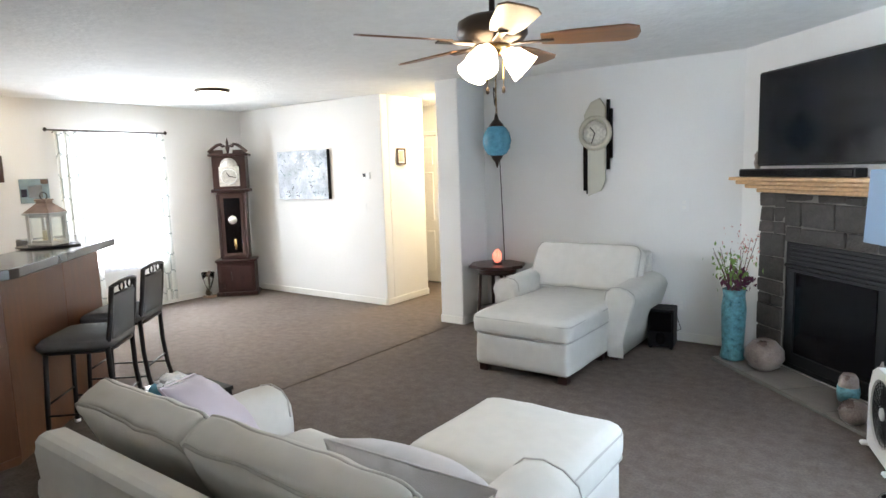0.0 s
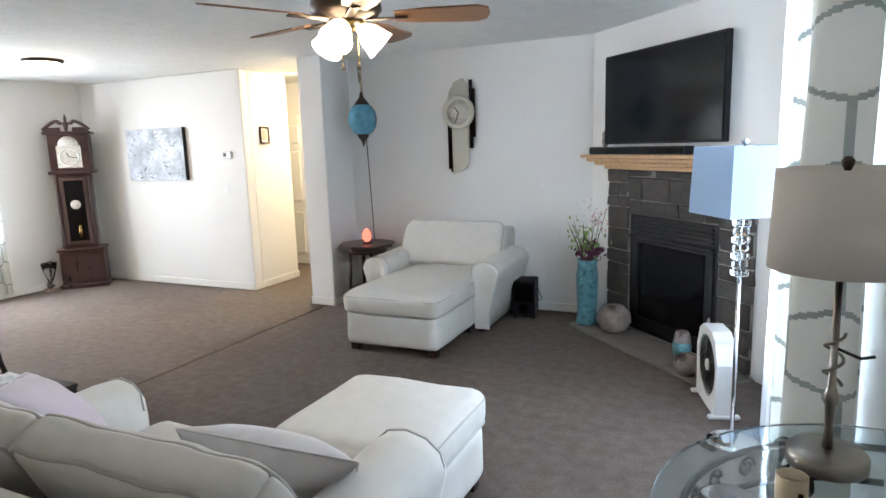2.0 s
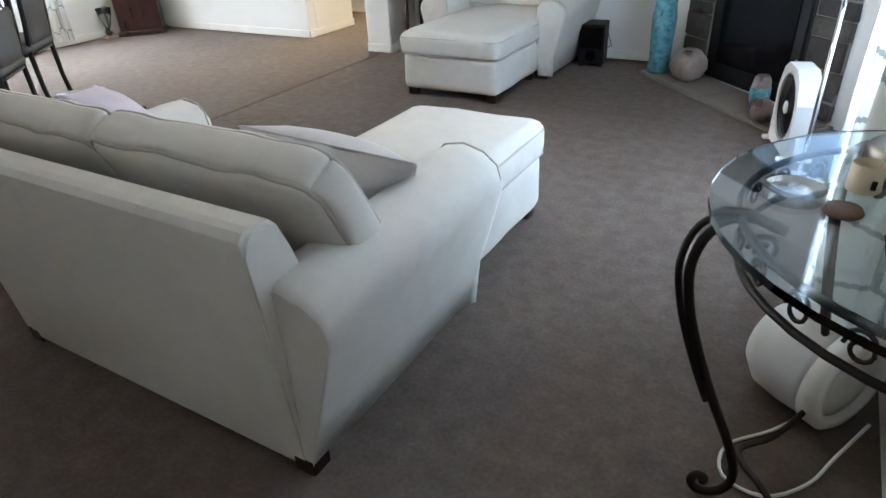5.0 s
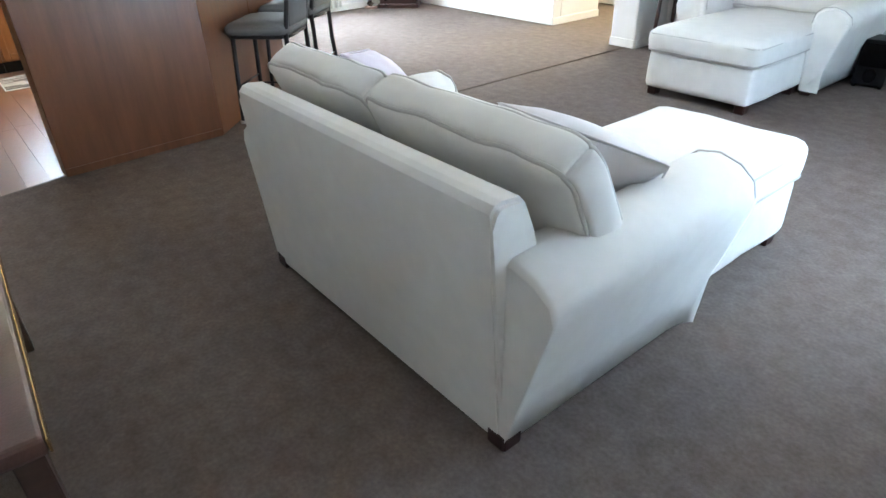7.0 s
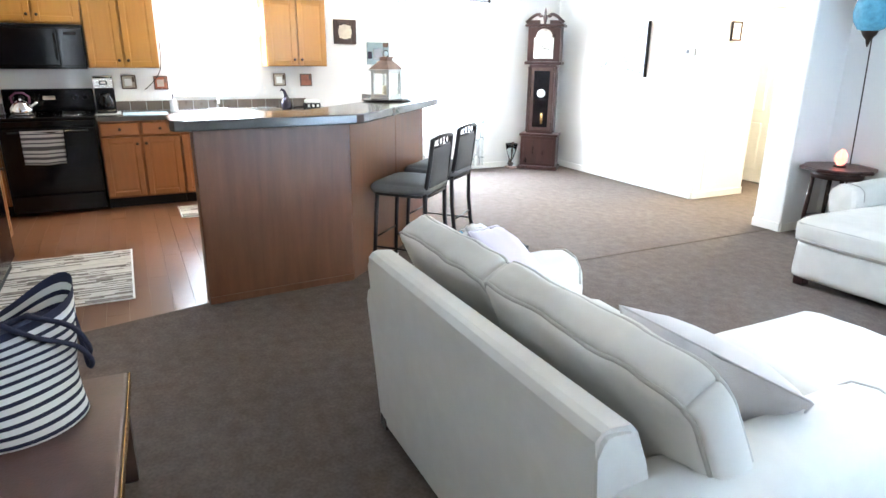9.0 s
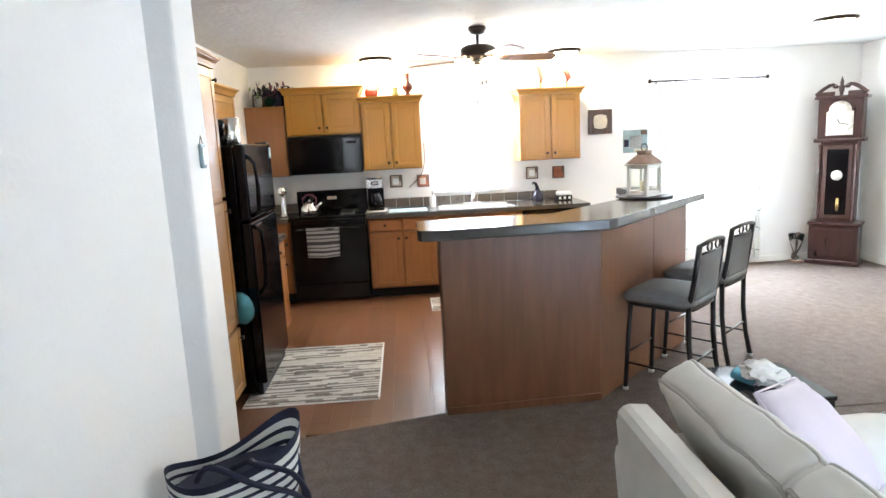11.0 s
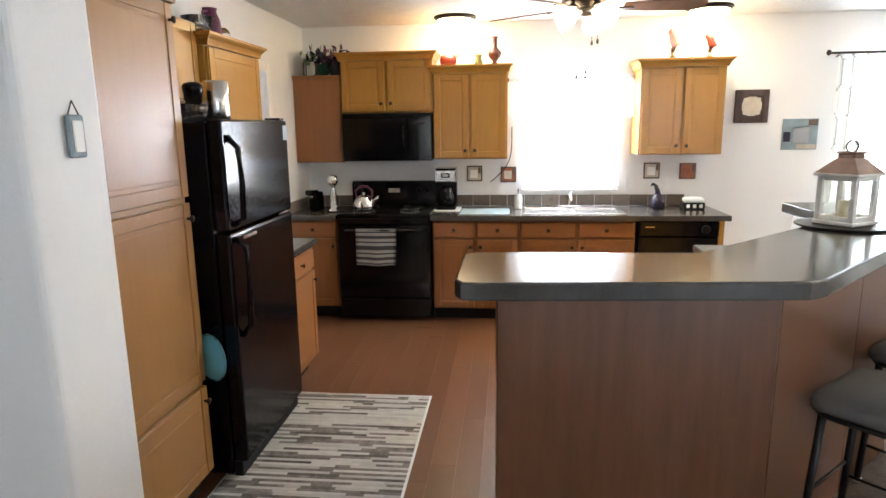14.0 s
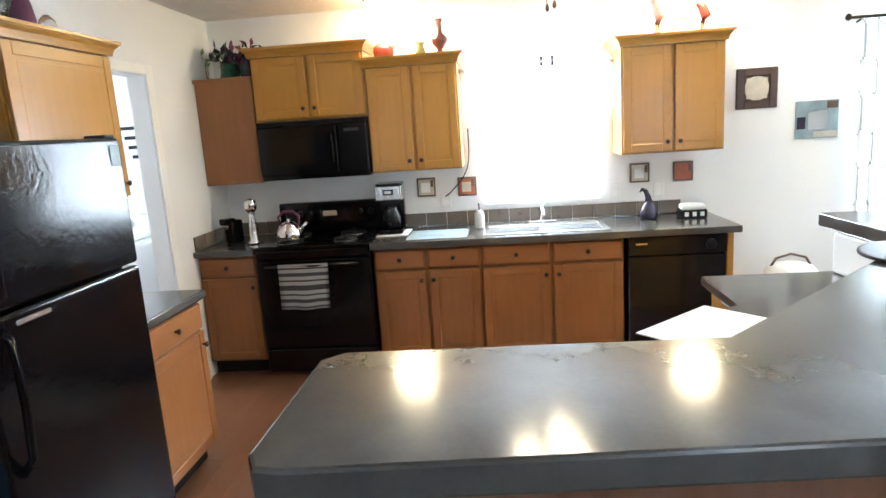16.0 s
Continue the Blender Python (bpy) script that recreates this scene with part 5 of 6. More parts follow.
part("spout", tube([(0.0, 0.07, 0.06), (0, 0.105, 0.085), (0, 0.12, 0.105)], 0.015, 10, taper=[1.2, 0.9, 0.7]), CHROME, kt)
part("handle", tube([(0, 0.065, 0.095), (0, 0.07, 0.15), (0, 0.03, 0.185), (0, -0.03, 0.185), (0, -0.07, 0.15), (0, -0.065, 0.095)], 0.009), PURPLE, kt, "purple handle")
gr = thing("pepper_mill", "tall steel and glass mill on the worktop corner", "mill", pose(-6.80, -0.94, 0.870))
part("body", lathe([(0.05, 0), (0.05, 0.012), (0.028, 0.03), (0.032, 0.10), (0.022, 0.18), (0.02, 0.21)], 20), STEEL, gr)
part("cup", lathe([(0.02, 0.211), (0.04, 0.235), (0.045, 0.27), (0.035, 0.30), (0.004, 0.31)], 20), CHROME, gr)
co = thing("can_opener", "black and chrome electric can opener in the corner", "can opener", pose(-6.90, -1.12, 0.870, 0, 0, 60))
part("body", box(-0.045, -0.05, 0, 0.045, 0.05, 0.16, 0.015, 2), BLACK, co)
part("arm", box(-0.04, -0.09, 0.13, 0.04, 0.0, 0.175, 0.012, 2), BLACK, co)
part("wheel", moved(lathe([(0.022, 0), (0.022, 0.01), (0.003, 0.012)], 16), pose(0, -0.052, 0.12, 90)), CHROME, co)
gs = thing("goose_vase", "dark curved ceramic goose-neck vase", "vase", pose(-6.98, 1.74, 0.870))
part("body", lathe([(0.045, 0), (0.055, 0.015), (0.058, 0.05), (0.045, 0.09), (0.022, 0.13)], 20), EGG, gs)
part("neck", tube([(0, 0, 0.10), (0, -0.005, 0.15), (0, -0.02, 0.19), (0, -0.045, 0.205), (0, -0.06, 0.185)], 0.022, 10, taper=[1.3, 0.9, 0.7, 0.55, 0.2]), EGG, gs)
eg = thing("napkin_basket", "black wire basket with white napkins", "basket", pose(-6.98, 2.02, 0.870))
part("basket", box(-0.06, -0.085, 0.0, 0.06, 0.085, 0.055, 0.008), BLACKM, eg)
part("napkins", moved(cushion(0.10, 0.15, 0.035, 0.012, 0.006, 5), pose(0, 0, 0.070)), PORC, eg)
for k in (-0.05, 0, 0.05):
    part("disc", box(0.0605, k - 0.013, 0.014, 0.063, k + 0.013, 0.042, 0.001), PORC, eg)


# tiles and pictures on the west wall
def deco_tile(label, yy, z, a, b):
    t = thing("decor_tile", label, "wall tile", pose(-7.199, yy, z, 0, 0, 90), "decor tiles")
    part("frame", box(0, -0.012, 0, 0.135, 0.0, 0.135, 0.003), BROWNT, t)
    part("face", box(0.012, -0.0155, 0.012, 0.123, -0.0125, 0.123, 0.001), a, t)
    part("patch", box(0.03, -0.0185, 0.03, 0.095, -0.0158, 0.10, 0.001), b, t)
    part("patch", box(0.10, -0.0185, 0.07, 0.12, -0.0158, 0.12, 0.001), BROWNT, t)


deco_tile("beige and brown decor tile", 0.155, 1.085, BEIGE, PORC)
deco_tile("rust and beige decor tile", 0.45, 1.075, RUST, BEIGE)
deco_tile("pale beige decor tile", 1.66, 1.10, BEIGE, PORC)
deco_tile("rust red decor tile", 1.955, 1.095, RUST, RUST)


def plate(x, yy, z, turn, two=True):
    o = thing("outlet", "white plastic electrical wall plate", "outlet", pose(x, yy, z, 0, 0, turn), "wall plates")
    part("plate", box(-0.035, -0.006, -0.057, 0.035, -0.0005, 0.057, 0.002), PLASTIC, o)
    for q in (-0.022, 0.022):
        part("socket", box(-0.014, -0.0085, q - 0.014, 0.014, -0.0062, q + 0.014, 0.002), TRIM, o)


plate(-7.199, 0.36, 1.06, 90)
plate(-7.199, 1.56, 1.06, 90)
plate(-7.199, 1.86, 1.05, 90)
plate(-1.40, 5.629, 0.317, 0)
plate(-1.39, 5.629, 1.185, 0)
plate(-4.95, 5.474, 1.13, 0)
plate(-3.099, -0.815, 1.229, 90)
plate(-4.649, 5.62, 1.15, 90)
wr = single("power_cord", tube(eased([(-7.19, 0.36, 1.08), (-7.16, 0.40, 1.11), (-7.17, 0.50, 1.22), (-7.18, 0.54, 1.34), (-7.18, 0.545, 1.55)]), 0.004, 6), BLACKM, "thin black cord rising from the outlet", "cord")


def picture(name, label, m, w, h, frame_mat, mount, art, border, inner):
    p = thing(name, label, "picture", m)
    for a, b, lo, hi in ((-w / 2, -w / 2 + border, -h / 2, h / 2), (w / 2 - border, w / 2, -h / 2, h / 2), (-w / 2 + border, w / 2 - border, -h / 2, -h / 2 + border), (-w / 2 + border, w / 2 - border, h / 2 - border, h / 2)):
        part("frame", box(a, -0.022, lo, b, -0.001, hi, 0.004), frame_mat, p)
    part("mount", box(-w / 2 + border, -0.010, -h / 2 + border, w / 2 - border, -0.001, h / 2 - border, 0), mount, p)
    part("art", box(-w / 2 + inner, -0.0145, -h / 2 + inner, w / 2 - inner, -0.0105, h / 2 - inner, 0.002), art, p)
    return p


pic = picture("picture", "square dark brown frame with a scalloped cream ornament", pose(-7.199, 2.497, 1.687, 0, 0, 90), 0.265, 0.265, ESPRESSO, ESPRESSO, ESPRESSO, 0.05, 0.052)
wavy = [(0.074 * math.copysign(abs(math.cos(a)) ** 0.5, math.cos(a)) * (1 + 0.06 * math.cos(8 * a)), 0.074 * math.copysign(abs(math.sin(a)) ** 0.5, math.sin(a)) * (1 + 0.06 * math.cos(8 * a))) for a in [radians(7.5 * q + 2) for q in range(48)]]
part("ornament", moved(prism(wavy, 0.0145, 0.019, 0.001, 1), pose(0, 0, 0, 90)), BEIGE, pic, "scalloped cream ornament")
aq = thing("wall_art", "square blue-grey patchwork metal wall art", "wall art", pose(-7.199, 2.894, 1.457, 0, 0, 90))
part("panel", box(-0.138, -0.012, -0.125, 0.138, -0.001, 0.125, 0.002), BLUEGREY, aq)
for a, b, c, d, q in ((-0.06, -0.07, 0.07, 0.06, STEEL), (-0.13, -0.06, -0.075, 0.02, EGG), (0.06, 0.07, 0.13, 0.118, BROWNT), (-0.13, 0.05, 0.0, 0.115, BLUEGREY), (-0.02, -0.118, 0.13, -0.08, BEIGE)):
    part("patch", box(a, -0.016, b, c, -0.0125, d, 0.001), q, aq)

# on top of the wall cabinets
def bottle(name, label, x, yy, z, prof, material):
    single(name, moved(lathe(prof, 20), pose(x, yy, z)), material, label, name.replace("_", " "))


bottle("amber_vase", "plum glass vase with a tall neck on the cabinet", -7.0, 0.40, 2.041, [(0.03, 0), (0.03, 0.01), (0.015, 0.03), (0.05, 0.07), (0.055, 0.10), (0.02, 0.14), (0.018, 0.20), (0.028, 0.225)], AMBER)
bottle("green_jar", "small olive green jar on the cabinet", -7.0, 0.27, 2.041, [(0.03, 0), (0.035, 0.02), (0.02, 0.06), (0.03, 0.085), (0.028, 0.09)], OLIVE)
hen = thing("ceramic_bird", "red ceramic bird on the cabinet", "figurine", pose(-7.0, 0.02, 2.041))
part("body", moved(cushion(0.07, 0.13, 0.09, 0.033, 0.01, 5), pose(0, 0, 0.046)), RED, hen)
part("tail", tube([(0, 0.05, 0.06), (0, 0.08, 0.10), (0, 0.075, 0.135)], 0.018, 8, taper=[1, 0.8, 0.3]), PINK, hen)
for yy, s, q in ((1.80, 1.25, PINK), (2.08, 1.0, RED)):
    b = thing("glass_bird", "red and clear art-glass bird on the cabinet", "figurine", pose(-7.0, yy, 2.051), "glass birds")
    part("base", lathe([(0.035 * s, 0), (0.03 * s, 0.01), (0.01 * s, 0.03), (0.012 * s, 0.07 * s)], 16), GLASS, b)
    part("body", tube([(0, 0, 0.06 * s), (0, 0.02, 0.10 * s), (0, 0.0, 0.15 * s), (0, -0.03, 0.18 * s), (0, -0.04, 0.165 * s)], 0.03 * s, 10, taper=[0.6, 1.1, 0.9, 0.6, 0.2]), q, b)
bottle("glass_bowl", "clear glass goblet on the cabinet", -7.0, 1.95, 2.051, [(0.03, 0), (0.008, 0.01), (0.008, 0.05), (0.04, 0.09), (0.038, 0.10)], GLASS)


def foliage(parent, name, n, centre, spread, size, material, seed):
    rnd = random.Random(seed)
    bm = bmesh.new()
    for _ in range(n):
        c = Vector(centre) + Vector((rnd.gauss(0, spread[0]), rnd.gauss(0, spread[1]), rnd.gauss(0, spread[2])))
        m = Matrix.Translation(c) @ Euler((rnd.uniform(0, 6), rnd.uniform(0, 6), rnd.uniform(0, 6))).to_matrix().to_4x4()
        s = size * rnd.uniform(0.6, 1.3)
        vs = [bm.verts.new(m @ Vector(p)) for p in ((-s, 0, 0), (0, -s * 0.45, s * 0.15), (s, 0, 0), (0, s * 0.45, s * 0.15))]
        bm.faces.new(vs)
    return part(name, bm, material, parent)


pt = thing("plant_basket", "dark arrangement with leaves and green glass on the corner cabinet", "arrangement", pose(-7.02, -1.06, 1.986))
part("basket", lathe([(0.06, 0), (0.075, 0.05), (0.08, 0.09), (0.07, 0.10)], 16), BROWNT, pt)
foliage(pt, "leaves", 22, (0, -0.06, 0.15), (0.05, 0.04, 0.03), 0.03, GREENL, 3)
foliage(pt, "dark_leaves", 110, (0, 0.02, 0.14), (0.05, 0.075, 0.04), 0.035, EGG, 4)
foliage(pt, "plum_leaves", 60, (0.02, 0.08, 0.12), (0.04, 0.07, 0.05), 0.035, PURPLE, 5)
part("glass_jar", moved(lathe([(0.045, 0), (0.05, 0.01), (0.05, 0.10), (0.04, 0.12), (0.045, 0.13)], 20), pose(0.10, -0.07, 0.0)), GLASS, pt, "clear glass jar")
part("glass_float", moved(lathe([(0.01, 0), (0.045, 0.015), (0.06, 0.05), (0.045, 0.085), (0.01, 0.10)], 18), pose(0.105, 0.06, 0.0)), GREENG, pt, "green glass float")
bottle("dark_jar", "dark ceramic jar on the corner cabinet", -7.0, -0.92, 1.986, [(0.05, 0), (0.06, 0.06), (0.05, 0.12), (0.03, 0.15)], EGG)
tk = thing("glass_pitcher", "purple glass pitcher on the cabinet by the doorway", "pitcher", pose(-5.18, -1.12, 2.051))
part("body", lathe([(0.045, 0), (0.06, 0.03), (0.05, 0.10), (0.035, 0.14), (0.04, 0.16)], 20), PURPLE, tk)
part("handle", tube([(0.035, 0, 0.14), (0.085, 0, 0.13), (0.085, 0, 0.07), (0.055, 0, 0.05)], 0.007), PURPLE, tk)
bottle("crystal_bowl", "cut glass bowl on the cabinet by the doorway", -5.03, -1.12, 2.051, [(0.04, 0), (0.06, 0.02), (0.085, 0.09), (0.08, 0.092), (0.05, 0.025), (0.004, 0.02)], GLASS)
bottle("crystal_jar", "clear glass jar on the cabinet by the doorway", -5.34, -1.12, 2.051, [(0.035, 0), (0.04, 0.02), (0.03, 0.06), (0.012, 0.08)], GLASS)

# ---- breakfast bar ----
bar = thing("breakfast_bar", "angled breakfast bar clad in reddish brown wood panels", "bar")


def upright(pts, thick, z0, z1, gap=0.004):
    """Board between two plan points, set back to its left side."""
    (ax, ay), (bx, by) = pts
    d = Vector((bx - ax, by - ay, 0))
    bm = box(0, 0, z0, d.length - gap, thick, z1, 0.002)
    return moved(bm, pose(ax, ay, 0, 0, 0, math.degrees(math.atan2(d.y, d.x))))


P0, P1, P2, P3 = (-3.727, 0.478), (-3.785, 1.402), (-4.70, 2.325), (-5.36, 2.325)
part("panel", upright((P0, P1), 0.10, 0.0, 1.054), PANELW, bar)
mid = ((P1[0] + P2[0]) / 2 - 0.06, (P1[1] + P2[1]) / 2 + 0.06)
part("panel", upright((P1, mid), 0.10, 0.0, 1.054), PANELW, bar)
part("panel", upright((mid, P2), 0.10, 0.0, 1.054), PANELW, bar)
part("panel", upright(((-4.70, 2.327), P3), 0.10, 0.0, 1.054), PANELW, bar)
part("base_shoe", upright(((-3.715, 0.478), (-3.773, 1.40)), 0.010, 0.0, 0.045), PANELW, bar)
slab = [(-3.488, 0.42), (-3.496, 0.376), (-3.535, 0.355), (-3.905, 0.358), (-3.945, 0.40), (-3.945, 1.18), (-4.80, 2.06), (-5.42, 2.06), (-5.42, 2.46), (-4.69, 2.46), (-3.585, 1.43), (-3.548, 1.37)]
part("bar_top", prism(slab[::-1], 1.055, 1.111, 0.007, 2), TOP, bar, "raised dark grey laminate top")
low = [(-3.84, 0.52), (-3.90, 1.36), (-4.76, 2.22), (-5.38, 2.22), (-5.38, 1.575), (-4.95, 1.57), (-4.50, 1.12), (-4.50, 0.52)]
part("counter", prism(low[::-1], 0.83, 0.87, 0.006, 2), TOP, bar, "lower dark grey laminate counter")
part("kitchen_side", prism([(-3.86, 0.55), (-3.93, 1.40), (-4.74, 2.20), (-5.35, 2.20), (-5.35, 1.61), (-4.97, 1.60), (-4.53, 1.14), (-4.53, 0.55)][::-1], 0.0, 0.829), OAK, bar, "honey oak cabinet side")
part("end_panel", box(-4.40, 0.522, 0, -3.74, 0.545, 0.828, 0.002), PANELW, bar)
single("paper", moved(box(-0.15, -0.20, 0, 0.15, 0.20, 0.003, 0), pose(-4.70, 1.40, 0.871, 0, 0, 42)), PORC, "white sheet of paper on the lower counter", "paper")
bx = thing("toaster_oven", "white countertop appliance under the bar end", "appliance", pose(-5.20, 2.19, 0.871, 0, 0, 180))
part("body", box(-0.16, -0.02, 0, 0.16, 0.10, 0.17, 0.012, 2), PLASTIC, bx)
part("window", box(-0.13, -0.024, 0.03, 0.05, -0.0205, 0.14, 0.002), SCREEN, bx)
part("knob", moved(lathe([(0.018, 0), (0.016, 0.014), (0.003, 0.015)], 14), pose(0.11, -0.02, 0.09, 90)), STEEL, bx)

ln = thing("lantern", "distressed white wooden lantern with a copper roof", "lantern", pose(-4.555, 1.955, 1.1235, 0, 0, 32) @ Matrix.Diagonal((0.84, 0.84, 0.82, 1)))
part("base", box(-0.105, -0.105, 0, 0.105, 0.105, 0.02, 0.004), LANTW, ln)
for x in (-1, 1):
    for q in (-1, 1):
        part("post", box(x * 0.085 - 0.014, q * 0.085 - 0.014, 0.021, x * 0.085 + 0.014, q * 0.085 + 0.014, 0.25, 0.003), LANTW, ln)
for k in range(4):
    m = pose(0, 0, 0, 0, 0, 90 * k)
    part("rail", moved(box(-0.07, -0.096, 0.021, 0.07, -0.078, 0.045, 0.003), m), LANTW, ln)
    part("rail", moved(box(-0.07, -0.096, 0.228, 0.07, -0.078, 0.25, 0.003), m), LANTW, ln)
    g = part("pane", moved(box(-0.07, -0.088, 0.046, 0.07, -0.086, 0.227, 0), m), GLASS, ln)
    g.visible_shadow = False
part("eave", box(-0.115, -0.115, 0.251, 0.115, 0.115, 0.266, 0.004), LANTW, ln)
bm = bmesh.new()
bmesh.ops.create_cone(bm, segments=4, radius1=0.155, radius2=0.06, depth=0.075, cap_ends=True, matrix=pose(0, 0, 0.304, 0, 0, 45))
part("roof", bm, COPPERP, ln, "weathered copper roof")
part("chimney", box(-0.042, -0.042, 0.342, 0.042, 0.042, 0.362, 0.003), COPPERP, ln)
part("cap", box(-0.05, -0.05, 0.363, 0.05, 0.05, 0.375, 0.006), COPPERP, ln)
part("ring", tube([(0.03 * math.cos(a), 0, 0.40 + 0.03 * math.sin(a)) for a in [radians(20 * q) for q in range(18)]], 0.004, 6, closed=True), IRON, ln)
part("candle", lathe([(0.035, 0.021), (0.035, 0.12), (0.004, 0.12)], 20), CANDLE, ln)
single("tray", moved(lathe([(0.18, 0), (0.19, 0.004), (0.19, 0.011), (0.18, 0.011), (0.004, 0.008)], 36), pose(-4.555, 1.955, 1.1115)), BLACKM, "round dark tray under the lantern", "tray")


def stool(m):
    s = thing("bar_stool", "gunmetal bar stool with a grey upholstered seat", "stool", m, "stools at the bar")
    part("seat", moved(cushion(0.42, 0.42, 0.085, 0.04, 0.022, 8), pose(0, 0, 0.675)), GREYF, s, "grey woven cloth seat")
    part("seat_ring", tube([(a, b, 0.632) for a, b, _ in rounded_loop(0.40, 0.40, 0, 0.08)], 0.011, 8, closed=True), SEATMETAL, s)
    for x in (-1, 1):
        part("leg", tube([(x * 0.165, 0.17, 0.63), (x * 0.172, 0.185, 0.3), (x * 0.18, 0.195, 0.015)], 0.0145, 8), SEATMETAL, s)
        part("leg", tube([(x * 0.175, -0.235, 1.06), (x * 0.18, -0.215, 0.85), (x * 0.185, -0.185, 0.64), (x * 0.182, -0.19, 0.4), (x * 0.182, -0.21, 0.2), (x * 0.185, -0.245, 0.015)], 0.0155, 8), SEATMETAL, s)
        part("leg_tip", lathe([(0.018, 0.0), (0.019, 0.02), (0.014, 0.024)], 12, (x * 0.18, 0.195, 0)), PLASTIC, s, "white rubber tip")
        part("leg_tip", lathe([(0.018, 0.0), (0.019, 0.02), (0.014, 0.024)], 12, (x * 0.185, -0.245, 0)), PLASTIC, s, "white rubber tip")
        part("stretcher", tube([(x * 0.177, 0.19, 0.20), (x * 0.182, -0.21, 0.20)], 0.007, 8), SEATMETAL, s)
    part("stretcher", tube([(-0.176, 0.19, 0.27), (0.176, 0.19, 0.27)], 0.007, 8), SEATMETAL, s)
    part("stretcher", tube([(-0.182, -0.2, 0.27), (0.182, -0.2, 0.27)], 0.007, 8), SEATMETAL, s)
    part("top_rail", tube([(-0.175, -0.235, 1.055), (-0.08, -0.252, 1.075), (0.0, -0.257, 1.08), (0.08, -0.252, 1.075), (0.175, -0.235, 1.055)], 0.013, 8), SEATMETAL, s)
    part("back_panel", moved(cushion(0.325, 0.03, 0.30, 0.012, 0.01, 6), pose(0, -0.212, 0.84, 5)), GREYF, s, "dark grey back panel")
    part("back_rail", tube([(-0.178, -0.224, 0.995), (0, -0.243, 1.0), (0.178, -0.224, 0.995)], 0.008, 8), SEATMETAL, s)
    for q in (-0.06, 0.06):
        part("back_scroll", tube([(q + 0.035 * math.cos(a), -0.247, 1.038 + 0.03 * math.sin(a)) for a in [radians(30 * w) for w in range(12)]], 0.006, 6, closed=True), SEATMETAL, s)
    return s


s1 = stool(pose(-3.885, 1.855, 0, 0, 0, 133) @ Matrix.Diagonal((1, 1, 0.88, 1)))
copy_thing(s1, pose(-4.375, 2.315, 0, 0, 0, 131))

# rug and mats on the laminate
def striped_rug(label, x0, y0, x1, y1, seed, bands):
    r = thing("rug", label, "rug")
    part("border", box(x0, y0, -0.001, x1, y1, 0.004, 0.002), CANVAS, r)
    rnd = random.Random(seed)
    w = (x1 - x0 - 0.03) / bands
    for k in range(bands):
        xa = x0 + 0.015 + k * w
        yy = y0 + 0.012
        while yy < y1 - 0.02:
            ln_ = min(rnd.uniform(0.06, 0.30), y1 - 0.012 - yy)
            part("stripe", box(xa + 0.001, yy, 0.0041, xa + w - 0.001, yy + ln_, 0.008, 0), RUGD if rnd.random() < 0.42 else RUG, r)
            yy += ln_
    return r


striped_rug("grey and cream striped runner rug before the fridge", -5.13, -0.77, -4.02, 0.075, 5, 54)
striped_rug("small grey and cream striped mat before the sink", -6.46, 0.50, -5.98, 1.20, 6, 16)

# utility room seen through the doorway
ws = thing("washing_machine", "white top-loading washing machine in the utility room", "washing machine", pose(-6.855, -1.98, 0))
part("body", box(-0.34, -0.33, 0.02, 0.34, 0.33, 0.93, 0.012, 2), PLASTIC, ws)
part("lid", box(-0.30, -0.30, 0.931, 0.30, 0.20, 0.95, 0.008), PLASTIC, ws)
part("console", box(-0.34, -0.33, 0.931, -0.20, 0.33, 1.08, 0.015), PLASTIC, ws)
for q in (-0.2, 0.0, 0.2):
    part("dial", moved(lathe([(0.03, 0), (0.028, 0.02), (0.003, 0.022)], 16), pose(-0.199, q, 1.02, 0, 90)), STEEL, ws)
wl = thing("wall_decal", "dark script decal on the utility room wall", "decal", pose(-7.199, -1.9, 1.6, 0, 0, 90))
for k in range(4):
    part("line", box(-0.12 + 0.02 * k, -0.002, 0.10 - 0.07 * k, 0.10 - 0.01 * k, -0.0005, 0.125 - 0.07 * k, 0), BLACKM, wl)

# ---- dining end ----
gc = thing("grandfather_clock", "dark mahogany grandfather clock with a silver moon dial", "clock", pose(-6.905, 5.07, 0, 0, 0, 45))
part("plinth", box(-0.26, -0.15, 0.0, 0.26, 0.15, 0.05, 0.008), DARKW, gc)
part("base", box(-0.235, -0.13, 0.051, 0.235, 0.14, 0.44, 0.006), DARKW, gc)
part("base_panel", box(-0.19, -0.138, 0.09, 0.19, -0.1305, 0.40, 0.004), DARKW, gc)
part("base_moulding", box(-0.255, -0.15, 0.441, 0.255, 0.145, 0.475, 0.012, 2), DARKW, gc)
part("trunk", box(-0.175, -0.095, 0.476, 0.175, 0.12, 1.345, 0.004), DARKW, gc)
for x in (-0.17, 0.17):
    part("column", lathe([(0.02, 0.50), (0.016, 0.53), (0.015, 1.28), (0.02, 1.32)], 14, (x, -0.095, 0)), DARKW, gc)
part("trunk_door", box(-0.135, -0.108, 0.52, 0.135, -0.0955, 1.31, 0.005), ESPRESSO, gc)
part("trunk_glass", box(-0.10, -0.111, 0.56, 0.10, -0.1085, 1.27, 0), BLACK, gc)
part("pendulum_bob", moved(lathe([(0.055, 0), (0.05, 0.008), (0.003, 0.010)], 24), pose(0, -0.1115, 0.99, 90)), DIAL, gc)
part("weight", lathe([(0.018, 0.60), (0.018, 0.74), (0.004, 0.745)], 14, (0.02, -0.115, 0)), BRASS, gc)
part("hood_moulding", box(-0.235, -0.14, 1.346, 0.235, 0.14, 1.385, 0.012, 2), DARKW, gc)
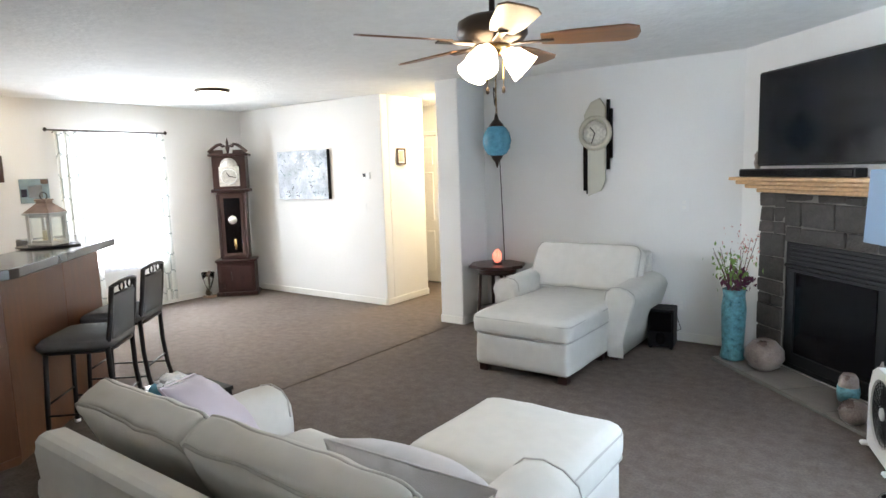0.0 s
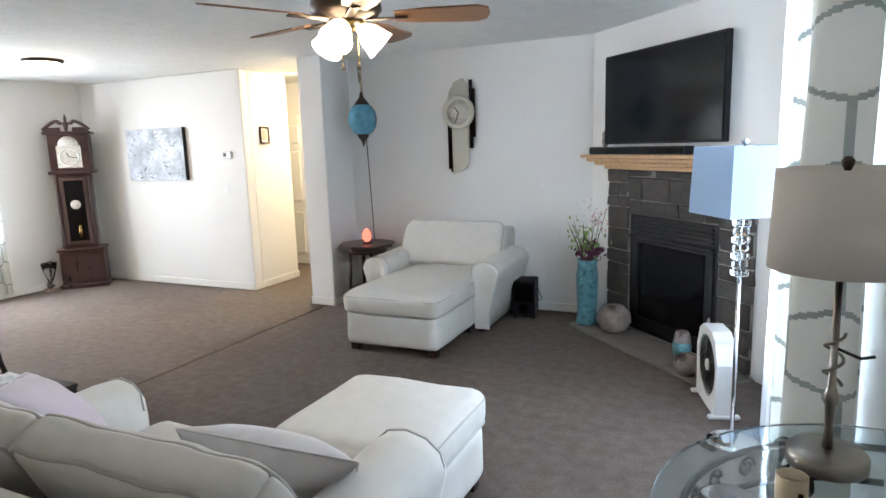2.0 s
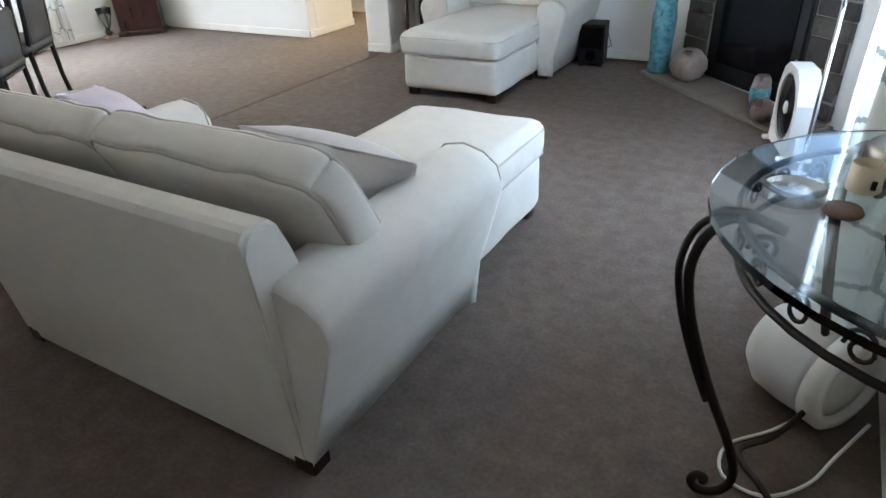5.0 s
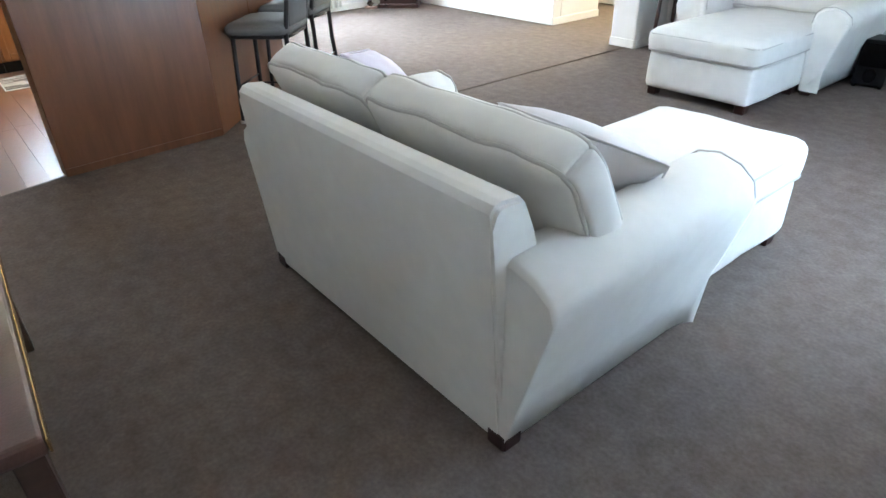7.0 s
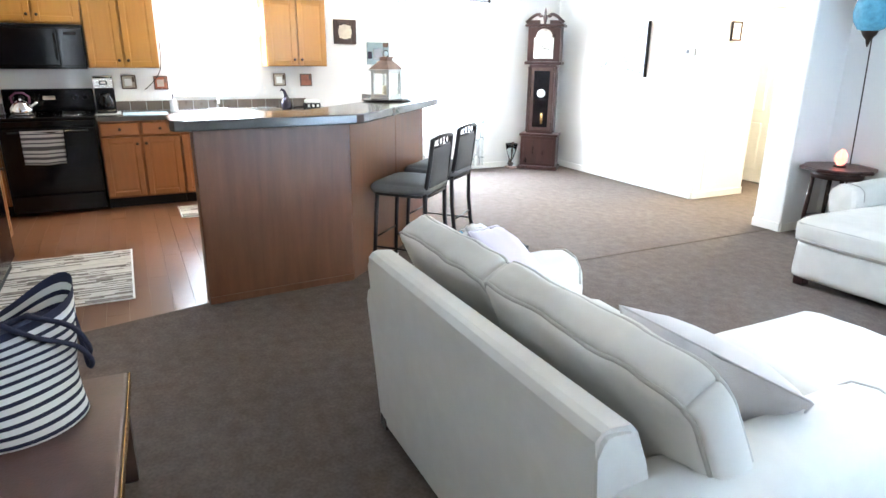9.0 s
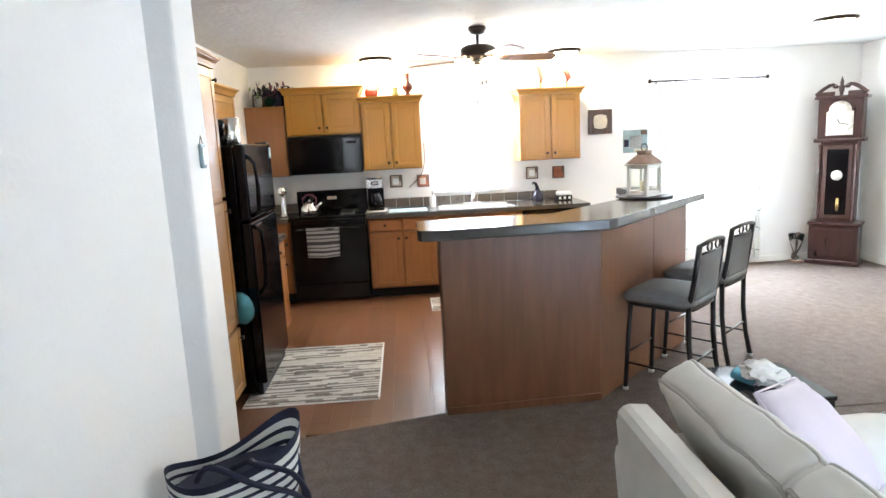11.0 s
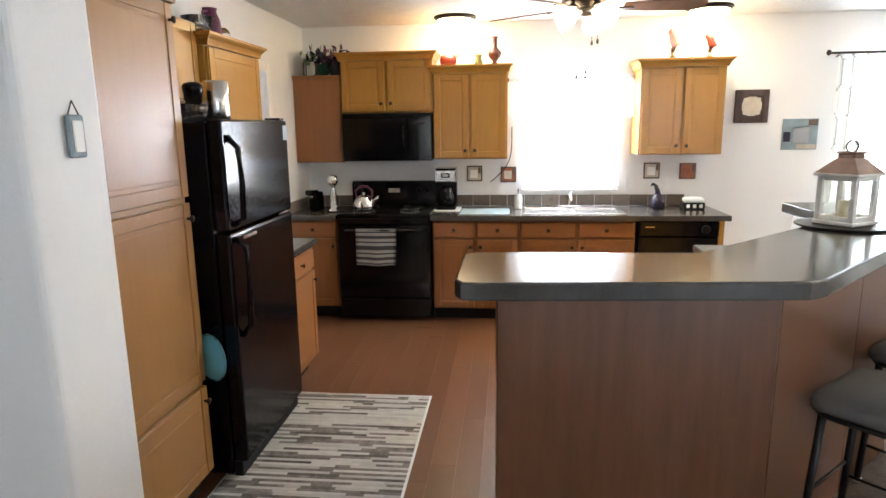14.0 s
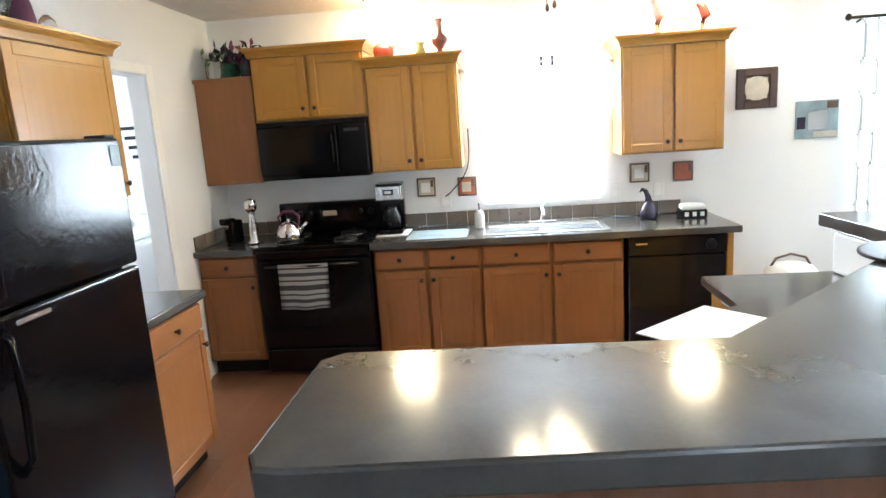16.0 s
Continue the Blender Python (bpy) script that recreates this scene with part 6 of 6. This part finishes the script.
part("hood", box(-0.205, -0.115, 1.386, 0.205, 0.13, 1.80, 0.004), DARKW, gc)
part("dial", box(-0.125, -0.122, 1.42, 0.125, -0.1155, 1.67, 0.002), DIAL, gc)
part("moon_arch", moved(lathe([(0.105, 0), (0.105, 0.006), (0.003, 0.0065)], 32), pose(0, -0.1155, 1.675, 90)), DIAL, gc)
part("chapter_ring", moved(tube([(0.098 * math.cos(radians(15 * q)), 0.098 * math.sin(radians(15 * q)), 0.002) for q in range(24)], 0.008, 6, closed=True), pose(0, -0.1235, 1.545, 90)), PORC, gc)
for a, l in ((30, 0.06), (-100, 0.085)):
    part("hand_pointer", moved(box(-0.004, 0, 0, 0.004, l, 0.002, 0), pose(0, -0.126, 1.545, 90, 0, 0) @ pose(0, 0, 0, 0, 0, a)), BLACKM, gc)
part("cornice", box(-0.245, -0.15, 1.801, 0.245, 0.145, 1.835, 0.012, 2), DARKW, gc)
for q in (-1, 1):
    arc_ = [(q * (0.235 - 0.18 * t), -0.12, 1.85 + 0.085 * math.sin(t * 1.75) + 0.02 * t) for t in [k / 10 for k in range(11)]] + [(q * (0.055 + 0.022 * math.sin(a)), -0.12, 1.965 - 0.022 + 0.022 * math.cos(a)) for a in (0.9, 1.8, 2.7, 3.6, 4.5)]
    part("swan_neck", tube(arc_, 0.02, 8, taper=[1.0] * 8 + [0.8] * 8), DARKW, gc)
    part("pediment", prism([(q * 0.225, -0.115), (q * 0.06, -0.115), (q * 0.06, -0.095), (q * 0.225, -0.095)][:: (1 if q < 0 else -1)], 1.836, 1.88), DARKW, gc)
part("finial", lathe([(0.014, 1.836), (0.022, 1.88), (0.03, 1.92), (0.014, 1.95), (0.018, 1.97), (0.004, 2.03)], 16, (0, -0.11, 0)), DARKW, gc)

vs = thing("glass_vase", "clear glass hurricane vase on the carpet beside the clock", "vase", pose(-7.05, 4.72, 0))
part("base", box(-0.06, -0.06, 0.0, 0.06, 0.06, 0.03, 0.004), COPPERP, vs)
part("glass", lathe([(0.03, 0.031), (0.05, 0.06), (0.03, 0.12), (0.07, 0.25), (0.085, 0.33), (0.08, 0.33), (0.06, 0.24), (0.02, 0.13), (0.004, 0.08)], 20), GLASS, vs)
part("stand", tube([(-0.05, 0.05, 0.03), (-0.07, 0.06, 0.2), (-0.06, 0.06, 0.34)], 0.018, 8), BROWNT, vs)

pa = thing("painting", "wide winter landscape canvas in grey and white", "painting", pose(-5.95, 5.474, 1.535))
part("canvas", box(-0.455, -0.045, -0.30, 0.455, -0.001, 0.30, 0.004), CANVAS, pa)
part("picture_face", box(-0.453, -0.048, -0.298, 0.453, -0.0455, 0.298, 0.0), PAINTING, pa)
part("edge", box(0.4555, -0.046, -0.30, 0.460, -0.001, 0.30, 0), BLACKM, pa)
rnd = random.Random(8)
bm = {0: bmesh.new(), 1: bmesh.new(), 2: bmesh.new()}
for k in range(70):
    x, z = rnd.uniform(-0.42, 0.42), rnd.uniform(-0.28, 0.27)
    low_ = z < -0.08 - 0.1 * x
    q = 2 if z > 0.10 and abs(x) < 0.2 else (0 if low_ and rnd.random() < 0.6 else 1)
    w, h = rnd.uniform(0.01, 0.045), rnd.uniform(0.004, 0.012)
    m = pose(x, -0.0486 - 0.0004 * rnd.random(), z, 0, rnd.uniform(-60, 60), 0)
    vs_ = [bm[q].verts.new(m @ Vector(p)) for p in ((-w, 0, -h), (w, 0, -h * 0.3), (w * 0.8, 0, h), (-w * 0.7, 0, h * 0.8))]
    bm[q].faces.new(vs_)
for q, material in ((0, EGG), (1, BLUEGREY), (2, PORC)):
    tagged(part("impasto", bm[q], material, pa), kind="stuff")
tm = thing("thermostat", "small white thermostat on the wall", "thermostat", pose(-4.893, 5.474, 1.505))
part("body", box(-0.06, -0.022, -0.04, 0.06, -0.001, 0.04, 0.005), PLASTIC, tm)
part("screen", box(-0.045, -0.0245, -0.015, 0.0, -0.0222, 0.025, 0.001), SEATMETAL, tm)
picture("picture", "small dark shadow-box frame on the hall wall", pose(-4.649, 5.80, 1.715, 0, 0, 90), 0.15, 0.19, ESPRESSO, PORC, BEIGE, 0.018, 0.035)

# ---- armchair corner ----
wk = thing("wall_clock", "ivory wall clock with slanted panel and black bars", "clock", pose(-2.165, 5.629, 1.70))
sl = [(-0.09, -0.44), (0.05, -0.39), (0.09, -0.30), (0.09, 0.36), (0.03, 0.44), (-0.06, 0.41), (-0.13, 0.30)]
part("panel", moved(prism([(x * 0.92, y) for x, y in sl], 0.0, 0.02, 0.004, 1), pose(0, -0.001, 0, 90)), CLOCKW, wk)
part("rim", moved(tube([(0.135 * math.cos(radians(12 * q)), 0.135 * math.sin(radians(12 * q)), 0.03) for q in range(30)], 0.024, 10, closed=True), pose(-0.01, 0, 0.13, 90)), CLOCKW, wk)
part("face", moved(lathe([(0.125, 0.021), (0.125, 0.032), (0.003, 0.033)], 32), pose(-0.01, 0, 0.13, 90)), DIAL, wk)
part("bar", box(0.095, -0.03, -0.20, 0.125, -0.004, 0.42, 0.003), BLACK, wk)
part("bar", box(0.128, -0.026, -0.10, 0.15, -0.004, 0.34, 0.003), BLACK, wk)
part("bar", box(-0.125, -0.03, -0.39, -0.10, -0.004, 0.02, 0.003), BLACK, wk)
part("bar", box(-0.0985, -0.026, -0.42, -0.085, -0.004, 0.0, 0.003), BLACK, wk)
for a, l in ((40, 0.07), (160, 0.10)):
    part("hand_pointer", moved(box(-0.004, 0, 0, 0.004, l, 0.002, 0), pose(-0.01, -0.0345, 0.13, 90) @ pose(0, 0, 0, 0, 0, a)), BLACKM, wk)

gp = thing("swag_lamp", "hanging blue glass globe lamp on a chain", "pendant lamp", pose(-3.045, 5.32, 0))
part("globe", lathe([(0.04, 1.655), (0.09, 1.675), (0.125, 1.73), (0.138, 1.80), (0.125, 1.87), (0.09, 1.925), (0.04, 1.945)], 28), BLUEGLAZE, gp, "sky blue crackled glass globe")
part("cap", lathe([(0.075, 1.935), (0.06, 1.96), (0.025, 2.0), (0.012, 2.05), (0.004, 2.06)], 20), BRONZE, gp)
part("bottom_finial", lathe([(0.004, 1.545), (0.012, 1.57), (0.02, 1.60), (0.045, 1.63), (0.06, 1.662)], 20), BRONZE, gp)
ch = bmesh.new()
zc = 2.06
while zc < 2.38:
    tube([(0.009 * math.cos(a) * (1 if int(zc * 50) % 2 else 0.2), 0.009 * math.cos(a) * (0.2 if int(zc * 50) % 2 else 1), zc + 0.014 * math.sin(a)) for a in [radians(45 * q) for q in range(8)]], 0.0025, 5, bm=ch, closed=True)
    zc += 0.02
part("chain", ch, BRASS, gp)
part("hook", tube([(0, 0, 2.37), (0.01, 0, 2.39), (0, 0, 2.409)], 0.004, 6), BRASS, gp)
part("cord", tube(eased([(0.0, 0.0, 2.38), (-0.05, 0.06, 2.14), (-0.10, 0.12, 2.32), (-0.12, 0.20, 2.2), (-0.12, 0.25, 1.6), (-0.10, 0.26, 0.9), (-0.09, 0.27, 0.35)]), 0.005, 6), BRONZE, gp)

et = thing("end_table", "round dark wood end table beside the armchair", "table", pose(-3.09, 5.35, 0))
part("tabletop", lathe([(0.27, 0.578), (0.285, 0.586), (0.285, 0.602), (0.275, 0.61), (0.004, 0.611)], 8, flat=True), DARKW, et)
part("apron", lathe([(0.19, 0.52), (0.20, 0.577)], 24), DARKW, et)
for k in range(4):
    a = radians(45 + 90 * k)
    part("leg", tube([(0.17 * math.cos(a), 0.17 * math.sin(a), 0.55), (0.18 * math.cos(a), 0.18 * math.sin(a), 0.3), (0.20 * math.cos(a), 0.20 * math.sin(a), 0.0)], 0.017, 8, taper=[1, 1.1, 0.8]), DARKW, et)
part("shelf", lathe([(0.19, 0.16), (0.19, 0.175), (0.004, 0.176)], 24), DARKW, et)
sa = thing("salt_lamp", "glowing pink salt crystal lamp on the end table", "lamp", pose(-3.07, 5.33, 0.612) @ Matrix.Diagonal((0.85, 0.85, 0.85, 1)))
part("base", lathe([(0.055, 0), (0.055, 0.018), (0.05, 0.02)], 20), ESPRESSO, sa)
bm = bmesh.new()
bmesh.ops.create_icosphere(bm, subdivisions=3, radius=1)
for v in bm.verts:
    k = 1 + 0.25 * noise.noise(v.co * 1.7)
    v.co = Vector((v.co.x * 0.055 * k * (1 - 0.4 * max(0, v.co.z)), v.co.y * 0.055 * k * (1 - 0.4 * max(0, v.co.z)), 0.095 + v.co.z * 0.078 * k))
part("crystal", bm, SALT, sa, "glowing pink salt crystal")
gv = thing("glass_cat", "clear glass ornament on the end table shelf", "ornament", pose(-2.98, 5.22, 0.177))
part("body", lathe([(0.04, 0), (0.05, 0.03), (0.03, 0.09), (0.028, 0.12), (0.036, 0.15), (0.01, 0.18)], 18), GLASS, gv)

sw = thing("subwoofer", "black subwoofer on the carpet beside the armchair", "speaker", pose(-1.49, 5.40, 0, 0, 0, 8) @ Matrix.Diagonal((0.82, 0.82, 1, 1)))
part("cabinet", box(-0.125, -0.14, 0.018, 0.125, 0.14, 0.335, 0.008, 2), BLACKM, sw)
part("port", moved(lathe([(0.05, 0), (0.045, 0.006), (0.035, -0.001), (0.003, -0.001)], 24), pose(0, -0.1405, 0.09, 90)), BLACK, sw)
part("grille", box(-0.105, -0.147, 0.15, 0.105, -0.1405, 0.315, 0.004), BLACK, sw)
for x in (-0.1, 0.1):
    for q in (-0.11, 0.11):
        part("foot", lathe([(0.016, 0), (0.018, 0.017)], 12, (x, q, 0)), BLACKM, sw)
part("power_cord", tube([(0.10, 0.14, 0.10), (0.16, 0.17, 0.12), (0.10, 0.19, 0.25), (0.06, 0.19, 0.33)], 0.004, 6), BLACKM, sw)

fv = thing("floor_vase", "tall teal mosaic floor vase with branches on the hearth", "vase", pose(-0.905, 5.23, 0.026))
part("vase", lathe([(0.085, 0), (0.09, 0.02), (0.078, 0.10), (0.085, 0.25), (0.09, 0.40), (0.078, 0.50), (0.085, 0.545), (0.078, 0.545), (0.06, 0.48), (0.004, 0.40)], 28), TEAL, fv)
rnd = random.Random(11)
bm = bmesh.new()
tips = []
for k in range(11):
    a, l = rnd.uniform(0, 6.28), rnd.uniform(0.25, 0.52)
    s = rnd.uniform(0.05, 0.17)
    pts = [(0.02 * math.cos(a), 0.02 * math.sin(a), 0.45), (0.5 * s * math.cos(a), 0.5 * s * math.sin(a), 0.45 + 0.5 * l), (s * math.cos(a + 0.3), s * math.sin(a + 0.3), 0.45 + l)]
    tube(pts, 0.004, 5, bm=bm, taper=[1, 0.8, 0.4])
    tips.append(pts)
part("branches", bm, TWIG, fv)
foliage(fv, "leaves", 110, (-0.03, -0.03, 0.72), (0.065, 0.065, 0.075), 0.022, GREENL, 12)
foliage(fv, "plum_flowers", 120, (0.02, 0.01, 0.61), (0.05, 0.05, 0.045), 0.032, PURPLE, 13)
tagged(foliage(fv, "pink_buds", 60, (0.05, 0.0, 0.85), (0.06, 0.06, 0.08), 0.014, PINK, 14), kind="stuff")
pb = thing("pottery_ball", "round pearly pottery vase on the hearth", "vase", pose(-0.66, 5.06, 0.026))
part("body", lathe([(0.05, 0), (0.10, 0.03), (0.135, 0.09), (0.13, 0.15), (0.08, 0.21), (0.045, 0.225), (0.04, 0.215)], 28), SHELLP, pb)
v2 = thing("small_vase", "small teal and rose glazed vase on the hearth", "vase", pose(-0.115, 4.49, 0.026))
part("body", lathe([(0.035, 0), (0.045, 0.02), (0.06, 0.12), (0.05, 0.20), (0.035, 0.225), (0.03, 0.22)], 20), SHELLP, v2)
part("glaze_band", lathe([(0.0555, 0.06), (0.0625, 0.11), (0.0595, 0.15)], 20), TEAL, v2)
v3 = single("stone_ball", moved(lathe([(0.03, 0), (0.065, 0.03), (0.08, 0.075), (0.065, 0.12), (0.03, 0.145)], 20), pose(-0.075, 4.28, 0.02)), SHELLP, "round mottled stone ball on the hearth edge", "ornament")
sh = thing("conch_shell", "tall pale shell ornament on the hearth", "ornament", pose(0.06, 4.44, 0.026))
part("shell", tube([(0, 0, 0.0), (0.02, 0.0, 0.08), (0.0, 0, 0.17), (-0.02, 0, 0.26), (-0.015, 0, 0.34)], 0.055, 10, taper=[0.8, 1.0, 0.75, 0.45, 0.08]), SHELLP, sh)

wb = thing("hamper", "white round-topped hamper with a dark handle", "hamper", pose(-6.72, 2.55, 0))
part("body", lathe([(0.13, 0), (0.14, 0.02), (0.15, 0.54), (0.12, 0.575), (0.004, 0.585)], 28), PLASTIC, wb)
part("handle", tube([(0.0, -0.12, 0.57), (0, -0.09, 0.62), (0, 0.0, 0.645), (0, 0.09, 0.62), (0, 0.12, 0.57)], 0.008, 8), BROWNT, wb)

# ---- end table beside the loveseat ----
en = thing("side_table", "small dark side table with a glass top", "table", pose(-2.65, 1.70, 0) @ Matrix.Diagonal((0.76, 0.76, 1, 1)))
part("tabletop", box(-0.24, -0.24, 0.525, 0.24, 0.24, 0.545, 0.004), SMOKETOP, en, "dark glass top")
for x in (-1, 1):
    for q in (-1, 1):
        part("leg", box(x * 0.215 - 0.018, q * 0.215 - 0.018, 0.0, x * 0.215 + 0.018, q * 0.215 + 0.018, 0.524, 0.003), BLACKM, en)
tb = thing("gift_bag", "crumpled white and blue tissue on the side table", "gift bag", pose(-2.64, 1.69, 0.546, 0, 0, 20) @ Matrix.Diagonal((0.8, 0.8, 0.62, 1)))
bm = bmesh.new()
bmesh.ops.create_icosphere(bm, subdivisions=3, radius=1)
for v in bm.verts:
    k = 1 + 0.55 * noise.noise(v.co * 2.6)
    v.co = Vector((v.co.x * 0.11 * k, v.co.y * 0.10 * k, max(0.0, 0.05 + v.co.z * 0.075 * k)))
part("tissue", bm, CANVAS, tb)
part("blue_fold", moved(cushion(0.12, 0.10, 0.06, 0.014, 0.006, 5), pose(-0.06, -0.05, 0.034, 0, 12, 20)), BLUEGLAZE, tb)

# ---- bench with the striped bag, and the wall end ----
bn = thing("bench", "dark brown leather-topped wooden bench", "bench", pose(-1.70, -0.155, 0, 0, 0, -2.4) @ Matrix.Diagonal((0.82, 0.85, 1, 1)))
part("top", box(-0.63, -0.23, 0.345, 0.63, 0.23, 0.398, 0.012, 2), LEATHER, bn)
part("edge_strip", box(-0.632, 0.231, 0.352, 0.632, 0.237, 0.392, 0.002), BRASS, bn, "worn brass edge strip")
for x in (-1, 1):
    for q in (-1, 1):
        part("leg", box(x * 0.58 - 0.035, q * 0.18 - 0.035, 0, x * 0.58 + 0.035, q * 0.18 + 0.035, 0.344, 0.005), ESPRESSO, bn)
part("apron", box(-0.545, 0.16, 0.24, 0.545, 0.19, 0.343, 0.003), ESPRESSO, bn)
part("apron", box(-0.545, -0.19, 0.24, 0.545, -0.16, 0.343, 0.003), ESPRESSO, bn)
bg = thing("tote_bag", "navy and white striped canvas tote bag on the bench", "bag", pose(-1.98, -0.20, 0.399, 0, 0, -55))
bm = bmesh.new()
rows = []
N = 60
for j in range(N + 1):
    v = j / N
    rw, rd = 0.160 + 0.03 * v - 0.01 * math.sin(math.pi * v), 0.12 - 0.03 * v
    rows.append([bm.verts.new((rw * math.cos(a) * (1 + 0.03 * math.sin(3 * a + 4 * v)), rd * math.sin(a) + 0.012 * math.sin(7 * v + a), 0.355 * v + 0.025 * v * v * math.cos(2 * a) - 0.025 * v * v * math.cos(a) - 0.012 * v * math.sin(a * 3))) for a in [2 * math.pi * i / 36 for i in range(36)]])
for j in range(N):
    for i in range(36):
        f = bm.faces.new((rows[j][i], rows[j][(i + 1) % 36], rows[j + 1][(i + 1) % 36], rows[j + 1][i]))
        f.smooth = True
        f.material_index = 1 if j > 57 or j % 5 in (1, 2) else 0
bm.faces.new(rows[0][::-1])
part("body", bm, [CANVAS, NAVY], bg)
part("lining", moved(prism([(0.165 * math.cos(a), 0.07 * math.sin(a)) for a in [2 * math.pi * i / 24 for i in range(24)]], 0.30, 0.305), Matrix()), NAVY, bg)
for q in (-1, 1):
    part("strap", tube(eased([(0.13 - 0.09 * (q > 0), 0.07, 0.345), (0.10 - 0.1 * (q > 0), 0.10, 0.375 - 0.01 * q), (0.0, 0.118, 0.335 + 0.03 * q), (-0.10, 0.122, 0.27 + 0.03 * q), (-0.15, 0.105, 0.19 + 0.02 * q), (-0.155, 0.08, 0.16 + 0.02 * q), (-0.155, 0.06, 0.23), (-0.145, 0.045, 0.355)]), 0.008, 8), NAVY, bg)

sg = thing("wall_plaque", "hanging white plaque with three small panels", "plaque", pose(-3.099, -0.80, 1.685, 0, 0, 90) @ Matrix.Diagonal((0.86, 1, 0.86, 1)))
part("board", box(-0.05, -0.014, -0.08, 0.05, -0.001, 0.08, 0.003), LANTW, sg)
for z, q in ((0.045, COPPERP), (0.0, COPPERP), (-0.045, SEATMETAL)):
    part("panel", box(-0.035, -0.018, z - 0.016, 0.035, -0.0142, z + 0.016, 0.002), q, sg)
part("hanger", tube([(-0.035, -0.008, 0.08), (0.0, -0.008, 0.13), (0.035, -0.008, 0.08)], 0.003, 6), BRONZE, sg)
sf = thing("wall_shelf", "small dark wood bracket shelf", "shelf", pose(-3.099, -0.93, 1.505, 0, 0, 90))
part("board", box(-0.12, -0.11, -0.012, 0.09, -0.001, 0.0, 0.003), DARKW, sf)
part("bracket", moved(prism([(0, 0), (0.085, 0), (0.05, -0.04), (0.02, -0.095), (0, -0.10)][::-1], -0.01, 0.01), pose(0, -0.001, -0.0125, 90, 0, -90)), DARKW, sf)
an = thing("angel_figurine", "white angel ornament on the bracket shelf", "figurine", pose(-3.04, -0.96, 1.5055))
part("body", lathe([(0.03, 0), (0.033, 0.01), (0.012, 0.06), (0.014, 0.075), (0.018, 0.09), (0.004, 0.105)], 16), PORC, an)
th = thing("wall_thermometer", "small pale blue wall ornament on the wall end", "ornament", pose(-3.27, -0.609, 1.55, 0, 0, 180))
part("body", box(-0.03, -0.016, -0.06, 0.03, -0.001, 0.05, 0.005), BLUEGREY, th)
part("inset", box(-0.018, -0.019, -0.045, 0.018, -0.0162, 0.035, 0.003), PORC, th)
part("hanger", tube([(-0.02, -0.008, 0.05), (0, -0.008, 0.085), (0.02, -0.008, 0.05)], 0.002, 5), IRON, th)

# ---- pieces of walls and floors ----
rnd = random.Random(21)
unit = {}


def stone_mesh(w, h, k):
    key = (round(w, 2), round(h, 2), k)
    if key not in unit:
        bm = box(-w / 2, -0.016, -h / 2, w / 2, 0.02, h / 2, 0.009, 2)
        for v in bm.verts:
            v.co += 0.011 * noise.noise_vector(v.co * 11 + Vector((k * 3.1, w * 20, h * 31)))
        unit[key] = mesh_of("stone", bm, STONE)
    return unit[key]


def stones(u0, u1, z0, z1):
    z = z0
    while z < z1 - 0.02:
        h = min(rnd.choice((0.085, 0.11, 0.14, 0.175)), z1 - z)
        if z1 - z - h < 0.05:
            h = z1 - z
        u = u0
        while u < u1 - 0.01:
            w = rnd.choice((0.16, 0.24, 0.30, 0.40))
            w = min(w, u1 - u)
            if u1 - u - w < 0.07:
                w = u1 - u
            ob = new("stone", stone_mesh(w - 0.007, h - 0.007, rnd.randint(0, 2)))
            ob.matrix_basis = FP @ pose(u + w / 2, 3.295 + rnd.uniform(-0.006, 0.006), z + h / 2)
            ob.parent = fire
            u += w
        z += h


stones(-4.385, -4.102, 0.03, 1.30)
stones(-3.168, -2.885, 0.03, 1.30)
stones(-4.10, -3.17, 0.956, 1.30)
kf = tagged(new("floor_kitchen"), "reddish brown laminate plank floor", kind="structure")
planks = {}
row = 0
yy = -3.2
while yy < 2.5:
    xx = -7.2 - rnd.uniform(0, 1.0)
    while xx < -3.5:
        a, b = max(xx, -7.2), min(xx + 1.2, -3.58 if yy < -0.36 else (-3.6 if yy < 0.5 else (-3.9 if yy < 1.4 else -4.75)))
        if b - a > 0.05:
            key = round(b - a, 2)
            if key not in planks:
                planks[key] = mesh_of("plank", bm_box(bmesh.new(), 0, 0.0002, -0.012, key - 0.0004, 0.1198, -0.0015, 0.0006), PLANK)
            ob = new("plank", planks[key])
            ob.location, ob.parent = (a, yy, 0), kf
        xx += 1.2
    yy += 0.12
